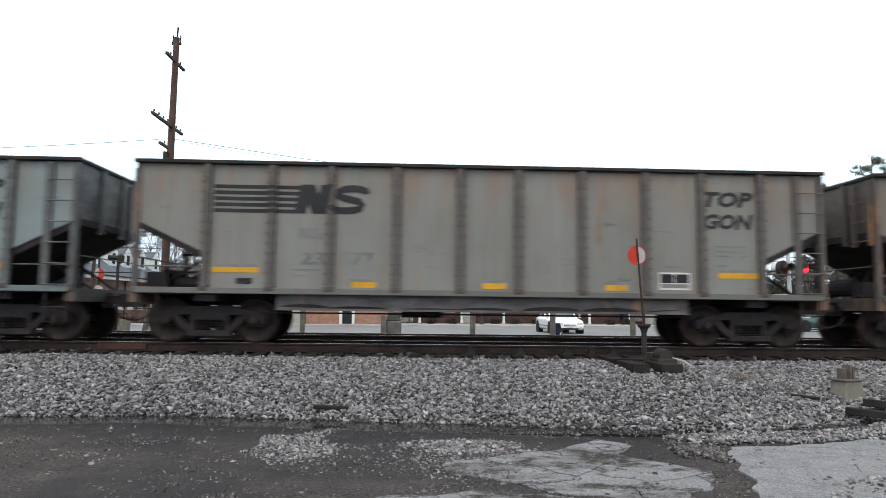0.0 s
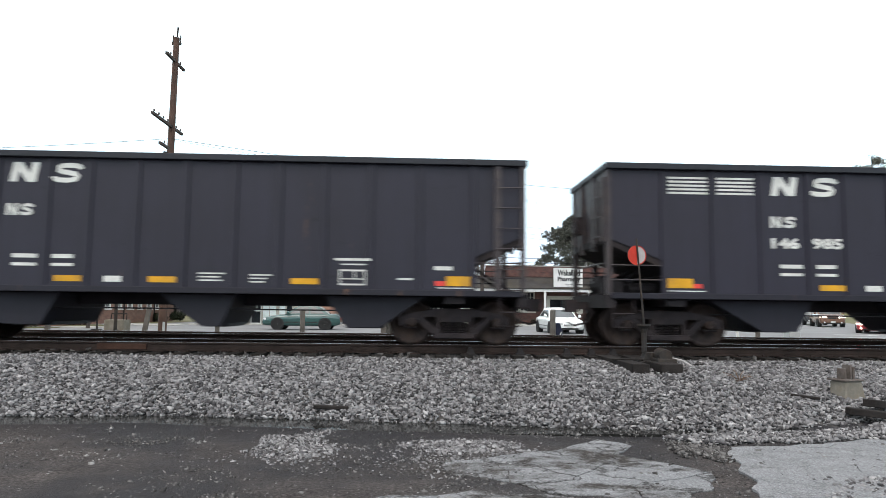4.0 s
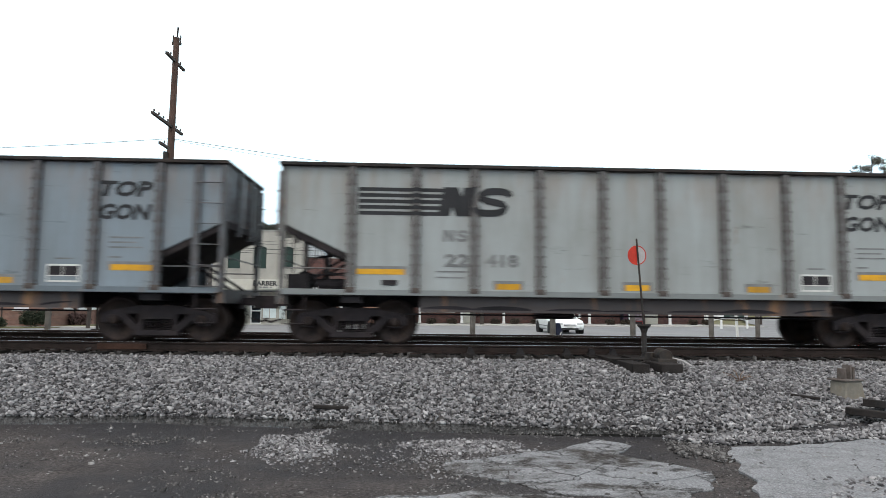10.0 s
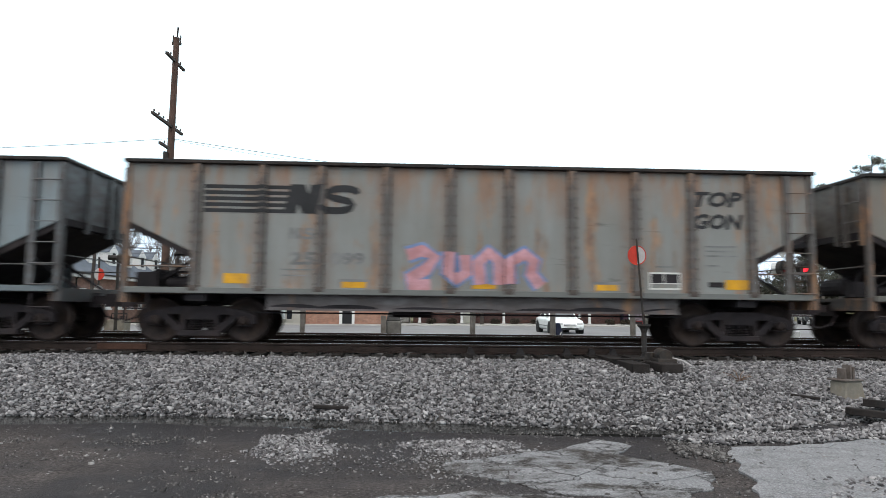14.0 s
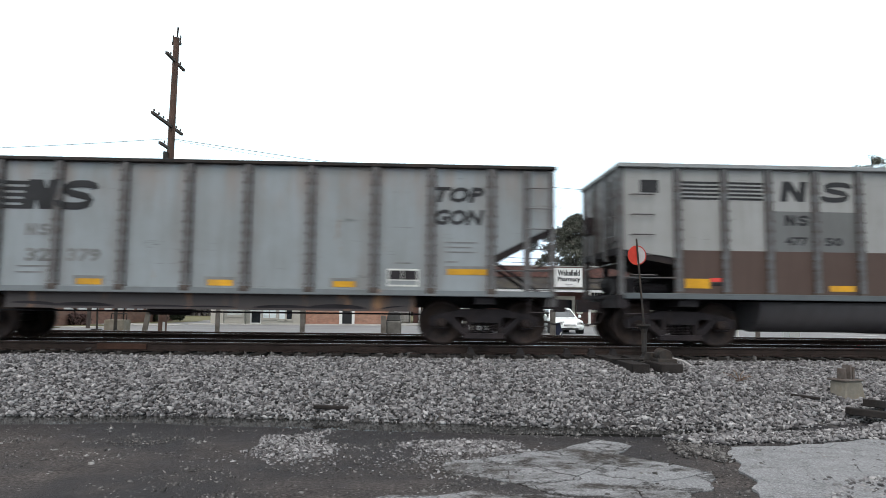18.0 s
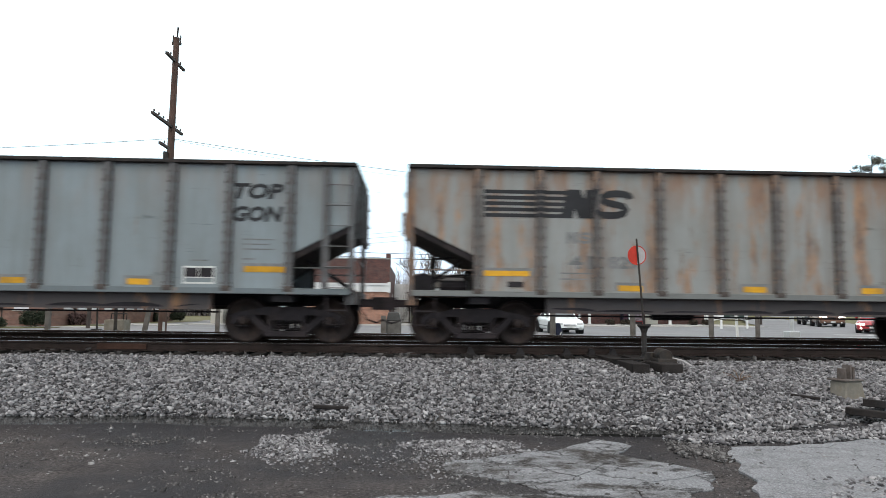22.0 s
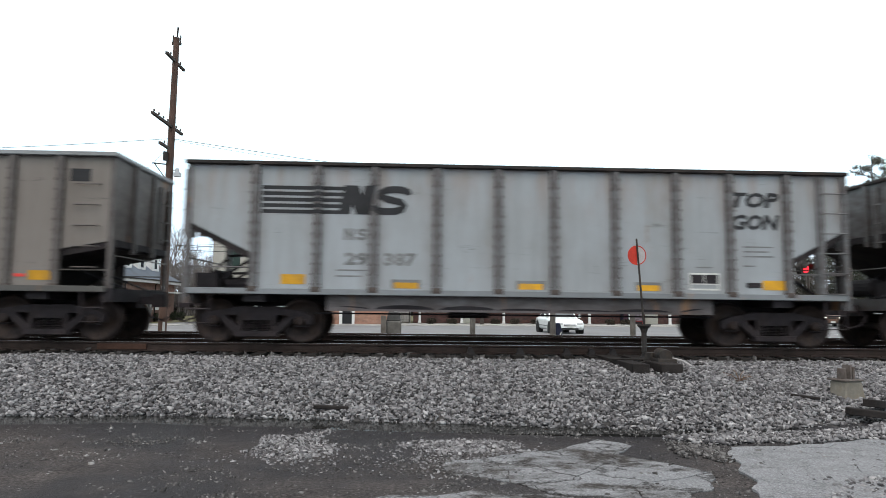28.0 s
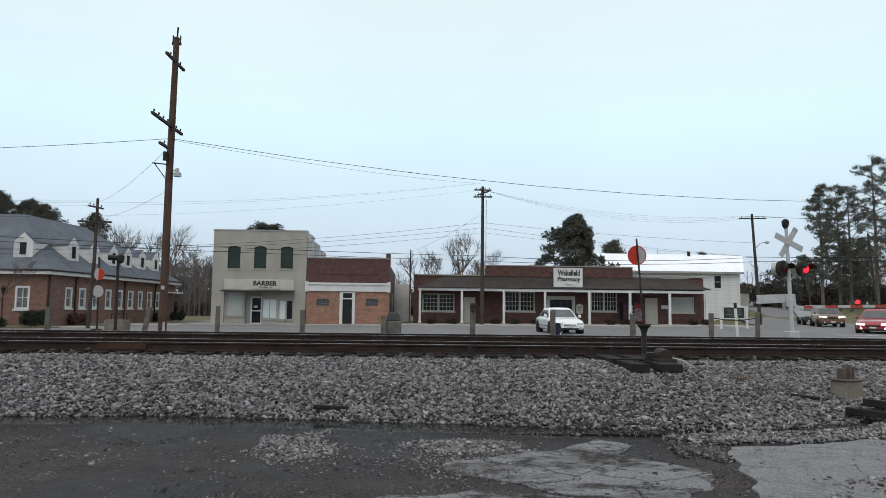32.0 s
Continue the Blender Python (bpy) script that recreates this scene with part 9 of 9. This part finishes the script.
tagged(new("far_brush", tris_mesh("far_brush", leaf_tris(rng, cl, 55, 0.28, 0.9), stone_mat("brush_leaves", [(0.0, (0.03, 0.027, 0.022)), (0.6, (0.065, 0.055, 0.045)), (1.0, (0.10, 0.085, 0.07))]))), "low brown brush along the far woods", "brush", kind="stuff")

rng = np.random.default_rng(33)
cl = []
for k in range(330):
    x, h_ = -62 + 38 * rng.random(), rng.random() ** 1.3
    cl.append((x, 108 + 14 * rng.random(), gz(x, 110) + 0.8 + 7.5 * h_, 1.3 - 0.5 * h_))
tagged(new("far_brush", tris_mesh("far_brush", leaf_tris(rng, cl, 90, 0.16, 0.9, 2.2), stone_mat("brush_twigs", [(0.0, (0.062, 0.055, 0.053)), (0.6, (0.095, 0.085, 0.081)), (1.0, (0.135, 0.122, 0.115))]))), "dense dark brown thicket in the woods", "brush", kind="stuff")

# small far sheds along the side street
for x, y, w_, d_, h_, mt, lab in ((47.5, 98, 5, 5, 2.6, COPING, "low grey building far up the side street"), (26.5, 108, 7, 6, 3.0, BRICK, "low brick building far behind the house")):
    hb = thing("far_shed", lab, "shed", pose(x, y, gz(x, y)))
    bm = fresh()
    box(bm, -w_ / 2, w_ / 2, 0, d_, -0.3, h_)
    part("wall", bm, mt, hb)
    bm = fresh()
    prism(bm, [(-w_ / 2 - 0.3, h_), (w_ / 2 + 0.3, h_), (0, h_ + 1.3)], -0.2, d_ + 0.2)
    part("roof", bm, SHINGLE, hb)
    bm = fresh()
    box(bm, -0.5, 0.5, -0.03, 0.0, 0, 2.0)
    part("door", bm, IRON, hb)

# ---- stains and spray paint on single cars ----
C = {n: c for n, (c, _) in enumerate(TRAIN)}
# the burnt patch: a drop with a long smoky tail up to the chord
bm = fresh()
tail = [(1.52, 3.50, 0.06), (1.57, 3.2, 0.13), (1.62, 2.95, 0.20), (1.69, 2.70, 0.28), (1.76, 2.45, 0.36), (1.80, 2.2, 0.42), (1.82, 1.95, 0.43), (1.80, 1.7, 0.36), (1.76, 1.5, 0.22), (1.72, 1.40, 0.08)]
for (xa, za, wa), (xb, zb, wb) in zip(tail, tail[1:]):
    decal(bm, [(xb - wb * 0.75, zb), (xb + wb, zb), (xa + wa, za), (xa - wa * 0.75, za)], [], -1.474, -1.474, 0.05)
part("stain", bm, BURN, C[18], "burnt patch with a tan core and a sooty rim")
blob(C[24], 0.5, 6.25, 2.25, 0.95, 0.78, RUSTBLOB, 0.003, "large dark brown rust patch", [r * 14.3 / 14.3 for r in T_RIBS])
blob(C[30], 0.8, 1.05, 2.55, 0.62, 0.52, RUSTBLOB, 0.003, "large dark brown rust patch")
blob(C[30], 2.8, 12.95, 2.55, 0.42, 0.5, RUSTBLOB, 0.003, "large dark brown rust patch", [12.92 * 13.8 / 14.3])
r18 = [r * 13.93 / 14.3 for r in T_RIBS]
for a, b in zip(r18[1:], r18[2:] + [13.75]):
    bm = fresh()
    decal(bm, rect(a + 0.09, b - 0.09, 1.36, 2.95), (), -1.473, -1.473, 0.1)
    part("stain", bm, SOOT, C[18], "smoky black soot smudge")
# bubble-like spray paint over three bays
for line in (((0.24, 1.84), (0.55, 1.94), (0.80, 1.80), (0.62, 1.55), (0.30, 1.36), (0.30, 1.22), (0.72, 1.24)), ((1.10, 1.92), (1.08, 1.50), (1.25, 1.36), (1.45, 1.50), (1.42, 1.86)),
             ((1.74, 1.26), (1.70, 1.70), (1.92, 1.92), (2.12, 1.74), (2.14, 1.26)), ((2.34, 1.28), (2.34, 1.72), (2.66, 1.90), (2.84, 1.74), (2.78, 1.50), (2.98, 1.24))):
    for material, wide, lift, label in ((TAGBLUE, 0.185, 0.003, "blue spray paint outline"), (TAGPINK, 0.12, 0.008, "pink spray paint filling")):
        bm = fresh()
        ribbon(bm, [(5.50 + x, z) for x, z in line], wide, T_RIBS, -1.47 - lift, -1.56 - lift, 0.085)
        part("spray_stroke", bm, material, C[21], label)

TAGPALE = plain("pale_blue_spray_paint", (0.36, 0.44, 0.52), 0.7, 0, 0.3, 4, 30, 0.0)
for stroke in (((0.0, 0.5), (0.12, 0.64), (0.3, 0.5), (0.2, 0.3), (0.36, 0.62)), ((0.4, 0.28), (0.46, 0.54), (0.6, 0.34), (0.66, 0.58), (0.5, 0.44)), ((0.7, 0.56), (0.76, 0.3), (0.9, 0.32), (0.94, 0.54), (1.0, 0.3)),
               ((1.02, 0.52), (1.16, 0.42), (1.05, 0.32), (1.22, 0.3)), ((0.2, 0.12), (0.6, 0.2), (1.1, 0.14)), ((0.5, 0.02), (0.9, 0.08), (0.7, -0.06))):
    bm = fresh()
    for (xa, za), (xb, zb) in zip(stroke, stroke[1:]):
        n_ = Vector((zb - za, xa - xb)).normalized() * 0.024
        decal(bm, [(5.42 + xa - n_.x, 1.42 + za - n_.y), (5.42 + xb - n_.x, 1.42 + zb - n_.y), (5.42 + xb + n_.x, 1.42 + zb + n_.y), (5.42 + xa + n_.x, 1.42 + za + n_.y)], (), -1.475, -1.475, 0.05)
    part("spray_stroke", bm, TAGPALE, C[11], "pale blue spray paint scrawl")

# end-of-train device on the last car
et = part("end_of_train_device", box(fresh(), -0.62, -0.42, -0.22, 0.16, 0.95, 1.45), plain("orange_device", (0.17, 0.085, 0.065), 0.5, 0, 0.3, 5, 30, 0.1), C[43], "dusty red-brown rear marker device", bevel=0.02)
bm = fresh()
rod(bm, (-0.62, -0.03, 1.35), (-0.66, -0.03, 1.35), 0.07, seg=12)
part("marker_lens", bm, LAMPOFF, et)


# ---- everything that moves ----
def motions():
    for car, rear in TRAIN:
        walk(car, [(t, pose(rear + SPEED * (t - 15), TRACK, 0)) for t in (0, 16, 32)])
    for w, along, x0 in WHEELS:
        car = w.parent.parent
        rear = next(r for c, r in TRAIN if c == car)
        enter = 15 + (-16.0 - rear - along) / SPEED
        k0, k1 = max(0, round(enter * 30)), min(960, round((enter + 36.0 / SPEED) * 30))
        if k1 <= k0:
            continue
        rows = []
        if k0 > 1:
            rows.append((0, pose(x0, 0, 0.47)))
        turn = SPEED / 30 / 0.47
        m = Matrix.Translation((x0, 0, 0.47))
        for k in range(k0, k1 + 1):
            rows.append((k / 30, m @ Matrix.Rotation(turn * (k - k0), 4, "Y")))
        if k1 < 959:
            rows.append((32, rows[-1][1]))
        walk(w, rows)
    drive = ((0, 24.4), (1.0, 17.2), (1.5, 13.6), (3.0, 1.8), (3.5, -2.4), (5.5, -19), (9, -48), (32, -240))
    walk(GREEN, [(t, pose(x, 39.5, gz(max(x, -30), 39.5) + 0.035, 0, 0, 180)) for t, x in drive])


motions()
